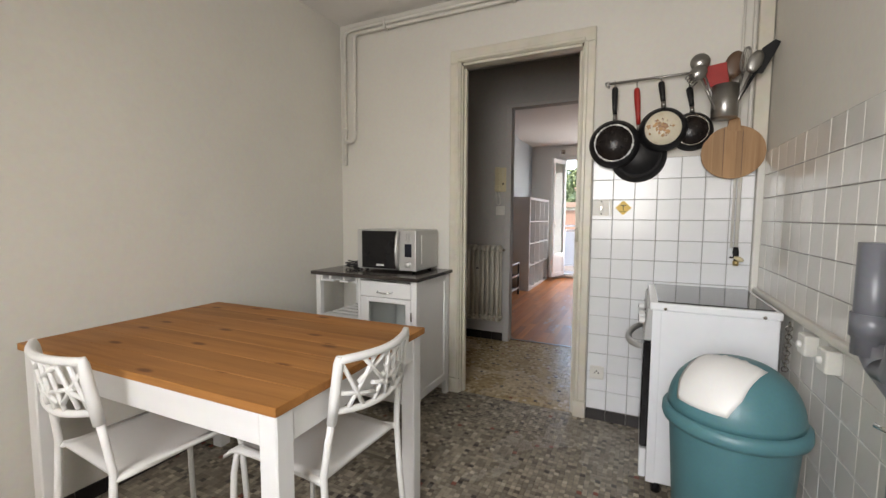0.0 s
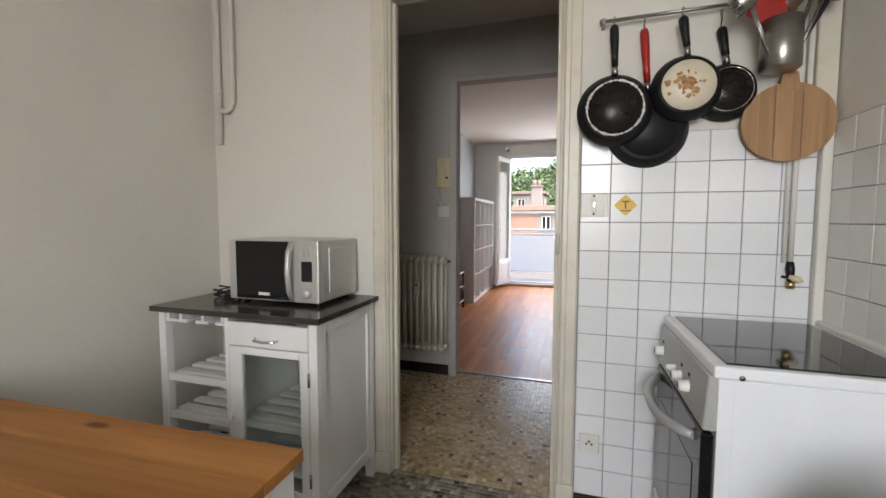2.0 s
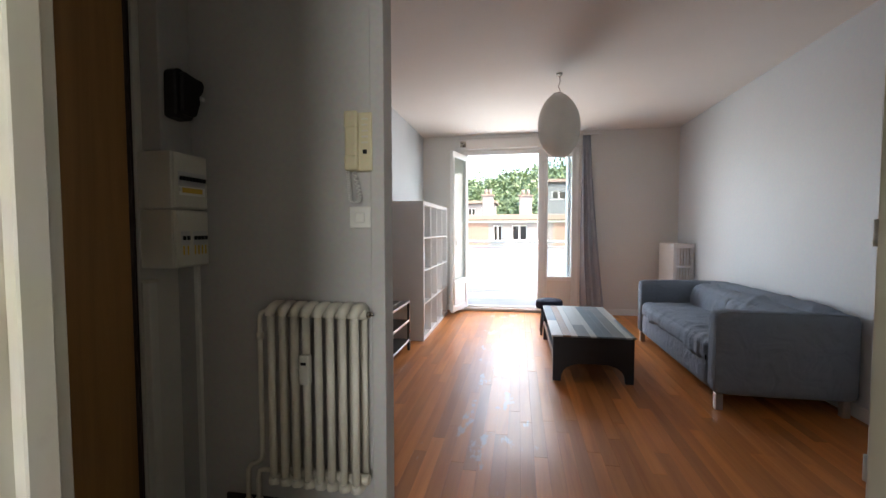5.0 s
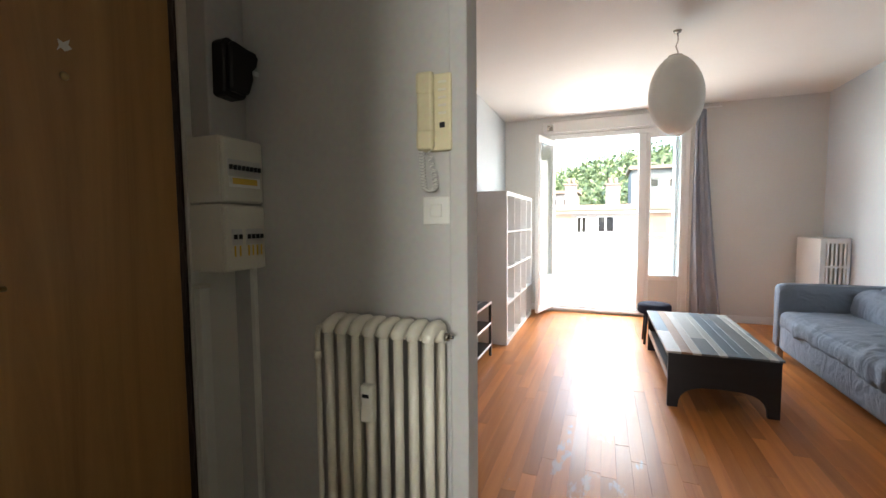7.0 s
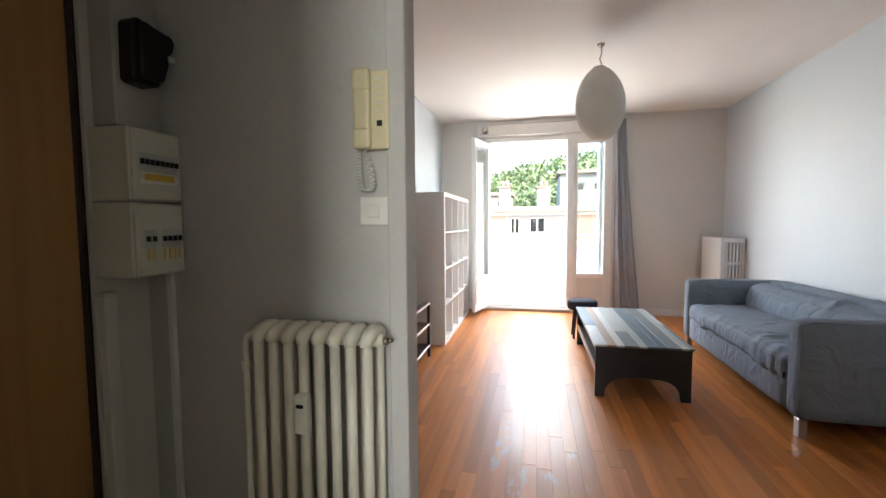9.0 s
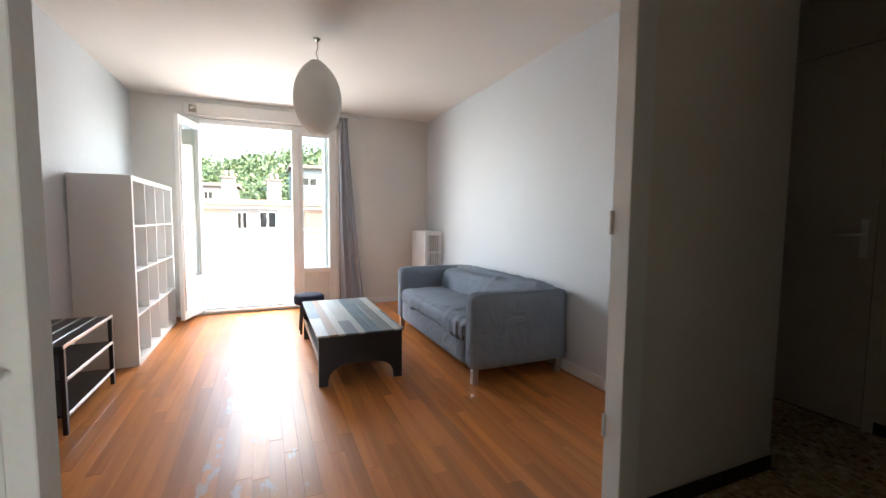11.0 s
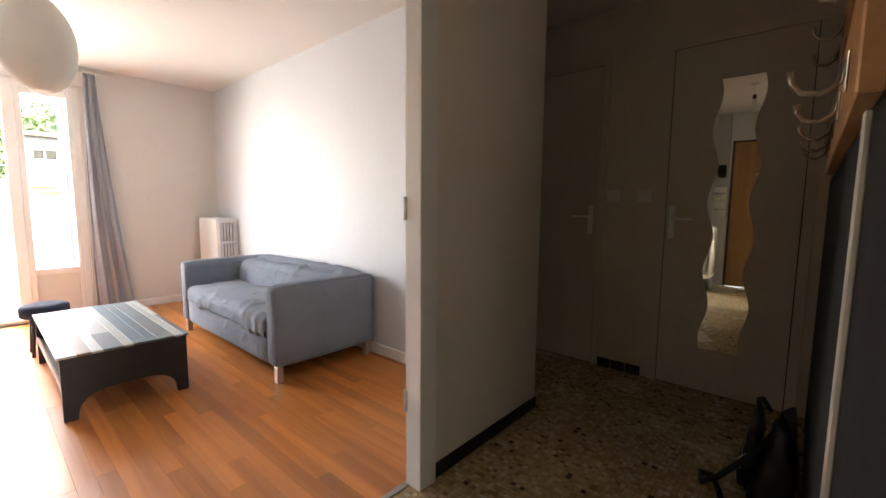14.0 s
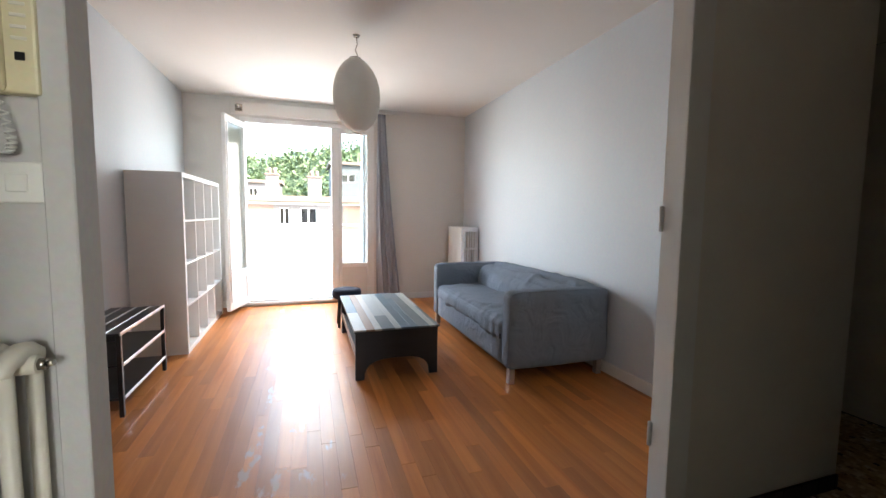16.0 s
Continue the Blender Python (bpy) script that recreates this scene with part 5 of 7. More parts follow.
    part("diamond", plate([(0.093 + 0.041, 1.232), (0.093 + 0.005, 1.232 + 0.0365), (0.093 - 0.005, 1.232 + 0.0365), (0.093 - 0.041, 1.232), (0.093 - 0.005, 1.232 - 0.0365), (0.093 + 0.005, 1.232 - 0.0365)], "Y", -0.0118, -0.0108), M_YELLOW, k)
    part("mark", boxes([((0.079, -0.0123, 1.244), (0.107, -0.0117, 1.248)), ((0.0905, -0.0123, 1.218), (0.0945, -0.0117, 1.244)), ((0.073, -0.0123, 1.209), (0.113, -0.0117, 1.212))]), M_BLACK, k, "small black pictogram")
    o = light_switch("wall_socket", (-0.015, -0.0105, 0.285), ("Y", -1), 0.076, 0.076, "square white wall socket among the tiles", False)
    part("well", lathe([(0.0, 0.006), (0.019, 0.006), (0.021, -0.002), (0.024, -0.002), (0.024, 0.002)], 24, (-0.015, -0.0205, 0.285), "Y"), M_SOCKET, o)
    for dx, dz in ((-0.0095, 0), (0.0095, 0), (0, 0.011)):
        part("contact", lathe([(0, -0.006), (0.0042, -0.006), (0.0042, 0.002)], 8, (-0.015 + dx, -0.0175, 0.285 + dz), "Y"), M_BLACK, o)
    # ledge along the right wall, boxes under it
    l = thing("wall_ledge", (0.70, -1.2, 0.82), "white painted pipe ledge along tiled wall", "ledge", kind="structure")
    part("rail", box((0.688, -2.4, 0.815), (0.714, -0.035, 0.842), 0.008, 2), M_KWALL, l)
    for y in (-0.80, -0.97):
        q = thing("junction_box", (0.69, y, 0.76), "white plastic surface socket under the ledge", "socket box", "boxes under the ledge")
        part("box", box((0.672, y - 0.034, 0.735), (0.712, y + 0.034, 0.803), 0.006, 2), M_SOCKET, q)
        part("knob", lathe([(0, -0.010), (0.010, -0.010), (0.012, 0.002)], 14, (0.672, y, 0.768), "X"), M_WHITEP, q)
    # grey waste pipes
    w = thing("waste_pipe", (0.60, -1.50, 0), "grey plastic waste pipes standing on floor", "pipe")
    part("down_pipe", tube([(0.63, -1.52, 0.0), (0.63, -1.52, 0.80), (0.625, -1.50, 0.86), (0.60, -1.475, 0.905), (0.585, -1.465, 0.95)], 0.026, 16), M_GREYPVC, w)
    part("upright", tube([(0.585, -1.465, 0.92), (0.585, -1.465, 1.135)], 0.0275, 16), M_GREYPVC, w)
    part("collar", tube([(0.585, -1.465, 0.955), (0.585, -1.465, 1.0)], 0.0315, 16), M_GREYPVC, w)
    part("branch", tube([(0.60, -1.48, 0.90), (0.598, -1.53, 0.905), (0.592, -1.562, 0.94), (0.59, -1.572, 0.99), (0.59, -1.572, 1.13)], 0.024, 16), M_GREYPVC, w)
    part("branch_top", tube([(0.59, -1.572, 1.128), (0.59, -1.572, 1.137)], 0.026, 16), M_WHITEP, w, "white pipe cap")
    part("clamp", tube(arc((0.63, -1.52, 0.80), 0.029, 0, 345, 23, (1, 0, 0), (0, 1, 0)), 0.004, 6, closed=True), M_BRASS, w, "brass hose clamp")
    part("clamp_screw", tube([(0.60, -1.545, 0.802), (0.585, -1.51, 0.802)], 0.005, 8), M_CHROME, w)


dining_table()
chair = lattice_chair()
chair.matrix_basis = pose(-1.262, -1.70, 0, 0, 0, -4)
copy_thing(chair, pose(-0.772, -1.490, 0, 0, 0, 88))
serving_cart()
microwave()
cooker()
bin_()
rail_and_pans()
kitchen_fixings()


# ---- hall ----
def column_radiator():
    x0, z0, z1, y = -1.345, 0.215, 0.905, 1.172
    t = thing("radiator", (-1.18, y, 0), "old cream cast-iron column radiator on hall wall", "radiator")
    n, pitch = 8, 0.0475
    for i in range(n):
        x = x0 + 0.025 + i * pitch
        bm = bmesh.new()
        for yy in (y - 0.045, y + 0.045):
            tube([(x, yy, z0 + 0.03), (x, yy, z1 - 0.03)], 0.0145, 10, bm)
        for z, s in ((z0 + 0.025, 1), (z1 - 0.025, -1)):
            tube([(x, y - 0.055, z + s * 0.012), (x, y - 0.05, z - s * 0.004), (x, y - 0.03, z - s * 0.014), (x, y, z - s * 0.018), (x, y + 0.03, z - s * 0.014), (x, y + 0.05, z - s * 0.004), (x, y + 0.055, z + s * 0.012)],
                 [0.014, 0.019, 0.021, 0.022, 0.021, 0.019, 0.014], 10, bm)
        part("column", bm, M_RAD, t)
    for z in (z0 + 0.03, z1 - 0.03):
        part("nipple", tube([(x0 + 0.0, y, z), (x0 + n * pitch + 0.01, y, z)], 0.019, 12), M_RAD, t)
    part("plug", tube([(x0 + n * pitch + 0.008, y, z1 - 0.03), (x0 + n * pitch + 0.022, y, z1 - 0.03)], 0.013, 6), M_NICKEL, t)
    part("bleed_valve", tube([(x0 + n * pitch + 0.02, y, z1 - 0.03), (x0 + n * pitch + 0.035, y - 0.004, z1 - 0.028)], 0.006, 8), M_NICKEL, t)
    part("supply_pipe", tube([(x0 + 0.01, y, z1 - 0.03), (x0 - 0.03, y, z1 - 0.03), (x0 - 0.045, y, z1 - 0.038), (x0 - 0.052, y, z1 - 0.06), (x0 - 0.052, y, 0.31), (x0 - 0.056, y, 0.285), (x0 - 0.075, y, 0.27), (x0 - 0.098, y - 0.004, 0.262), (x0 - 0.112, y - 0.006, 0.24), (x0 - 0.115, y - 0.006, 0.02)], 0.0095, 10), M_RAD, t)
    part("return_pipe", tube([(x0 + 0.01, y, z0 + 0.03), (x0 - 0.04, y, z0 + 0.028), (x0 - 0.066, y + 0.004, z0 + 0.02), (x0 - 0.075, y + 0.005, z0 - 0.01), (x0 - 0.076, y + 0.005, 0.02)], 0.0095, 10), M_RAD, t)
    for x, yy in ((x0 - 0.115, y - 0.006), (x0 - 0.076, y + 0.005)):
        part("floor_sleeve", tube([(x, yy, 0.0), (x, yy, 0.115), (x, yy, 0.125)], [0.017, 0.017, 0.011], 12), M_RAD, t)
    part("union_nut", tube([(x0 - 0.052, y, z1 - 0.14), (x0 - 0.052, y, z1 - 0.115)], 0.014, 6), M_RAD, t)
    for x in (x0 + 0.10, x0 + 0.30):
        part("wall_bracket", box((x, y + 0.02, z0 - 0.005), (x + 0.012, HY1, z0 + 0.01), 0.001), M_RAD, t)
    m = thing("heat_meter", (x0 + 0.175, y - 0.075, 0.67), "small white heat cost meter on radiator", "meter")
    part("case", box((x0 + 0.157, y - 0.088, 0.625), (x0 + 0.197, y - 0.058, 0.735), 0.006, 2), M_PANELBOX, m)
    part("window", box((x0 + 0.166, y - 0.0895, 0.700), (x0 + 0.188, y - 0.0875, 0.711), 0.001), M_BLACK, m)


def entry_phone():
    t = thing("entry_phone", (-1.005, HY1, 1.41), "yellowed entry phone handset on the wall", "intercom")
    part("base", box((-1.048, HY1 - 0.029, 1.412), (-0.952, HY1, 1.632), 0.005, 2), M_CREAM, t)
    h = part("handset", box((-1.056, HY1 - 0.044, 1.415), (-1.003, HY1 - 0.012, 1.635), 0.010, 3), M_CREAM, t)
    part("ear_end", box((-1.057, HY1 - 0.048, 1.572), (-1.002, HY1 - 0.025, 1.637), 0.010, 3), M_CREAM, h)
    part("mouth_end", box((-1.057, HY1 - 0.048, 1.413), (-1.002, HY1 - 0.025, 1.472), 0.010, 3), M_CREAM, h)
    for i in range(5):
        part("key_line", box((-0.992, HY1 - 0.0305, 1.515 + i * 0.022), (-0.966, HY1 - 0.027, 1.522 + i * 0.022), 0.001), M_TRIM, t)
    part("door_button", box((-0.987, HY1 - 0.032, 1.476), (-0.971, HY1 - 0.027, 1.492), 0.001), M_BLACK, t, "square black door release button")
    c = thing("coiled_cord", (-1.03, 1.22, 1.30), "coiled grey phone cord below handset", "cable")
    pts = []
    for i in range(220):
        f = i / 219
        a = i * 0.75
        if f < 0.5:
            base = Vector((-1.045 + 0.030 * f * 2 * 0.3, 1.222, 1.415 - 0.115 * f * 2))
        else:
            k = (f - 0.5) * 2
            base = Vector((-1.036 + 0.028 * math.sin(k * math.pi) + 0.012 * k, 1.226, 1.30 - 0.018 * math.sin(k * math.pi) + 0.115 * k * k))
        pts.append(base + Vector((0.0075 * math.cos(a), 0.0075 * math.sin(a), 0)))
    part("cord", tube(pts, 0.0020, 5), M_SOCKET, c)


def breaker_panels():
    x0, x1, y0, y1 = -1.833, -1.677, 1.080, 1.2545
    d = thing("duct_casing", (-1.80, 1.165, 1.5), "grey painted duct casing above the breakers", "casing", kind="structure")
    part("box", box((x0, 1.100, 1.495), (-1.745, HY1, CEIL), 0.004), M_HWALL, d)
    for nm, z0, z1 in (("low", 1.043, 1.268), ("high", 1.272, 1.488)):
        t = thing("breaker_panel", (-1.79, 1.165, z0), "ivory plastic breaker panel beside entrance door", "fuse box", "breaker panels")
        part("case", box((x0, y0, z0), (x1 - 0.012, y1, z1), 0.005, 2), M_PANELBOX, t)
        cv = part("cover", box((x1 - 0.013, y0 + 0.004, z0 + 0.004), (x1, y1 - 0.004, z1 - 0.004), 0.005, 2), M_PANELBOX, t)
        for yy, zz in ((y0 + 0.015, z0 + 0.02), (y1 - 0.015, z0 + 0.02), (y0 + 0.015, z1 - 0.02), (y1 - 0.015, z1 - 0.02)):
            part("screw", lathe([(0, 0.002), (0.003, 0.002), (0.003, -0.001)], 8, (x1, yy, zz), "X"), M_SOCKET, cv)
        spans = ((y0 + 0.020, y1 - 0.018),) if nm == "high" else ((y0 + 0.026, y0 + 0.068), (y0 + 0.084, y1 - 0.016))
        for a, b in spans:
            part("breaker_strip", box((x1 - 0.002, a, z0 + 0.088), (x1 + 0.003, b, z0 + 0.142), 0.001), M_SILVER, cv, "grey breaker window")
            k = max(2, int((b - a) / 0.0165))
            for i in range(k):
                yy = a + (i + 0.5) * (b - a) / k
                part("breaker", box((x1 + 0.001, yy - 0.0045, z0 + 0.108), (x1 + 0.011, yy + 0.0045, z0 + 0.124), 0.001), M_BLACK, cv, "black breaker switch")
                if nm == "low":
                    part("toggle_tag", box((x1 + 0.001, yy - 0.003, z0 + 0.050), (x1 + 0.0042, yy + 0.003, z0 + 0.086), 0.0008), M_YELLOW, cv, "yellow breaker tag")
            if nm == "high":
                part("label_plate", box((x1 - 0.001, a + 0.004, z0 + 0.052), (x1 + 0.0008, b, z0 + 0.086), 0.0003), M_FITTING, cv, "white label plate")
                part("label_strip", box((x1 - 0.001, a + (0.018 if nm == "high" else 0.002), z0 + 0.062), (x1 + 0.0012, b - 0.014, z0 + (0.082 if nm == "high" else 0.086)), 0.0003), M_YELLOW, cv, "yellow label strip")
        if nm == "high":
            part("test_button", box((x1, y0 + 0.022, z0 + 0.066), (x1 + 0.004, y0 + 0.034, z0 + 0.080), 0.001), M_SOCKET, cv)
    # cable trunking down to the floor
    c = thing("cable_trunking", (-1.75, 1.17, 0), "white plastic cable trunking down the wall", "trunking", "trunking")
    part("channel", box((-1.742, 1.236, 0.0), (-1.722, 1.254, 1.043), 0.002), M_SOCKET, c)
    c = thing("cable_trunking", (-1.83, 1.10, 0), "white plastic cable trunking down the wall", "trunking", "trunking")
    part("channel", box((-1.833, 1.080, 0.0), (-1.800, 1.118, 0.985), 0.003), M_SOCKET, c)
    part("cap", box((-1.834, 1.077, 0.985), (-1.796, 1.121, 0.999), 0.002), M_TRIM, c)
    # lumpy black plastic thing above the breakers
    t = thing("doorbell_chime", (-1.75, 1.19, 1.66), "black taped doorbell chime above the breakers", "doorbell")
    outline = [(1.112, 1.628), (1.115, 1.795), (1.137, 1.813), (1.211, 1.801), (1.239, 1.803), (1.255, 1.782), (1.246, 1.748), (1.225, 1.722), (1.226, 1.69), (1.203, 1.628), (1.181, 1.62), (1.126, 1.622)]
    part("case", plate(outline, "X", -1.745, -1.690, 0.006), M_BLACK, t)
    cy, cz = 1.180, 1.72
    part("cover", plate([(cy + (y - cy) * 0.86, cz + (z - cz) * 0.86) for y, z in outline], "X", -1.691, -1.668, 0.006), M_BLACK, t)
    part("tape_end", box((-1.669, cy + 0.030, cz - 0.012), (-1.660, cy + 0.052, cz + 0.004), 0.002), M_SILVER, t, "glinting tape end")


def coat_rack():
    yw = HY0
    bw = thing("chalk_wall", (1.3, yw, 0), "matt black painted panel on hall wall", "panel", kind="structure")
    part("panel", box((-0.06, yw, 0.0), (HX1 - 0.02, yw + 0.004, 1.335), 0.001), M_BLACKW, bw)
    part("batten", box((0.50, yw + 0.004, 0.0), (0.54, yw + 0.014, 1.335), 0.002), M_TRIM, bw, "white upright batten")
    part("batten_side", box((0.545, yw + 0.004, 0.0), (0.60, yw + 0.010, 1.335), 0.002), M_STUB, bw)
    t = thing("coat_rack", (1.2, yw, 1.33), "oak coat rack board with nickel hooks", "coat rack")
    part("board", box((0.37, yw + 0.004, 1.335), (2.10, yw + 0.032, 1.56), 0.003), M_RACKWOOD, t)
    part("upper_board", box((1.05, yw + 0.004, 1.72), (2.10, yw + 0.028, 1.92), 0.003), M_RACKWOOD, t)

    def hook(x, z, y):
        h = part("hook", tube([(x, y, z + 0.045), (x, y + 0.008, z + 0.030), (x, y + 0.012, z + 0.005), (x, y + 0.034, z - 0.012), (x, y + 0.062, z - 0.006), (x, y + 0.076, z + 0.014), (x, y + 0.078, z + 0.034)], [0.004, 0.006, 0.0065, 0.006, 0.0055, 0.0055, 0.008], 8), M_NICKEL, t, "curved nickel coat hook")
        part("hook_plate", box((x - 0.012, y - 0.001, z - 0.012), (x + 0.012, y + 0.004, z + 0.055), 0.002), M_NICKEL, h)
    for i in range(5):
        hook(0.64 + 0.33 * i, 1.405, yw + 0.032)
    for i in range(3):
        hook(1.25 + 0.35 * i, 1.775, yw + 0.028)
    # bag on the floor under it
    b = thing("handbag", (1.75, 0.2, 0), "black leather shoulder bag slumped on floor", "bag")
    bm = bmesh.new()
    n, m = 32, 16
    rings = []
    for j in range(m + 1):
        v = j / m
        ring = []
        for i in range(n):
            a = i * math.tau / n
            c, s = math.cos(a), math.sin(a)
            w = 0.19 * (1 - 0.30 * v * v) * (1 + 0.05 * math.sin(3 * a + 4 * v))
            d = 0.085 * (1 - 0.62 * v ** 1.5) * (1 + 0.10 * math.sin(2 * a + 1.5))
            fold = 0.010 * noise.noise(Vector((c * 2.2, s * 2.2, v * 5)))
            ring.append(bm.verts.new((1.77 + (w + fold) * math.copysign(abs(c) ** 0.6, c) + 0.05 * v, 0.165 + (d + fold) * math.copysign(abs(s) ** 0.7, s) - 0.03 * v, 0.004 + 0.32 * v - 0.05 * v * math.sin(a + 0.6) ** 2)))
        rings.append(ring)
    for a, c in zip(rings, rings[1:]):
        for i in range(n):
            bm.faces.new((a[i], a[(i + 1) % n], c[(i + 1) % n], c[i])).smooth = True
    bm.faces.new(rings[0][::-1])
    bm.faces.new(rings[-1])
    part("body", bm, M_LEATHER, b)
    part("flap", soft_box((1.61, 0.215, 0.15), (1.95, 0.250, 0.30), 0.014, 2, (0, 0.012, 0), 10, 0.006, 4), M_LEATHER, b)
    part("pocket", soft_box((1.66, 0.235, 0.03), (1.90, 0.275, 0.15), 0.014, 2, (0, 0.010, 0), 8, 0.004, 9), M_LEATHER, b)
    part("strap", tube([(1.60, 0.19, 0.27), (1.56, 0.25, 0.20), (1.57, 0.33, 0.09), (1.62, 0.39, 0.014), (1.70, 0.41, 0.012), (1.70, 0.36, 0.012), (1.62, 0.33, 0.012), (1.55, 0.31, 0.014), (1.48, 0.27, 0.012)], 0.012, 8), M_LEATHER, b)
    part("handle", tube([(1.66, 0.20, 0.30), (1.69, 0.22, 0.36), (1.77, 0.23, 0.385), (1.86, 0.22, 0.36), (1.89, 0.19, 0.30)], 0.009, 8), M_LEATHER, b)
    part("buckle", box((1.645, 0.256, 0.165), (1.685, 0.266, 0.205), 0.003), M_CHROME, b, "chrome buckle")
    part("clasp", box((1.755, 0.258, 0.150), (1.785, 0.266, 0.185), 0.003), M_BRASS, b, "brass clasp")
    part("tassel", tube([(1.60, 0.235, 0.22), (1.595, 0.262, 0.19), (1.592, 0.268, 0.15)], [0.004, 0.007, 0.010], 8), M_STUB, b, "pale hanging tag")


def hall_bulb():
    t = thing("bare_bulb", (-0.15, 0.70, 2.30), "bare unlit bulb on a hall ceiling cord", "lamp")
    part("rose", lathe([(0, CEIL), (0.04, CEIL), (0.032, CEIL - 0.02), (0, CEIL - 0.025)], 20, (-0.15, 0.70, 0)), M_WHITEP, t)
    part("cord", tube([(-0.15, 0.70, CEIL - 0.02), (-0.15, 0.70, 2.43)], 0.0035, 6), M_WHITEP, t)
    part("holder", lathe([(0, 2.435), (0.016, 2.432), (0.018, 2.385), (0, 2.385)], 16, (-0.15, 0.70, 0)), M_BLACK, t)
    part("bulb", lathe([(0.012, 2.386), (0.014, 2.37), (0.028, 2.34), (0.031, 2.32), (0.024, 2.298), (0.0, 2.288)], 20, (-0.15, 0.70, 0)), M_BULB, t)


# ---- living room ----
def soft_box(a, b, bev, seg, puff=(0, 0, 0), cuts=6, creases=0.0, seed=0, folds=0.0):
    """A cushion: a rounded box with bulging faces and, if asked, shallow creases and sharp pulled folds."""
    bm = box((-1, -1, -1), (1, 1, 1))
    bmesh.ops.subdivide_edges(bm, edges=bm.edges[:], cuts=cuts, use_grid_fill=True)
    ca = [(a[i] + b[i]) / 2 for i in range(3)]
    h = [(b[i] - a[i]) / 2 for i in range(3)]
    for v in bm.verts:
        p = v.co.copy()
        q = [0, 0, 0]
        core = Vector([max(-h[i] + bev, min(h[i] - bev, p[i] * h[i])) for i in range(3)])
        dirn = Vector([p[i] * h[i] for i in range(3)]) - core
        o = core + (dirn.normalized() * bev if dirn.length > 1e-6 else Vector((0, 0, 0)))
        for i in range(3):
            j, k = (i + 1) % 3, (i + 2) % 3
            if abs(p[i]) > 0.999:
                o[i] += math.copysign(puff[i] * (1 - p[j] ** 2) * (1 - p[k] ** 2), p[i])
        if creases:
            w = noise.noise(Vector((o.x * 3.5 + seed, o.y * 9, o.z * 4))) + 0.6 * noise.noise(Vector((o.x * 8, o.y * 22 + seed, o.z * 6)))
            o += Vector((p[0], p[1], p[2])).normalized() * creases * w
        if folds:
            q = Vector((o.x * 2.6 + o.y * 1.3 + seed, o.y * 6.5 - o.x * 2.2, o.z * 2.0 + seed))
            q += 0.35 * Vector((noise.noise(q * 0.9), noise.noise(q * 0.9 + Vector((7, 3, 1))), 0))
            sharp = (1 - abs(noise.noise(q))) ** 7 * max(0.0, 0.35 + noise.noise(Vector((o.x * 2.0, o.y * 1.7 + seed, 3.1))))
            o += Vector((p[0], p[1], p[2])).normalized() * folds * sharp
        v.co = Vector(ca) + o
    for f in bm.faces:
        f.smooth = True
    return bm


def sofa():
    x0, x1, y0, y1 = 0.855, 1.685, 2.655, 4.465
    t = thing("sofa", ((x0 + x1) / 2, (y0 + y1) / 2, 0), "grey-blue fabric two-seat sofa with low arms", "sofa")
    arm = 0.135
    for a, b in ((y0, y0 + arm), (y1 - arm, y1)):
        ap = part("arm", soft_box((x0, a, 0.105), (x1, b, 0.655), 0.045, 3, (0.0, 0.010, 0.006), 12, 0.003, a), M_FABRIC, t)
        for yy in (a + 0.018, b - 0.018):
            part("piping", tube([(x0 + 0.012, yy, 0.13), (x0 + 0.012, yy, 0.60), (x0 + 0.030, yy, 0.638), (x0 + 0.07, yy, 0.650), (x1 - 0.08, yy, 0.650)], 0.0045, 6), M_FABRIC, ap)
    part("backrest", soft_box((x1 - 0.20, y0 + arm - 0.02, 0.105), (x1, y1 - arm + 0.02, 0.665), 0.06, 3, (0.02, 0.0, 0.012), 40, 0.005, 3, 0.030), M_FABRIC, t)
    part("back_cushion", soft_box((x1 - 0.36, y0 + arm - 0.005, 0.34), (x1 - 0.15, y1 - arm + 0.005, 0.630), 0.075, 3, (0.045, 0.0, 0.02), 60, 0.008, 7, 0.055), M_FABRIC, t)
    part("seat_base", soft_box((x0 + 0.015, y0 + arm - 0.01, 0.105), (x1 - 0.1, y1 - arm + 0.01, 0.34), 0.02, 2, (0.006, 0, 0), 10, 0.002, 2), M_FABRIC, t)
    part("seat_cushion", soft_box((x0 + 0.004, y0 + arm + 0.002, 0.285), (x1 - 0.22, y1 - arm - 0.002, 0.435), 0.05, 3, (0.022, 0.0, 0.03), 80, 0.007, 11, 0.045), M_FABRIC, t)
    for lx in (x0 + 0.045, x1 - 0.06):
        for ly in (y0 + 0.05, y1 - 0.05):
            part("leg", box((lx - 0.022, ly - 0.022, 0.0), (lx + 0.022, ly + 0.022, 0.108), 0.003), M_ALUEDGE, t, "short square brushed metal leg")
    part("maker_tag", box((x0 - 0.002, y0 + arm + 0.003, 0.30), (x0 + 0.004, y0 + arm + 0.012, 0.335), 0.0005), M_BLACK, t, "tiny dark fabric tag")


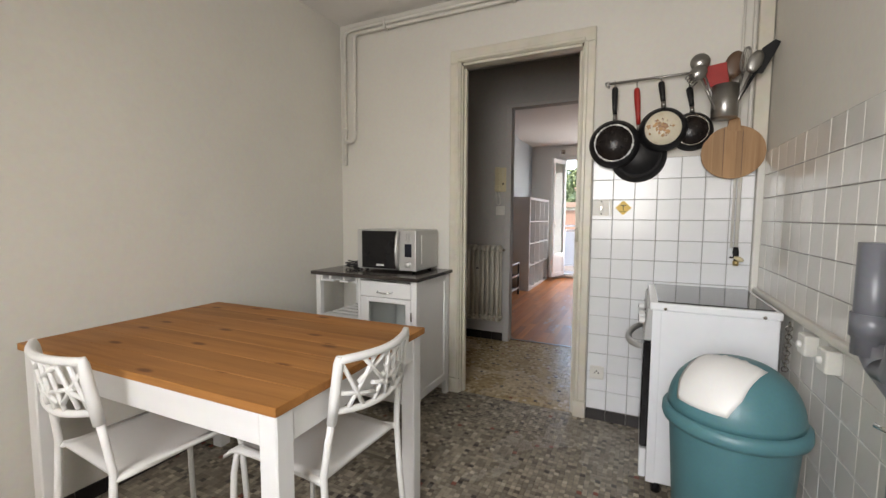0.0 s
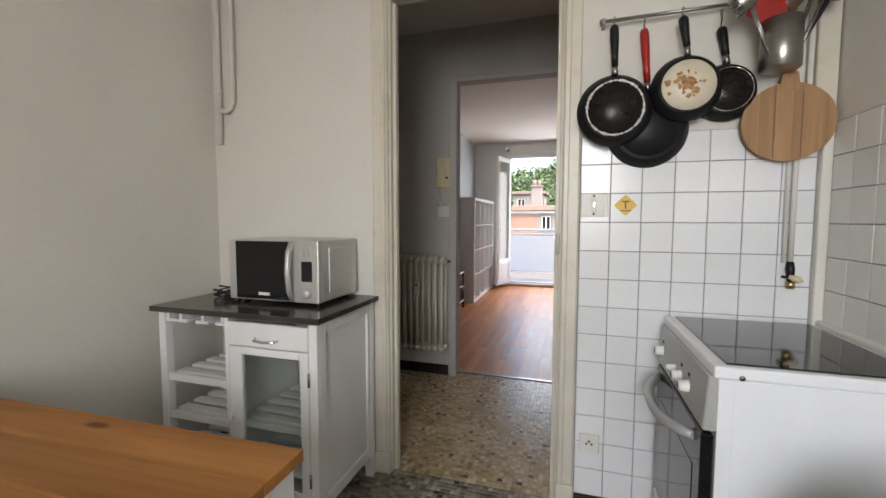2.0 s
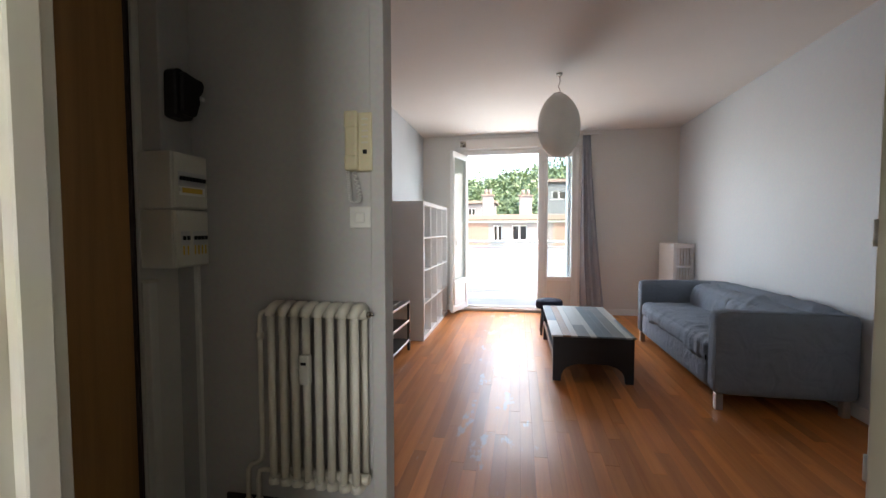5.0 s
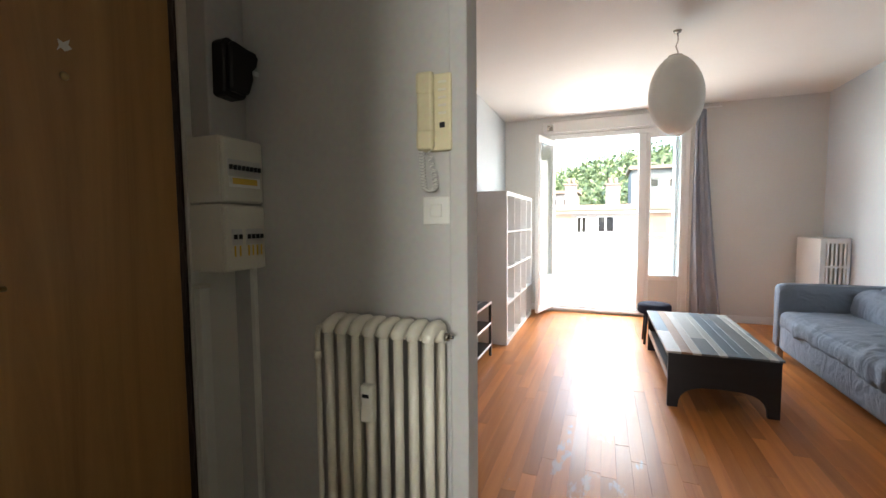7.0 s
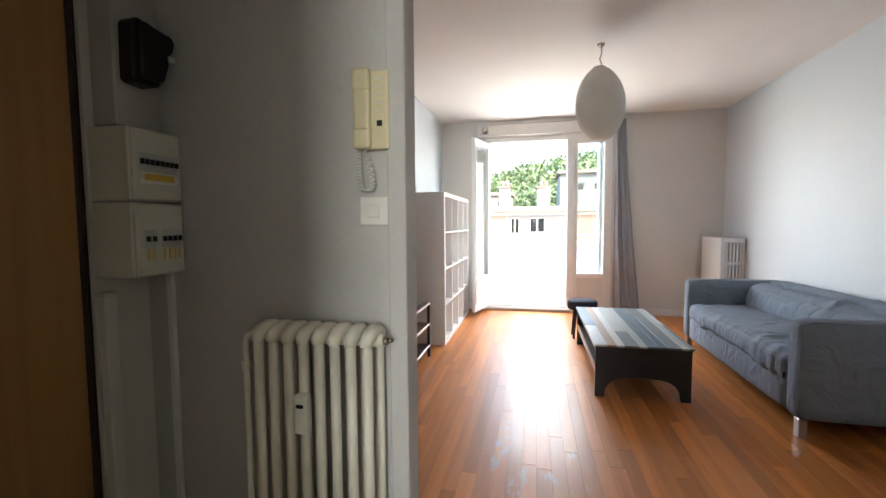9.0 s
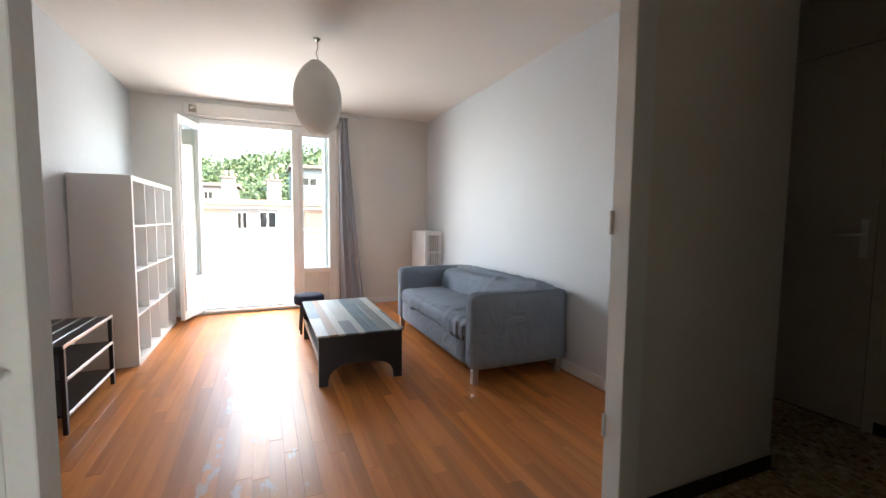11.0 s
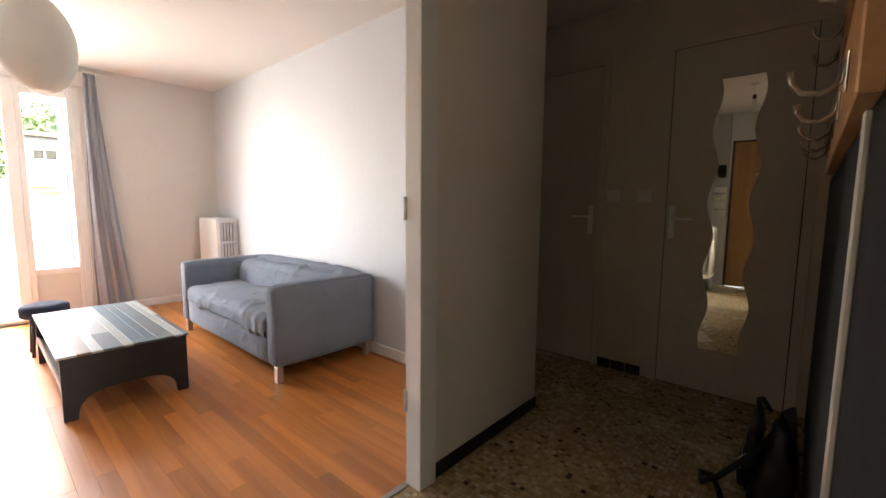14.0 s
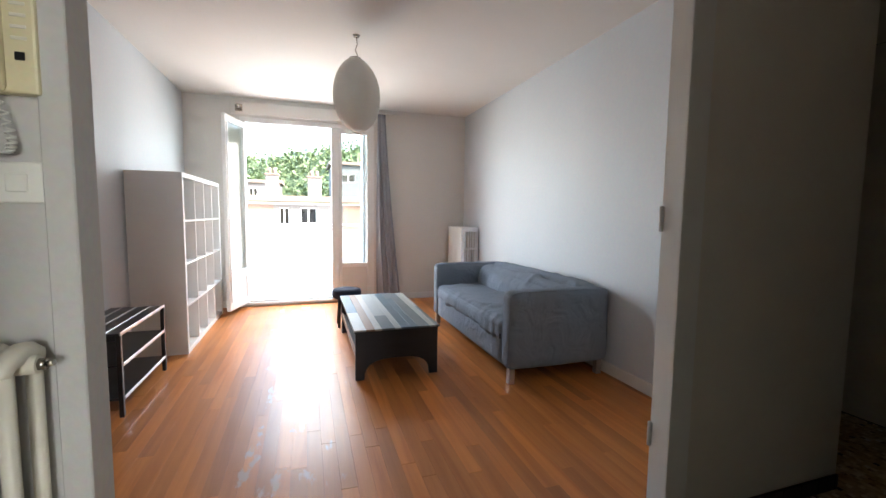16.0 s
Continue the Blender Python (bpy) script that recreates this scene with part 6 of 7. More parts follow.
def coffee_table():
    x0, x1, y0, y1, zt = -0.145, 0.48, 3.04, 4.33, 0.366
    t = thing("coffee_table", ((x0 + x1) / 2, (y0 + y1) / 2, 0), "black coffee table with reclaimed plank top", "table")
    top = part("tabletop", box((x0 + 0.01, y0 + 0.01, zt - 0.024), (x1 - 0.01, y1 - 0.01, zt - 0.012)), M_CTBODY, t)
    widths = (0.085, 0.062, 0.050, 0.095, 0.045, 0.070, 0.055, 0.088, 0.045, 0.030)
    x = x0
    for i, w in enumerate(widths):
        a, b = x + 0.0005, min(x + w, x1) - 0.0005
        split = y0 + (0.42, 0.9, 0.66, 0.3, 1.0, 0.55, 0.8, 0.35, 0.7, 0.5)[i] * (y1 - y0)
        for c, d in ((y0, (split if i % 3 == 0 else y1) - 0.0006), (split + 0.0006, y1)):
            if d - c > 0.05 and not (i % 3 and c > y0):
                part("plank", box((a, c, zt - 0.013), (b, d, zt + (0.0006 if i % 2 else 0.0)), 0.001), M_RECLAIM, top)
        x += w
    # arched end boards
    for ya, yb in ((y0 + 0.012, y0 + 0.040), (y1 - 0.040, y1 - 0.012)):
        cxm, hw = (x0 + x1) / 2, (x1 - x0) / 2 - 0.012
        arch = [(cxm + hw, 0.0), (cxm + hw, zt - 0.024), (cxm - hw, zt - 0.024), (cxm - hw, 0.0), (cxm - hw + 0.060, 0.0)]
        for k in range(13):
            a = math.pi - k * math.pi / 12
            arch.append((cxm + (hw - 0.060) * math.copysign(abs(math.cos(a)) ** 0.6, math.cos(a)), 0.145 * math.sin(a) ** 0.8 if math.sin(a) > 0 else 0.0))
        arch.append((cxm + hw - 0.060, 0.0))
        clean = [arch[0]]
        for q in arch[1:]:
            if (Vector(q) - Vector(clean[-1])).length > 1e-4:
                clean.append(q)
        part("end_board", plate(clean, "Y", ya, yb), M_CTBODY, t, "arched black end board")
    part("shelf", box((x0 + 0.02, y0 + 0.04, 0.165), (x1 - 0.02, y1 - 0.04, 0.185), 0.002), M_CTBODY, t)
    part("edge_rail", box((x0 + 0.014, y0 + 0.04, 0.158), (x0 + 0.026, y1 - 0.04, 0.200), 0.002), M_RECLAIM, t)
    part("side_rail", box((x0 + 0.014, y0 + 0.04, zt - 0.055), (x0 + 0.032, y1 - 0.04, zt - 0.024), 0.002), M_CTBODY, t)
    part("side_rail", box((x1 - 0.032, y0 + 0.04, 0.15), (x1 - 0.014, y1 - 0.04, zt - 0.024), 0.002), M_CTBODY, t)


def pouf():
    cx, cy = -0.055, 4.58
    t = thing("footstool", (cx, cy, 0), "small round navy upholstered stool by window", "stool")
    part("cushion", lathe([(0.0, 0.295), (0.130, 0.295), (0.146, 0.305), (0.150, 0.33), (0.148, 0.372), (0.138, 0.388), (0.10, 0.396), (0.0, 0.398)], 32, (cx, cy, 0)), M_NAVY, t)
    for k in range(4):
        a = radians(45 + 90 * k)
        part("leg", tube([(cx + 0.10 * math.cos(a), cy + 0.10 * math.sin(a), 0.30), (cx + 0.128 * math.cos(a), cy + 0.128 * math.sin(a), 0.0)], [0.016, 0.011], 10), M_CTBODY, t)


def tv_stand():
    x0, x1, y0, y1, zt = -1.786, -1.455, 2.90, 3.67, 0.49
    t = thing("tv_stand", ((x0 + x1) / 2, (y0 + y1) / 2, 0), "black metal three-tier television stand", "shelf unit")
    for px in (x0, x1 - 0.024):
        for py in (y0, y1 - 0.024):
            part("post", box((px, py, 0), (px + 0.024, py + 0.024, zt - 0.012), 0.002), M_TVMETAL, t)
    for z in (0.10, 0.295, zt - 0.012):
        s = part("tier", box((x0 + 0.004, y0 + 0.004, z), (x1 - 0.004, y1 - 0.004, z + 0.010), 0.001), M_TVSHELF, t)
        part("front_edge", box((x1 - 0.005, y0 + 0.026 if z < 0.4 else y0, z - 0.004), (x1 + 0.001, y1 - 0.026 if z < 0.4 else y1, z + 0.016), 0.001), M_ALUEDGE, s, "pale metal front edge")
        if z > 0.4:
            # pale strips put the reflections along the black slatted top into colour
            for k in range(3):
                xx = x0 + 0.07 + k * 0.085
                part("slat_line", box((xx, y0 + 0.006, z + 0.0095), (xx + 0.012, y1 - 0.006, z + 0.0125), 0.001), M_ALUEDGE, s)
    part("end_rail", box((x0 + 0.024, y0, zt - 0.045), (x1 - 0.024, y0 + 0.02, zt - 0.012), 0.002), M_TVMETAL, t)


def cube_shelf():
    x0, x1, y0, y1, h = -1.785, -1.392, 4.005, 5.485, 1.495
    t = thing("cube_shelf", ((x0 + x1) / 2, (y0 + y1) / 2, 0), "empty white four-by-four cube shelf unit", "shelf unit")
    th = 0.040
    for a, b in ((y0, y0 + th), (y1 - th, y1)):
        part("side", box((x0, a, 0), (x1, b, h), 0.001), M_WHITE, t)
    for a, b in ((0, th), (h - th, h)):
        part("panel", box((x0, y0 + th, a), (x1, y1 - th, b), 0.001), M_WHITE, t)
    iy0, iy1, iz0, iz1 = y0 + th, y1 - th, th, h - th
    for i in range(1, 4):
        y = iy0 + (iy1 - iy0) * i / 4
        part("upright", box((x0 + 0.002, y - 0.008, iz0), (x1 - 0.002, y + 0.008, iz1), 0.001), M_WHITE, t)
    for i in range(1, 4):
        z = iz0 + (iz1 - iz0) * i / 4
        for j in range(4):
            a, b = iy0 + (iy1 - iy0) * j / 4 + (0.008 if j else 0), iy0 + (iy1 - iy0) * (j + 1) / 4 - (0.008 if j < 3 else 0)
            part("shelf", box((x0 + 0.002, a, z - 0.008), (x1 - 0.002, b, z + 0.008), 0.001), M_WHITE, t)


def corner_heater():
    x0, x1, y0, y1, z0, z1 = 1.455, 1.69, 5.20, 5.73, 0.12, 1.01
    t = thing("radiator_cover", ((x0 + x1) / 2, (y0 + y1) / 2, 0), "white slatted heater casing in the corner", "heater")
    part("front", box((x0, y0 + 0.012, z0), (x0 + 0.016, y1, z1 - 0.014), 0.002), M_WHITE, t)
    part("top", box((x0 - 0.004, y0 - 0.004, z1 - 0.014), (x1, y1, z1), 0.003), M_WHITE, t)
    part("back", box((x1 - 0.012, y0 + 0.012, z0), (x1, y1, z1 - 0.014)), M_STUB, t)
    e = part("end_grille", boxes([((x0, y0, z0), (x0 + 0.045, y0 + 0.012, z1 - 0.014)), ((x1 - 0.025, y0, z0), (x1, y0 + 0.012, z1 - 0.014)), ((x0 + 0.045, y0, z1 - 0.05), (x1 - 0.025, y0 + 0.012, z1 - 0.014)),
                                  ((x0 + 0.045, y0, 0.72), (x1 - 0.025, y0 + 0.012, 0.745)), ((x0 + 0.045, y0, z0), (x1 - 0.025, y0 + 0.012, z0 + 0.05))], 0.001), M_WHITE, t)
    for k in range(5):
        xx = x0 + 0.052 + k * 0.0335
        part("slat", box((xx, y0 + 0.002, z0 + 0.05), (xx + 0.019, y0 + 0.010, z1 - 0.05), 0.001), M_WHITE, e)
    for lx, ly in ((x0 + 0.02, y0 + 0.03), (x0 + 0.02, y1 - 0.03), (x1 - 0.03, y0 + 0.03), (x1 - 0.03, y1 - 0.03)):
        part("foot", box((lx, ly - 0.012, 0), (lx + 0.024, ly + 0.012, z0 + 0.004), 0.002), M_WHITE, t)


def paper_lantern():
    cx, cy, z0, z1, r = -0.062, 3.54, 1.828, 2.372, 0.172
    t = thing("pendant_lamp", (cx, cy, z0), "white egg-shaped paper pendant lamp, unlit", "lamp")
    bm = bmesh.new()
    seg, rows = 40, 46
    rings = []
    for j in range(rows + 1):
        v = j / rows
        rr = r * (1 - abs(2 * (0.02 + 0.96 * v) - 1) ** 2.15) ** 0.55 * (1 + 0.018 * math.cos(j * math.pi)) * (1.03 - 0.10 * (v - 0.45))
        ring = []
        for i in range(seg):
            a = i * math.tau / seg
            k = rr * (1 + 0.020 * math.sin(2 * a + 3 * v) + 0.012 * math.sin(5 * a - 6 * v))
            ring.append(bm.verts.new((cx + k * math.cos(a) + 0.020 * (0.5 - v), cy + k * math.sin(a), z0 + (z1 - z0) * v)))
        rings.append(ring)
    for a, c in zip(rings, rings[1:]):
        for i in range(seg):
            bm.faces.new((a[i], a[(i + 1) % seg], c[(i + 1) % seg], c[i])).smooth = True
    bm.faces.new(rings[0][::-1])
    part("shade", bm, M_PAPER, t)
    part("top_ring", tube(arc((cx - 0.01, cy, z1 + 0.002), 0.045, 0, 345, 23, (1, 0, 0), (0, 1, 0)), 0.003, 6, closed=True), M_NICKEL, t)
    part("cord", tube([(cx, cy, z1 - 0.05), (cx + 0.006, cy, z1 + 0.03), (cx - 0.008, cy, z1 + 0.07), (cx + 0.006, cy, z1 + 0.11), (cx, cy, CEIL)], 0.0045, 6), M_NICKEL, t)
    part("ceiling_hook", lathe([(0, CEIL), (0.028, CEIL), (0.022, CEIL - 0.014), (0, CEIL - 0.018)], 16, (cx, cy, 0)), M_NICKEL, t)


def curtain():
    t = thing("curtain", (0.6, 5.69, 0.03), "long grey curtain gathered beside the window", "curtain")
    bm = bmesh.new()
    nx, nz = 64, 40
    g = []
    for j in range(nz + 1):
        v = j / nz
        z = 0.03 + 2.44 * v
        left = 0.432 + 0.018 * v - 0.012 * math.sin(v * math.pi)
        right = 0.548 + 0.215 * (1 - v) ** 1.3
        row = []
        for i in range(nx + 1):
            u = i / nx
            amp = 0.017 * (1.15 - 0.55 * v)
            row.append(bm.verts.new((left + (right - left) * u + 0.006 * math.sin(u * 31 + v * 2), 5.695 + amp * math.sin(u * math.tau * 3.0 + 0.8 * math.sin(v * 2.2)) + 0.006 * math.sin(u * 40 + v * 7), z)))
        g.append(row)
    for j in range(nz):
        for i in range(nx):
            bm.faces.new((g[j][i], g[j][i + 1], g[j + 1][i + 1], g[j + 1][i])).smooth = True
    r = bmesh.ops.extrude_face_region(bm, geom=bm.faces[:])
    for e in r["geom"]:
        if isinstance(e, bmesh.types.BMVert):
            e.co.y += 0.002
    bmesh.ops.recalc_face_normals(bm, faces=bm.faces)
    part("cloth", bm, M_CURTAIN, t)
    part("rod", tube([(0.46, 5.695, 2.485), (0.70, 5.695, 2.485)], 0.008, 8), M_WHITE, t)
    part("rod_bracket", box((0.56, 5.695, 2.478), (0.575, 5.78, 2.492), 0.002), M_WHITE, t)


column_radiator()
entry_phone()
breaker_panels()
coat_rack()
hall_bulb()
sofa()
coffee_table()
pouf()
tv_stand()
cube_shelf()
corner_heater()
paper_lantern()
curtain()


# ---- outside ----
ground = structure("ground", boxes([((-900, 6.0, -11.2), (900, 1500, -11.0))]), M_GROUND, "grass and gardens far below", "ground")

balc = thing("balcony", (-0.4, 6.4, -0.15), "concrete balcony with white panel railing", "balcony", kind="structure")
part("slab", box((-2.6, 5.985, -0.17), (2.6, 7.05, -0.02), 0.005), M_CONCRETE, balc)
part("handrail", tube([(-2.6, 7.0, 0.985), (2.6, 7.0, 0.985)], 0.021, 12), M_OPAL, balc)
part("mid_rail", tube([(-2.6, 7.0, 0.895), (2.6, 7.0, 0.895)], 0.012, 10), M_OPAL, balc)
for k in range(5):
    part("post", box((-2.55 + k * 1.18, 6.985, -0.02), (-2.51 + k * 1.18, 7.015, 0.98), 0.003), M_OPAL, balc)
    if k < 4:
        part("panel", box((-2.505 + k * 1.18, 6.992, 0.13), (-1.376 + k * 1.18, 7.004, 0.865), 0.002), M_OPAL, balc, "white opaque railing panel")
part("bottom_rail", tube([(-2.6, 7.0, 0.11), (2.6, 7.0, 0.11)], 0.012, 10), M_OPAL, balc)


def house(name, x0, x1, y, depth, zb, zt, wins, wall_mat, label, chimneys=(), roof_over=0.4):
    """A far block: walls built round its openings, glazed windows, flat roof edge, chimneys."""
    t = thing(name, ((x0 + x1) / 2, y, zb), label, "building")
    cols = sorted(wins)
    rows = []
    x = x0
    for wx, wz, ww, wh in cols:
        rows.append(((x, y, zb), (wx, y + 0.3, zt)))
        rows.append(((wx, y, zb), (wx + ww, y + 0.3, wz)))
        rows.append(((wx, y, wz + wh), (wx + ww, y + 0.3, zt)))
        x = wx + ww
    rows.append(((x, y, zb), (x1, y + 0.3, zt)))
    for a, b in rows:
        part("wall", box(a, b), wall_mat, t)
    part("inside", box((x0 + 0.3, y + 1.4, zb), (x1 - 0.3, y + depth, zt - 0.05)), M_BLACKW, t)
    for a, b in ((x0, x0 + 0.3), (x1 - 0.3, x1)):
        part("side_wall", box((a, y + 0.3, zb), (b, y + depth, zt)), wall_mat, t)
    part("roof", box((x0 - roof_over, y - roof_over, zt), (x1 + roof_over, y + depth + roof_over, zt + 0.45), 0.03), M_ROOF, t)
    for wx, wz, ww, wh in cols:
        w = part("window", boxes([((wx, y + 0.12, wz), (wx + 0.07, y + 0.2, wz + wh)), ((wx + ww - 0.07, y + 0.12, wz), (wx + ww, y + 0.2, wz + wh)), ((wx + ww / 2 - 0.05, y + 0.12, wz), (wx + ww / 2 + 0.05, y + 0.2, wz + wh)),
                                  ((wx, y + 0.12, wz + wh - 0.08), (wx + ww, y + 0.2, wz + wh))]), M_WHITE, t)
        part("pane", box((wx + 0.07, y + 0.15, wz), (wx + ww - 0.07, y + 0.16, wz + wh - 0.08)), M_DARKGLASS, w)
        part("sill", box((wx - 0.1, y - 0.08, wz - 0.08), (wx + ww + 0.1, y + 0.1, wz), 0.01), M_OPAL, w)
        if ww < 1.0:
            b = part("balcony_box", box((wx - 0.2, y - 0.55, wz - 0.35), (wx + ww + 0.2, y - 0.45, wz + 0.25), 0.01), M_FACADE2, t)
    for cx, cz, cw in chimneys:
        c = part("chimney", box((cx, y + 2.0, zt), (cx + cw, y + 3.0, zt + cz), 0.03), wall_mat, t)
        part("chimney_cap", box((cx - 0.1, y + 1.9, zt + cz), (cx + cw + 0.1, y + 3.1, zt + cz + 0.12), 0.02), M_ROOF, c)
        for k in range(2):
            part("pot", lathe([(0.16, 0), (0.14, 0.5), (0.10, 0.5), (0.11, 0)], 12, (cx + cw * (0.3 + 0.4 * k), y + 2.5, zt + cz + 0.12)), M_ROOF, c)
    return t


FY = 35.0
wins = []
for k in range(-2, 4):
    bx = -0.95 + k * 8.3
    wins.append((bx, 0.36, 1.25, 1.2))
    wins.append((bx - 1.55, 0.1, 0.75, 1.45))
block = house("apartment_block", -28, 30, FY, 9, -11, 2.0, wins, M_FACADE, "pale rendered apartment block across the street", ((-3.6, 2.2, 0.95), (-0.35, 2.1, 1.1), (6.5, 2.0, 1.0)))
for k in range(-2, 4):
    part("render_panel", box((-5.9 + k * 8.3, FY - 0.03, -0.9), (-2.9 + k * 8.3, FY - 0.004, 1.75)), M_TERRA, block, "terracotta painted panel")
part("eaves_band", box((-28, FY - 0.06, 1.78), (30, FY - 0.004, 1.995)), M_OPAL, block, "white band under the eaves")
# lower storeys' string course
block2_w = [(4.3 + k * 3.2, 5.6, 2.0, 1.1) for k in range(4)]
house("hillside_house", 3.0, 17.0, 62, 8, -11, 8.0, block2_w, M_FACADE2, "grey house on the wooded hillside", ())
house("hillside_house", -9.5, -4.4, 70, 7, -11, 5.6, [(-8.8, 3.6, 1.2, 1.2), (-6.6, 3.6, 1.2, 1.2)], M_FACADE, "white house among the hillside trees", ())


def woodland():
    """A wooded slope behind the houses: crowns of many small leaf clumps, one object."""
    rng = np.random.default_rng(5)
    vs, fs = [], []

    def crown(cx, cy, cz, rx, rz, n):
        u = rng.normal(size=(n, 3))
        u /= np.linalg.norm(u, axis=1)[:, None]
        u[:, 2] = np.abs(u[:, 2]) * 1.0 - 0.25
        rad = rng.uniform(0.72, 1.08, n) * (1 + 0.25 * np.sin(u[:, 0] * 5 + cx) * np.cos(u[:, 1] * 4 + cy))
        c = np.stack([cx + u[:, 0] * rx * rad, cy + u[:, 1] * rx * rad, cz + u[:, 2] * rz * rad], 1)
        a = rng.normal(size=(n, 3))
        a /= np.linalg.norm(a, axis=1)[:, None]
        b = np.cross(a, rng.normal(size=(n, 3)))
        b /= np.linalg.norm(b, axis=1)[:, None]
        s = rng.uniform(0.25, 0.62, n)[:, None] * (0.5 + rx / 8)
        quad = np.stack([c - a * s, c - b * s * 0.7, c + a * s, c + b * s * 0.7], 1)
        base = sum(len(v) for v in vs)
        vs.append(quad.reshape(-1, 3))
        fs.append(np.arange(n * 4).reshape(-1, 4) + base)

    def slope(x, y):
        # the ridge falls from the left of the view towards the right, then climbs again
        ridge = 17.5 + 0.11 * x + 2.4 * math.sin(x * 0.06 + 0.6)
        return -9 + (ridge + 9) * min(1.0, max(0.0, (y - 48) / 75)) ** 0.85
    for k in range(760):
        y = 50 + 82 * rng.random() ** 0.9
        x = rng.uniform(-0.85, 0.85) * y
        r = rng.uniform(2.2, 4.6)
        crown(x, y, slope(x, y) - 2.0, r, r * rng.uniform(0.85, 1.35), 120)
    for k in range(26):
        x = rng.uniform(-26, 26)
        crown(x, 48 + rng.uniform(-2, 3), rng.uniform(-0.5, 1.6), rng.uniform(1.8, 3.0), rng.uniform(1.8, 2.6), 120)
    for k in range(40):
        crown(rng.uniform(-22, 22), rng.uniform(12, 30), rng.uniform(-10.5, -8.5), rng.uniform(1.2, 2.6), rng.uniform(1.2, 2.2), 90)
    me = bpy.data.meshes.new("woodland")
    me.from_pydata(np.concatenate(vs).tolist(), [], np.concatenate(fs).tolist())
    me.materials.append(M_LEAF)
    tagged(new("woodland", me), "dense green trees on the hillside", "trees", kind="stuff")


woodland()
hill = bmesh.new()
gv = []
for j in range(13):
    y = 46 + j * 8
    row = []
    for i in range(29):
        x = (i - 14) / 14 * y * 1.1
        ridge = 17.5 + 0.11 * x + 2.4 * math.sin(x * 0.06 + 0.6)
        row.append(hill.verts.new((x, y, -11 + (ridge + 9) * min(1.0, max(0.0, (y - 48) / 75)) ** 0.85)))
    gv.append(row)
for a, c in zip(gv, gv[1:]):
    for i in range(28):
        hill.faces.new((a[i], a[i + 1], c[i + 1], c[i])).smooth = True
structure("hillside", hill, M_GROUND, "grassy wooded hillside behind the houses", "hill")


# ---- floor and wall pieces ----
def mosaic(name, rects, pitch, mat, parent, label, seed, near, near_mat):
    """Thousands of small square stones, joined in one mesh, each a little uneven."""
    rng = np.random.default_rng(seed)
    xs, ys = [], []
    for x0, y0, x1, y1 in rects:
        gx, gy = np.meshgrid(np.arange(x0 + pitch / 2, x1, pitch), np.arange(y0 + pitch / 2, y1, pitch))
        xs.append(gx.ravel())
        ys.append(gy.ravel())
    cx, cy = np.concatenate(xs), np.concatenate(ys)
    nx0, ny0, nx1, ny1 = near
    inside = (cx > nx0) & (cx < nx1) & (cy > ny0) & (cy < ny1)
    stone = mesh_of("stone", box((-pitch / 2 + 0.0009, -pitch / 2 + 0.0009, -0.008), (pitch / 2 - 0.0009, pitch / 2 - 0.0009, 0.0), 0.0006), near_mat)
    for sx, sy in zip(cx[inside], cy[inside]):
        st = new("stone", stone)
        st.matrix_basis = pose(sx, sy, rng.uniform(-0.0012, 0.0), 0, 0, rng.uniform(-1.5, 1.5))
        st.parent = parent
    cx, cy = cx[~inside], cy[~inside]
    n = len(cx)
    h = pitch / 2 - 0.0009
    sq = np.array([(-1, -1), (1, -1), (1, 1), (-1, 1)], float)
    jit = rng.uniform(-0.0009, 0.0009, (n, 4, 2))
    top = np.zeros((n, 4, 3))
    top[:, :, 0] = cx[:, None] + sq[None, :, 0] * h + jit[:, :, 0]
    top[:, :, 1] = cy[:, None] + sq[None, :, 1] * h + jit[:, :, 1]
    top[:, :, 2] = rng.uniform(-0.0012, 0.0, (n, 1))
    low = top.copy()
    low[:, :, 2] = -0.008
    verts = np.concatenate([top, low], axis=1).reshape(-1, 3)
    base = np.array([(0, 1, 2, 3), (0, 4, 5, 1), (1, 5, 6, 2), (2, 6, 7, 3), (3, 7, 4, 0)])
    faces = (np.arange(n)[:, None, None] * 8 + base[None]).reshape(-1, 4)
    me = bpy.data.meshes.new(name)
    me.from_pydata(verts.tolist(), [], faces.tolist())
    me.materials.append(mat)
    ob = new(name, me)
    ob.parent = parent
    return tagged(ob, label, kind="stuff")


mosaic("mosaic_stones", [(KX0, -2.8, KX1, 0.03)], 0.0222, M_MOSAIC_K, floor, "small square grey mosaic stones", 1, (-0.70, -0.33, -0.25, 0.02), M_MOSAIC_K1)
mosaic("mosaic_stones", [(-1.84, 0.03, HX1, 1.318), (1.755, 1.318, HX1, CY1)], 0.0222, M_MOSAIC_H, floor_hall, "small square beige mosaic stones", 2, (-0.70, 0.97, -0.25, 1.31), M_MOSAIC_H1)


def tile_mesh(name, sx, sy, sz, mat, bev):
    return mesh_of(name, box((-sx / 2, -sy / 2, -sz / 2), (sx / 2, sy / 2, sz / 2), bev), mat)


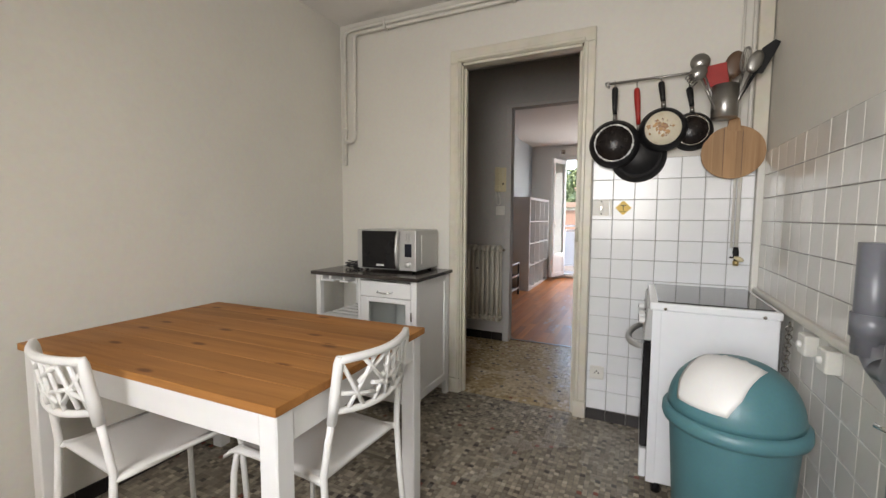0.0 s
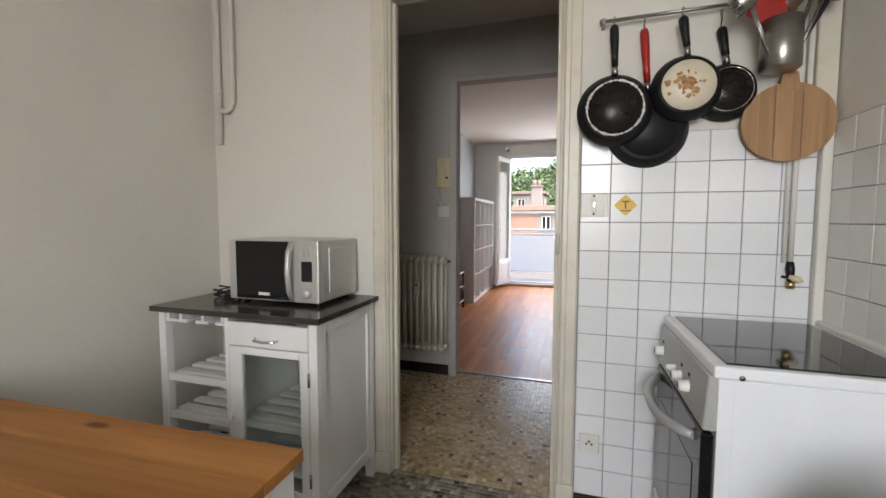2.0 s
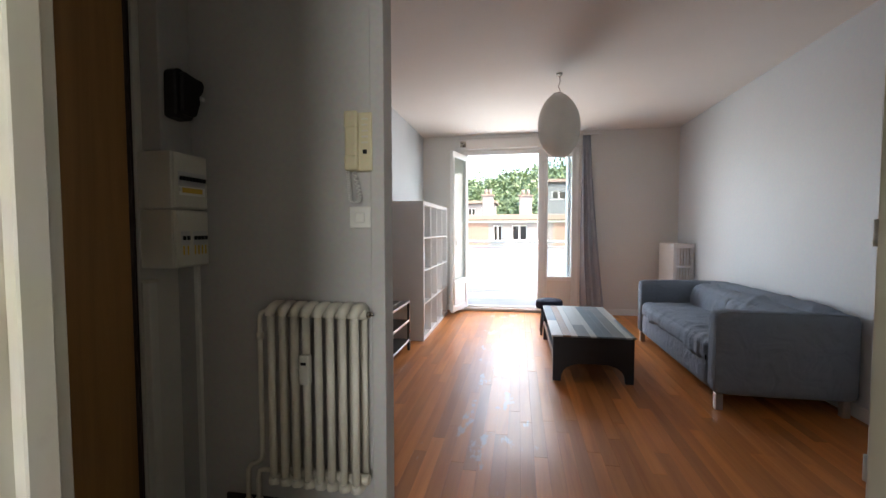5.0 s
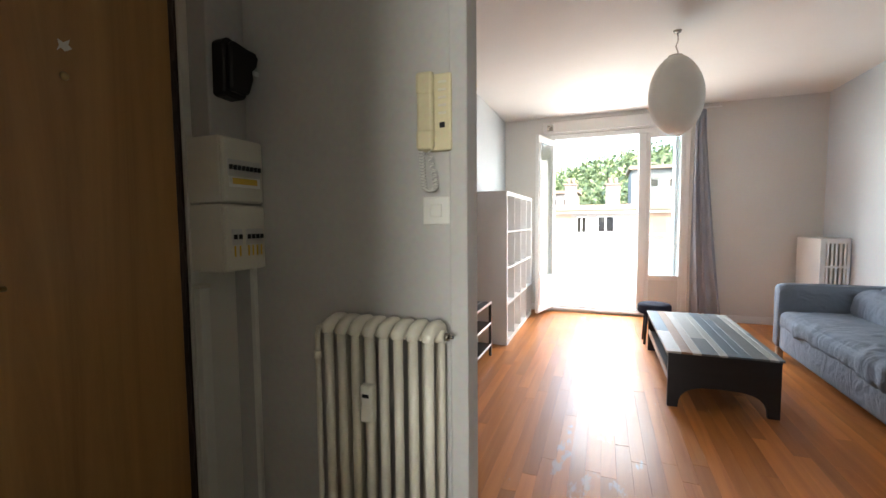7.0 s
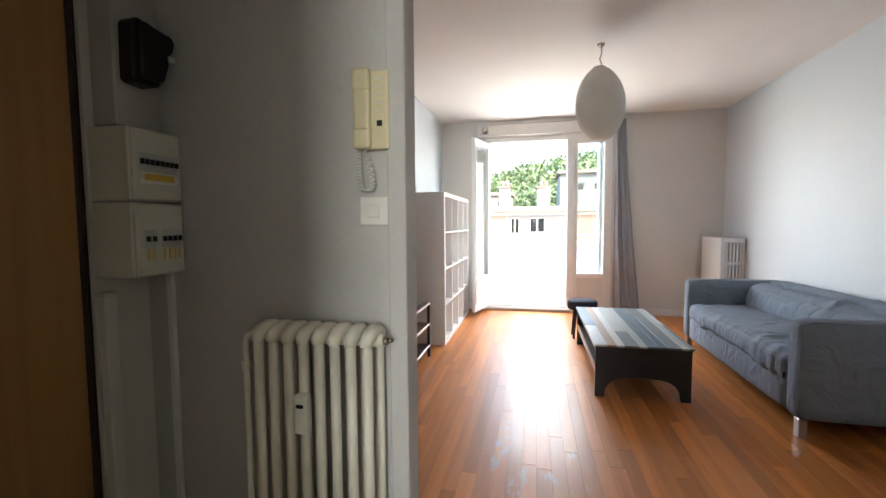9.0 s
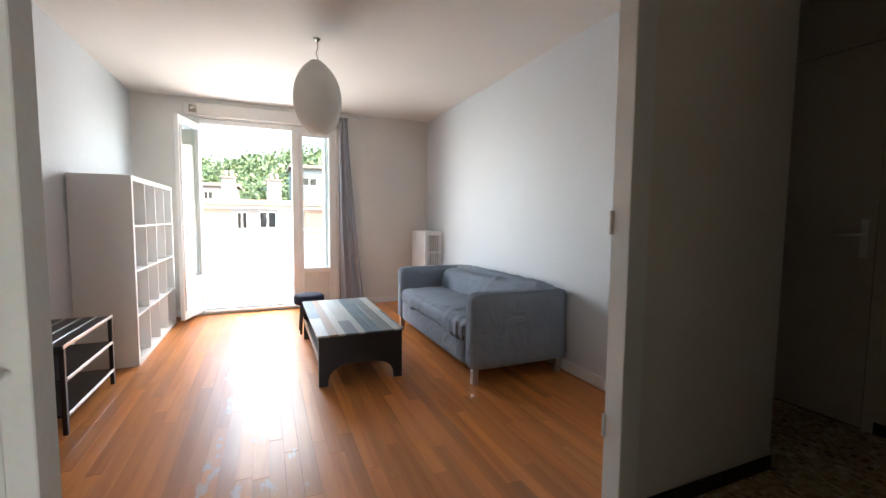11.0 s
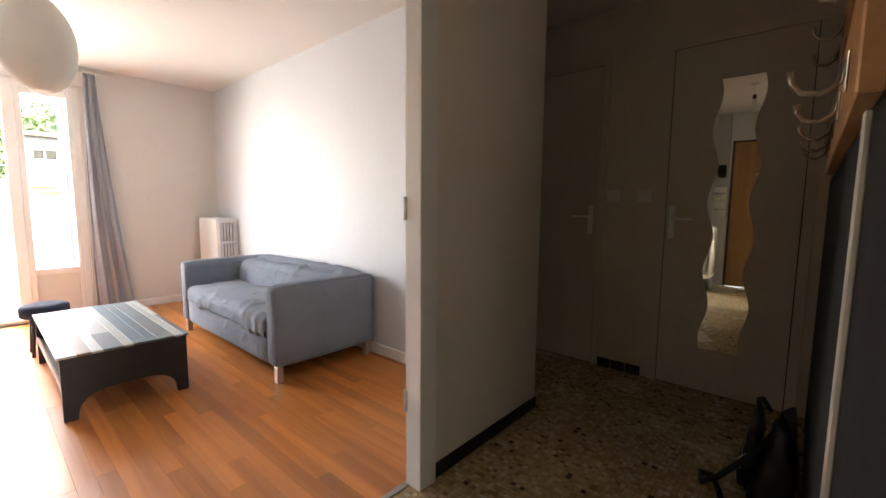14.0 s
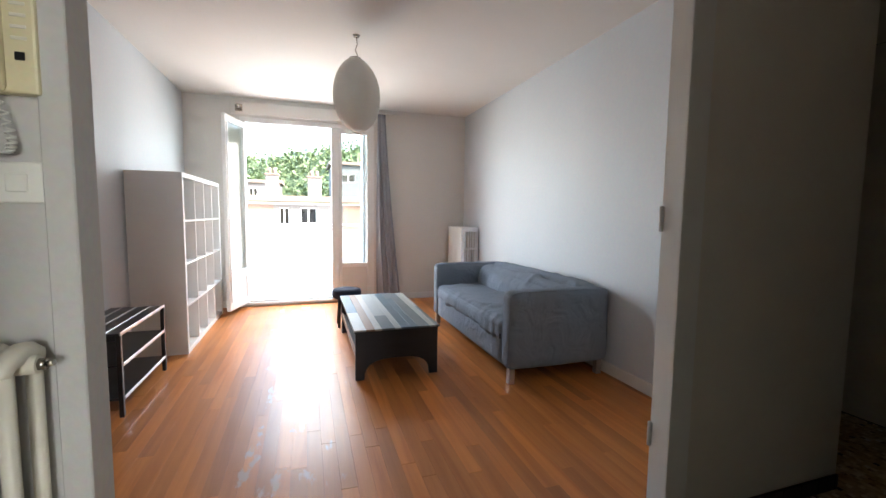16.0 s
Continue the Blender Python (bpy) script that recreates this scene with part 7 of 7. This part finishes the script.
# white tiles on the door wall: courses of 0.11, joints at 0.1087
backing = structure("tile_joint_bed", boxes([((-0.073, -0.0035, 0.062), (0.682, 0.0, 1.497))]), M_TILEGROUT, "white glazed wall tiles beside the doorway", "tiles")
TP = 0.1087
full = tile_mesh("tile", TP - 0.0025, 0.008, 0.1075, M_TILE, 0.0018)
edge = tile_mesh("tile", 0.0965, 0.008, 0.1075, M_TILE, 0.0018)
rnd = random.Random(4)
for r in range(13):
    z = 0.0665 + 0.055 + r * 0.11
    for c in range(7):
        x = -0.0696 + TP * (c + 0.5)
        last = c == 6
        ob = new("tile", edge if last else full)
        ob.matrix_basis = pose(-0.0696 + TP * 6 + 0.0495 if last else x, -0.0065 + rnd.uniform(-0.0006, 0.0006), z, rnd.uniform(-0.25, 0.25), 0, rnd.uniform(-0.25, 0.25))
        ob.parent = backing
# right wall
bed2 = structure("tile_joint_bed", boxes([((KX1 - 0.0035, -2.42, 0.0), (KX1, 0.0, 1.497))]), M_TILEGROUT, "aged white glazed wall tiles", "tiles")
side_tile = tile_mesh("tile", 0.008, TP - 0.0025, 0.1075, M_TILER, 0.0018)
for r in range(13):
    for c in range(22):
        ob = new("tile", side_tile)
        ob.matrix_basis = pose(KX1 - 0.0065 + rnd.uniform(-0.0008, 0.0008), -0.036 - TP * (c + 0.5), 1.4945 - 0.055 - r * 0.11, 0, rnd.uniform(-0.25, 0.25), rnd.uniform(-0.25, 0.25))
        ob.parent = bed2
# parquet boards running towards the window
PW = 0.0705
lens = (0.92, 1.16, 1.34)
boards = {L: tile_mesh("plank", PW - 0.0004, L - 0.0015, 0.018, M_FLOORWOOD, 0.0003) for L in lens}
x = LX0 + PW / 2
k = 0
while x < LX1:
    yy = LY0 + 0.012 - rnd.uniform(0, 0.75)
    while yy < LY1:
        L = lens[rnd.randrange(3)]
        a, b = max(yy, LY0 + 0.012), min(yy + L, LY1)
        if b - a > 0.06:
            me = boards[L] if b - a > L - 0.001 else tile_mesh("plank", PW - 0.0004, b - a - 0.0015, 0.018, M_FLOORWOOD, 0.0003)
            ob = new("plank", me)
            ob.matrix_basis = pose(x, (a + b) / 2, -0.009 + rnd.uniform(-0.0004, 0.0), 0, rnd.uniform(-0.05, 0.05), 0)
            ob.parent = floor_living
        yy += L
    x += PW
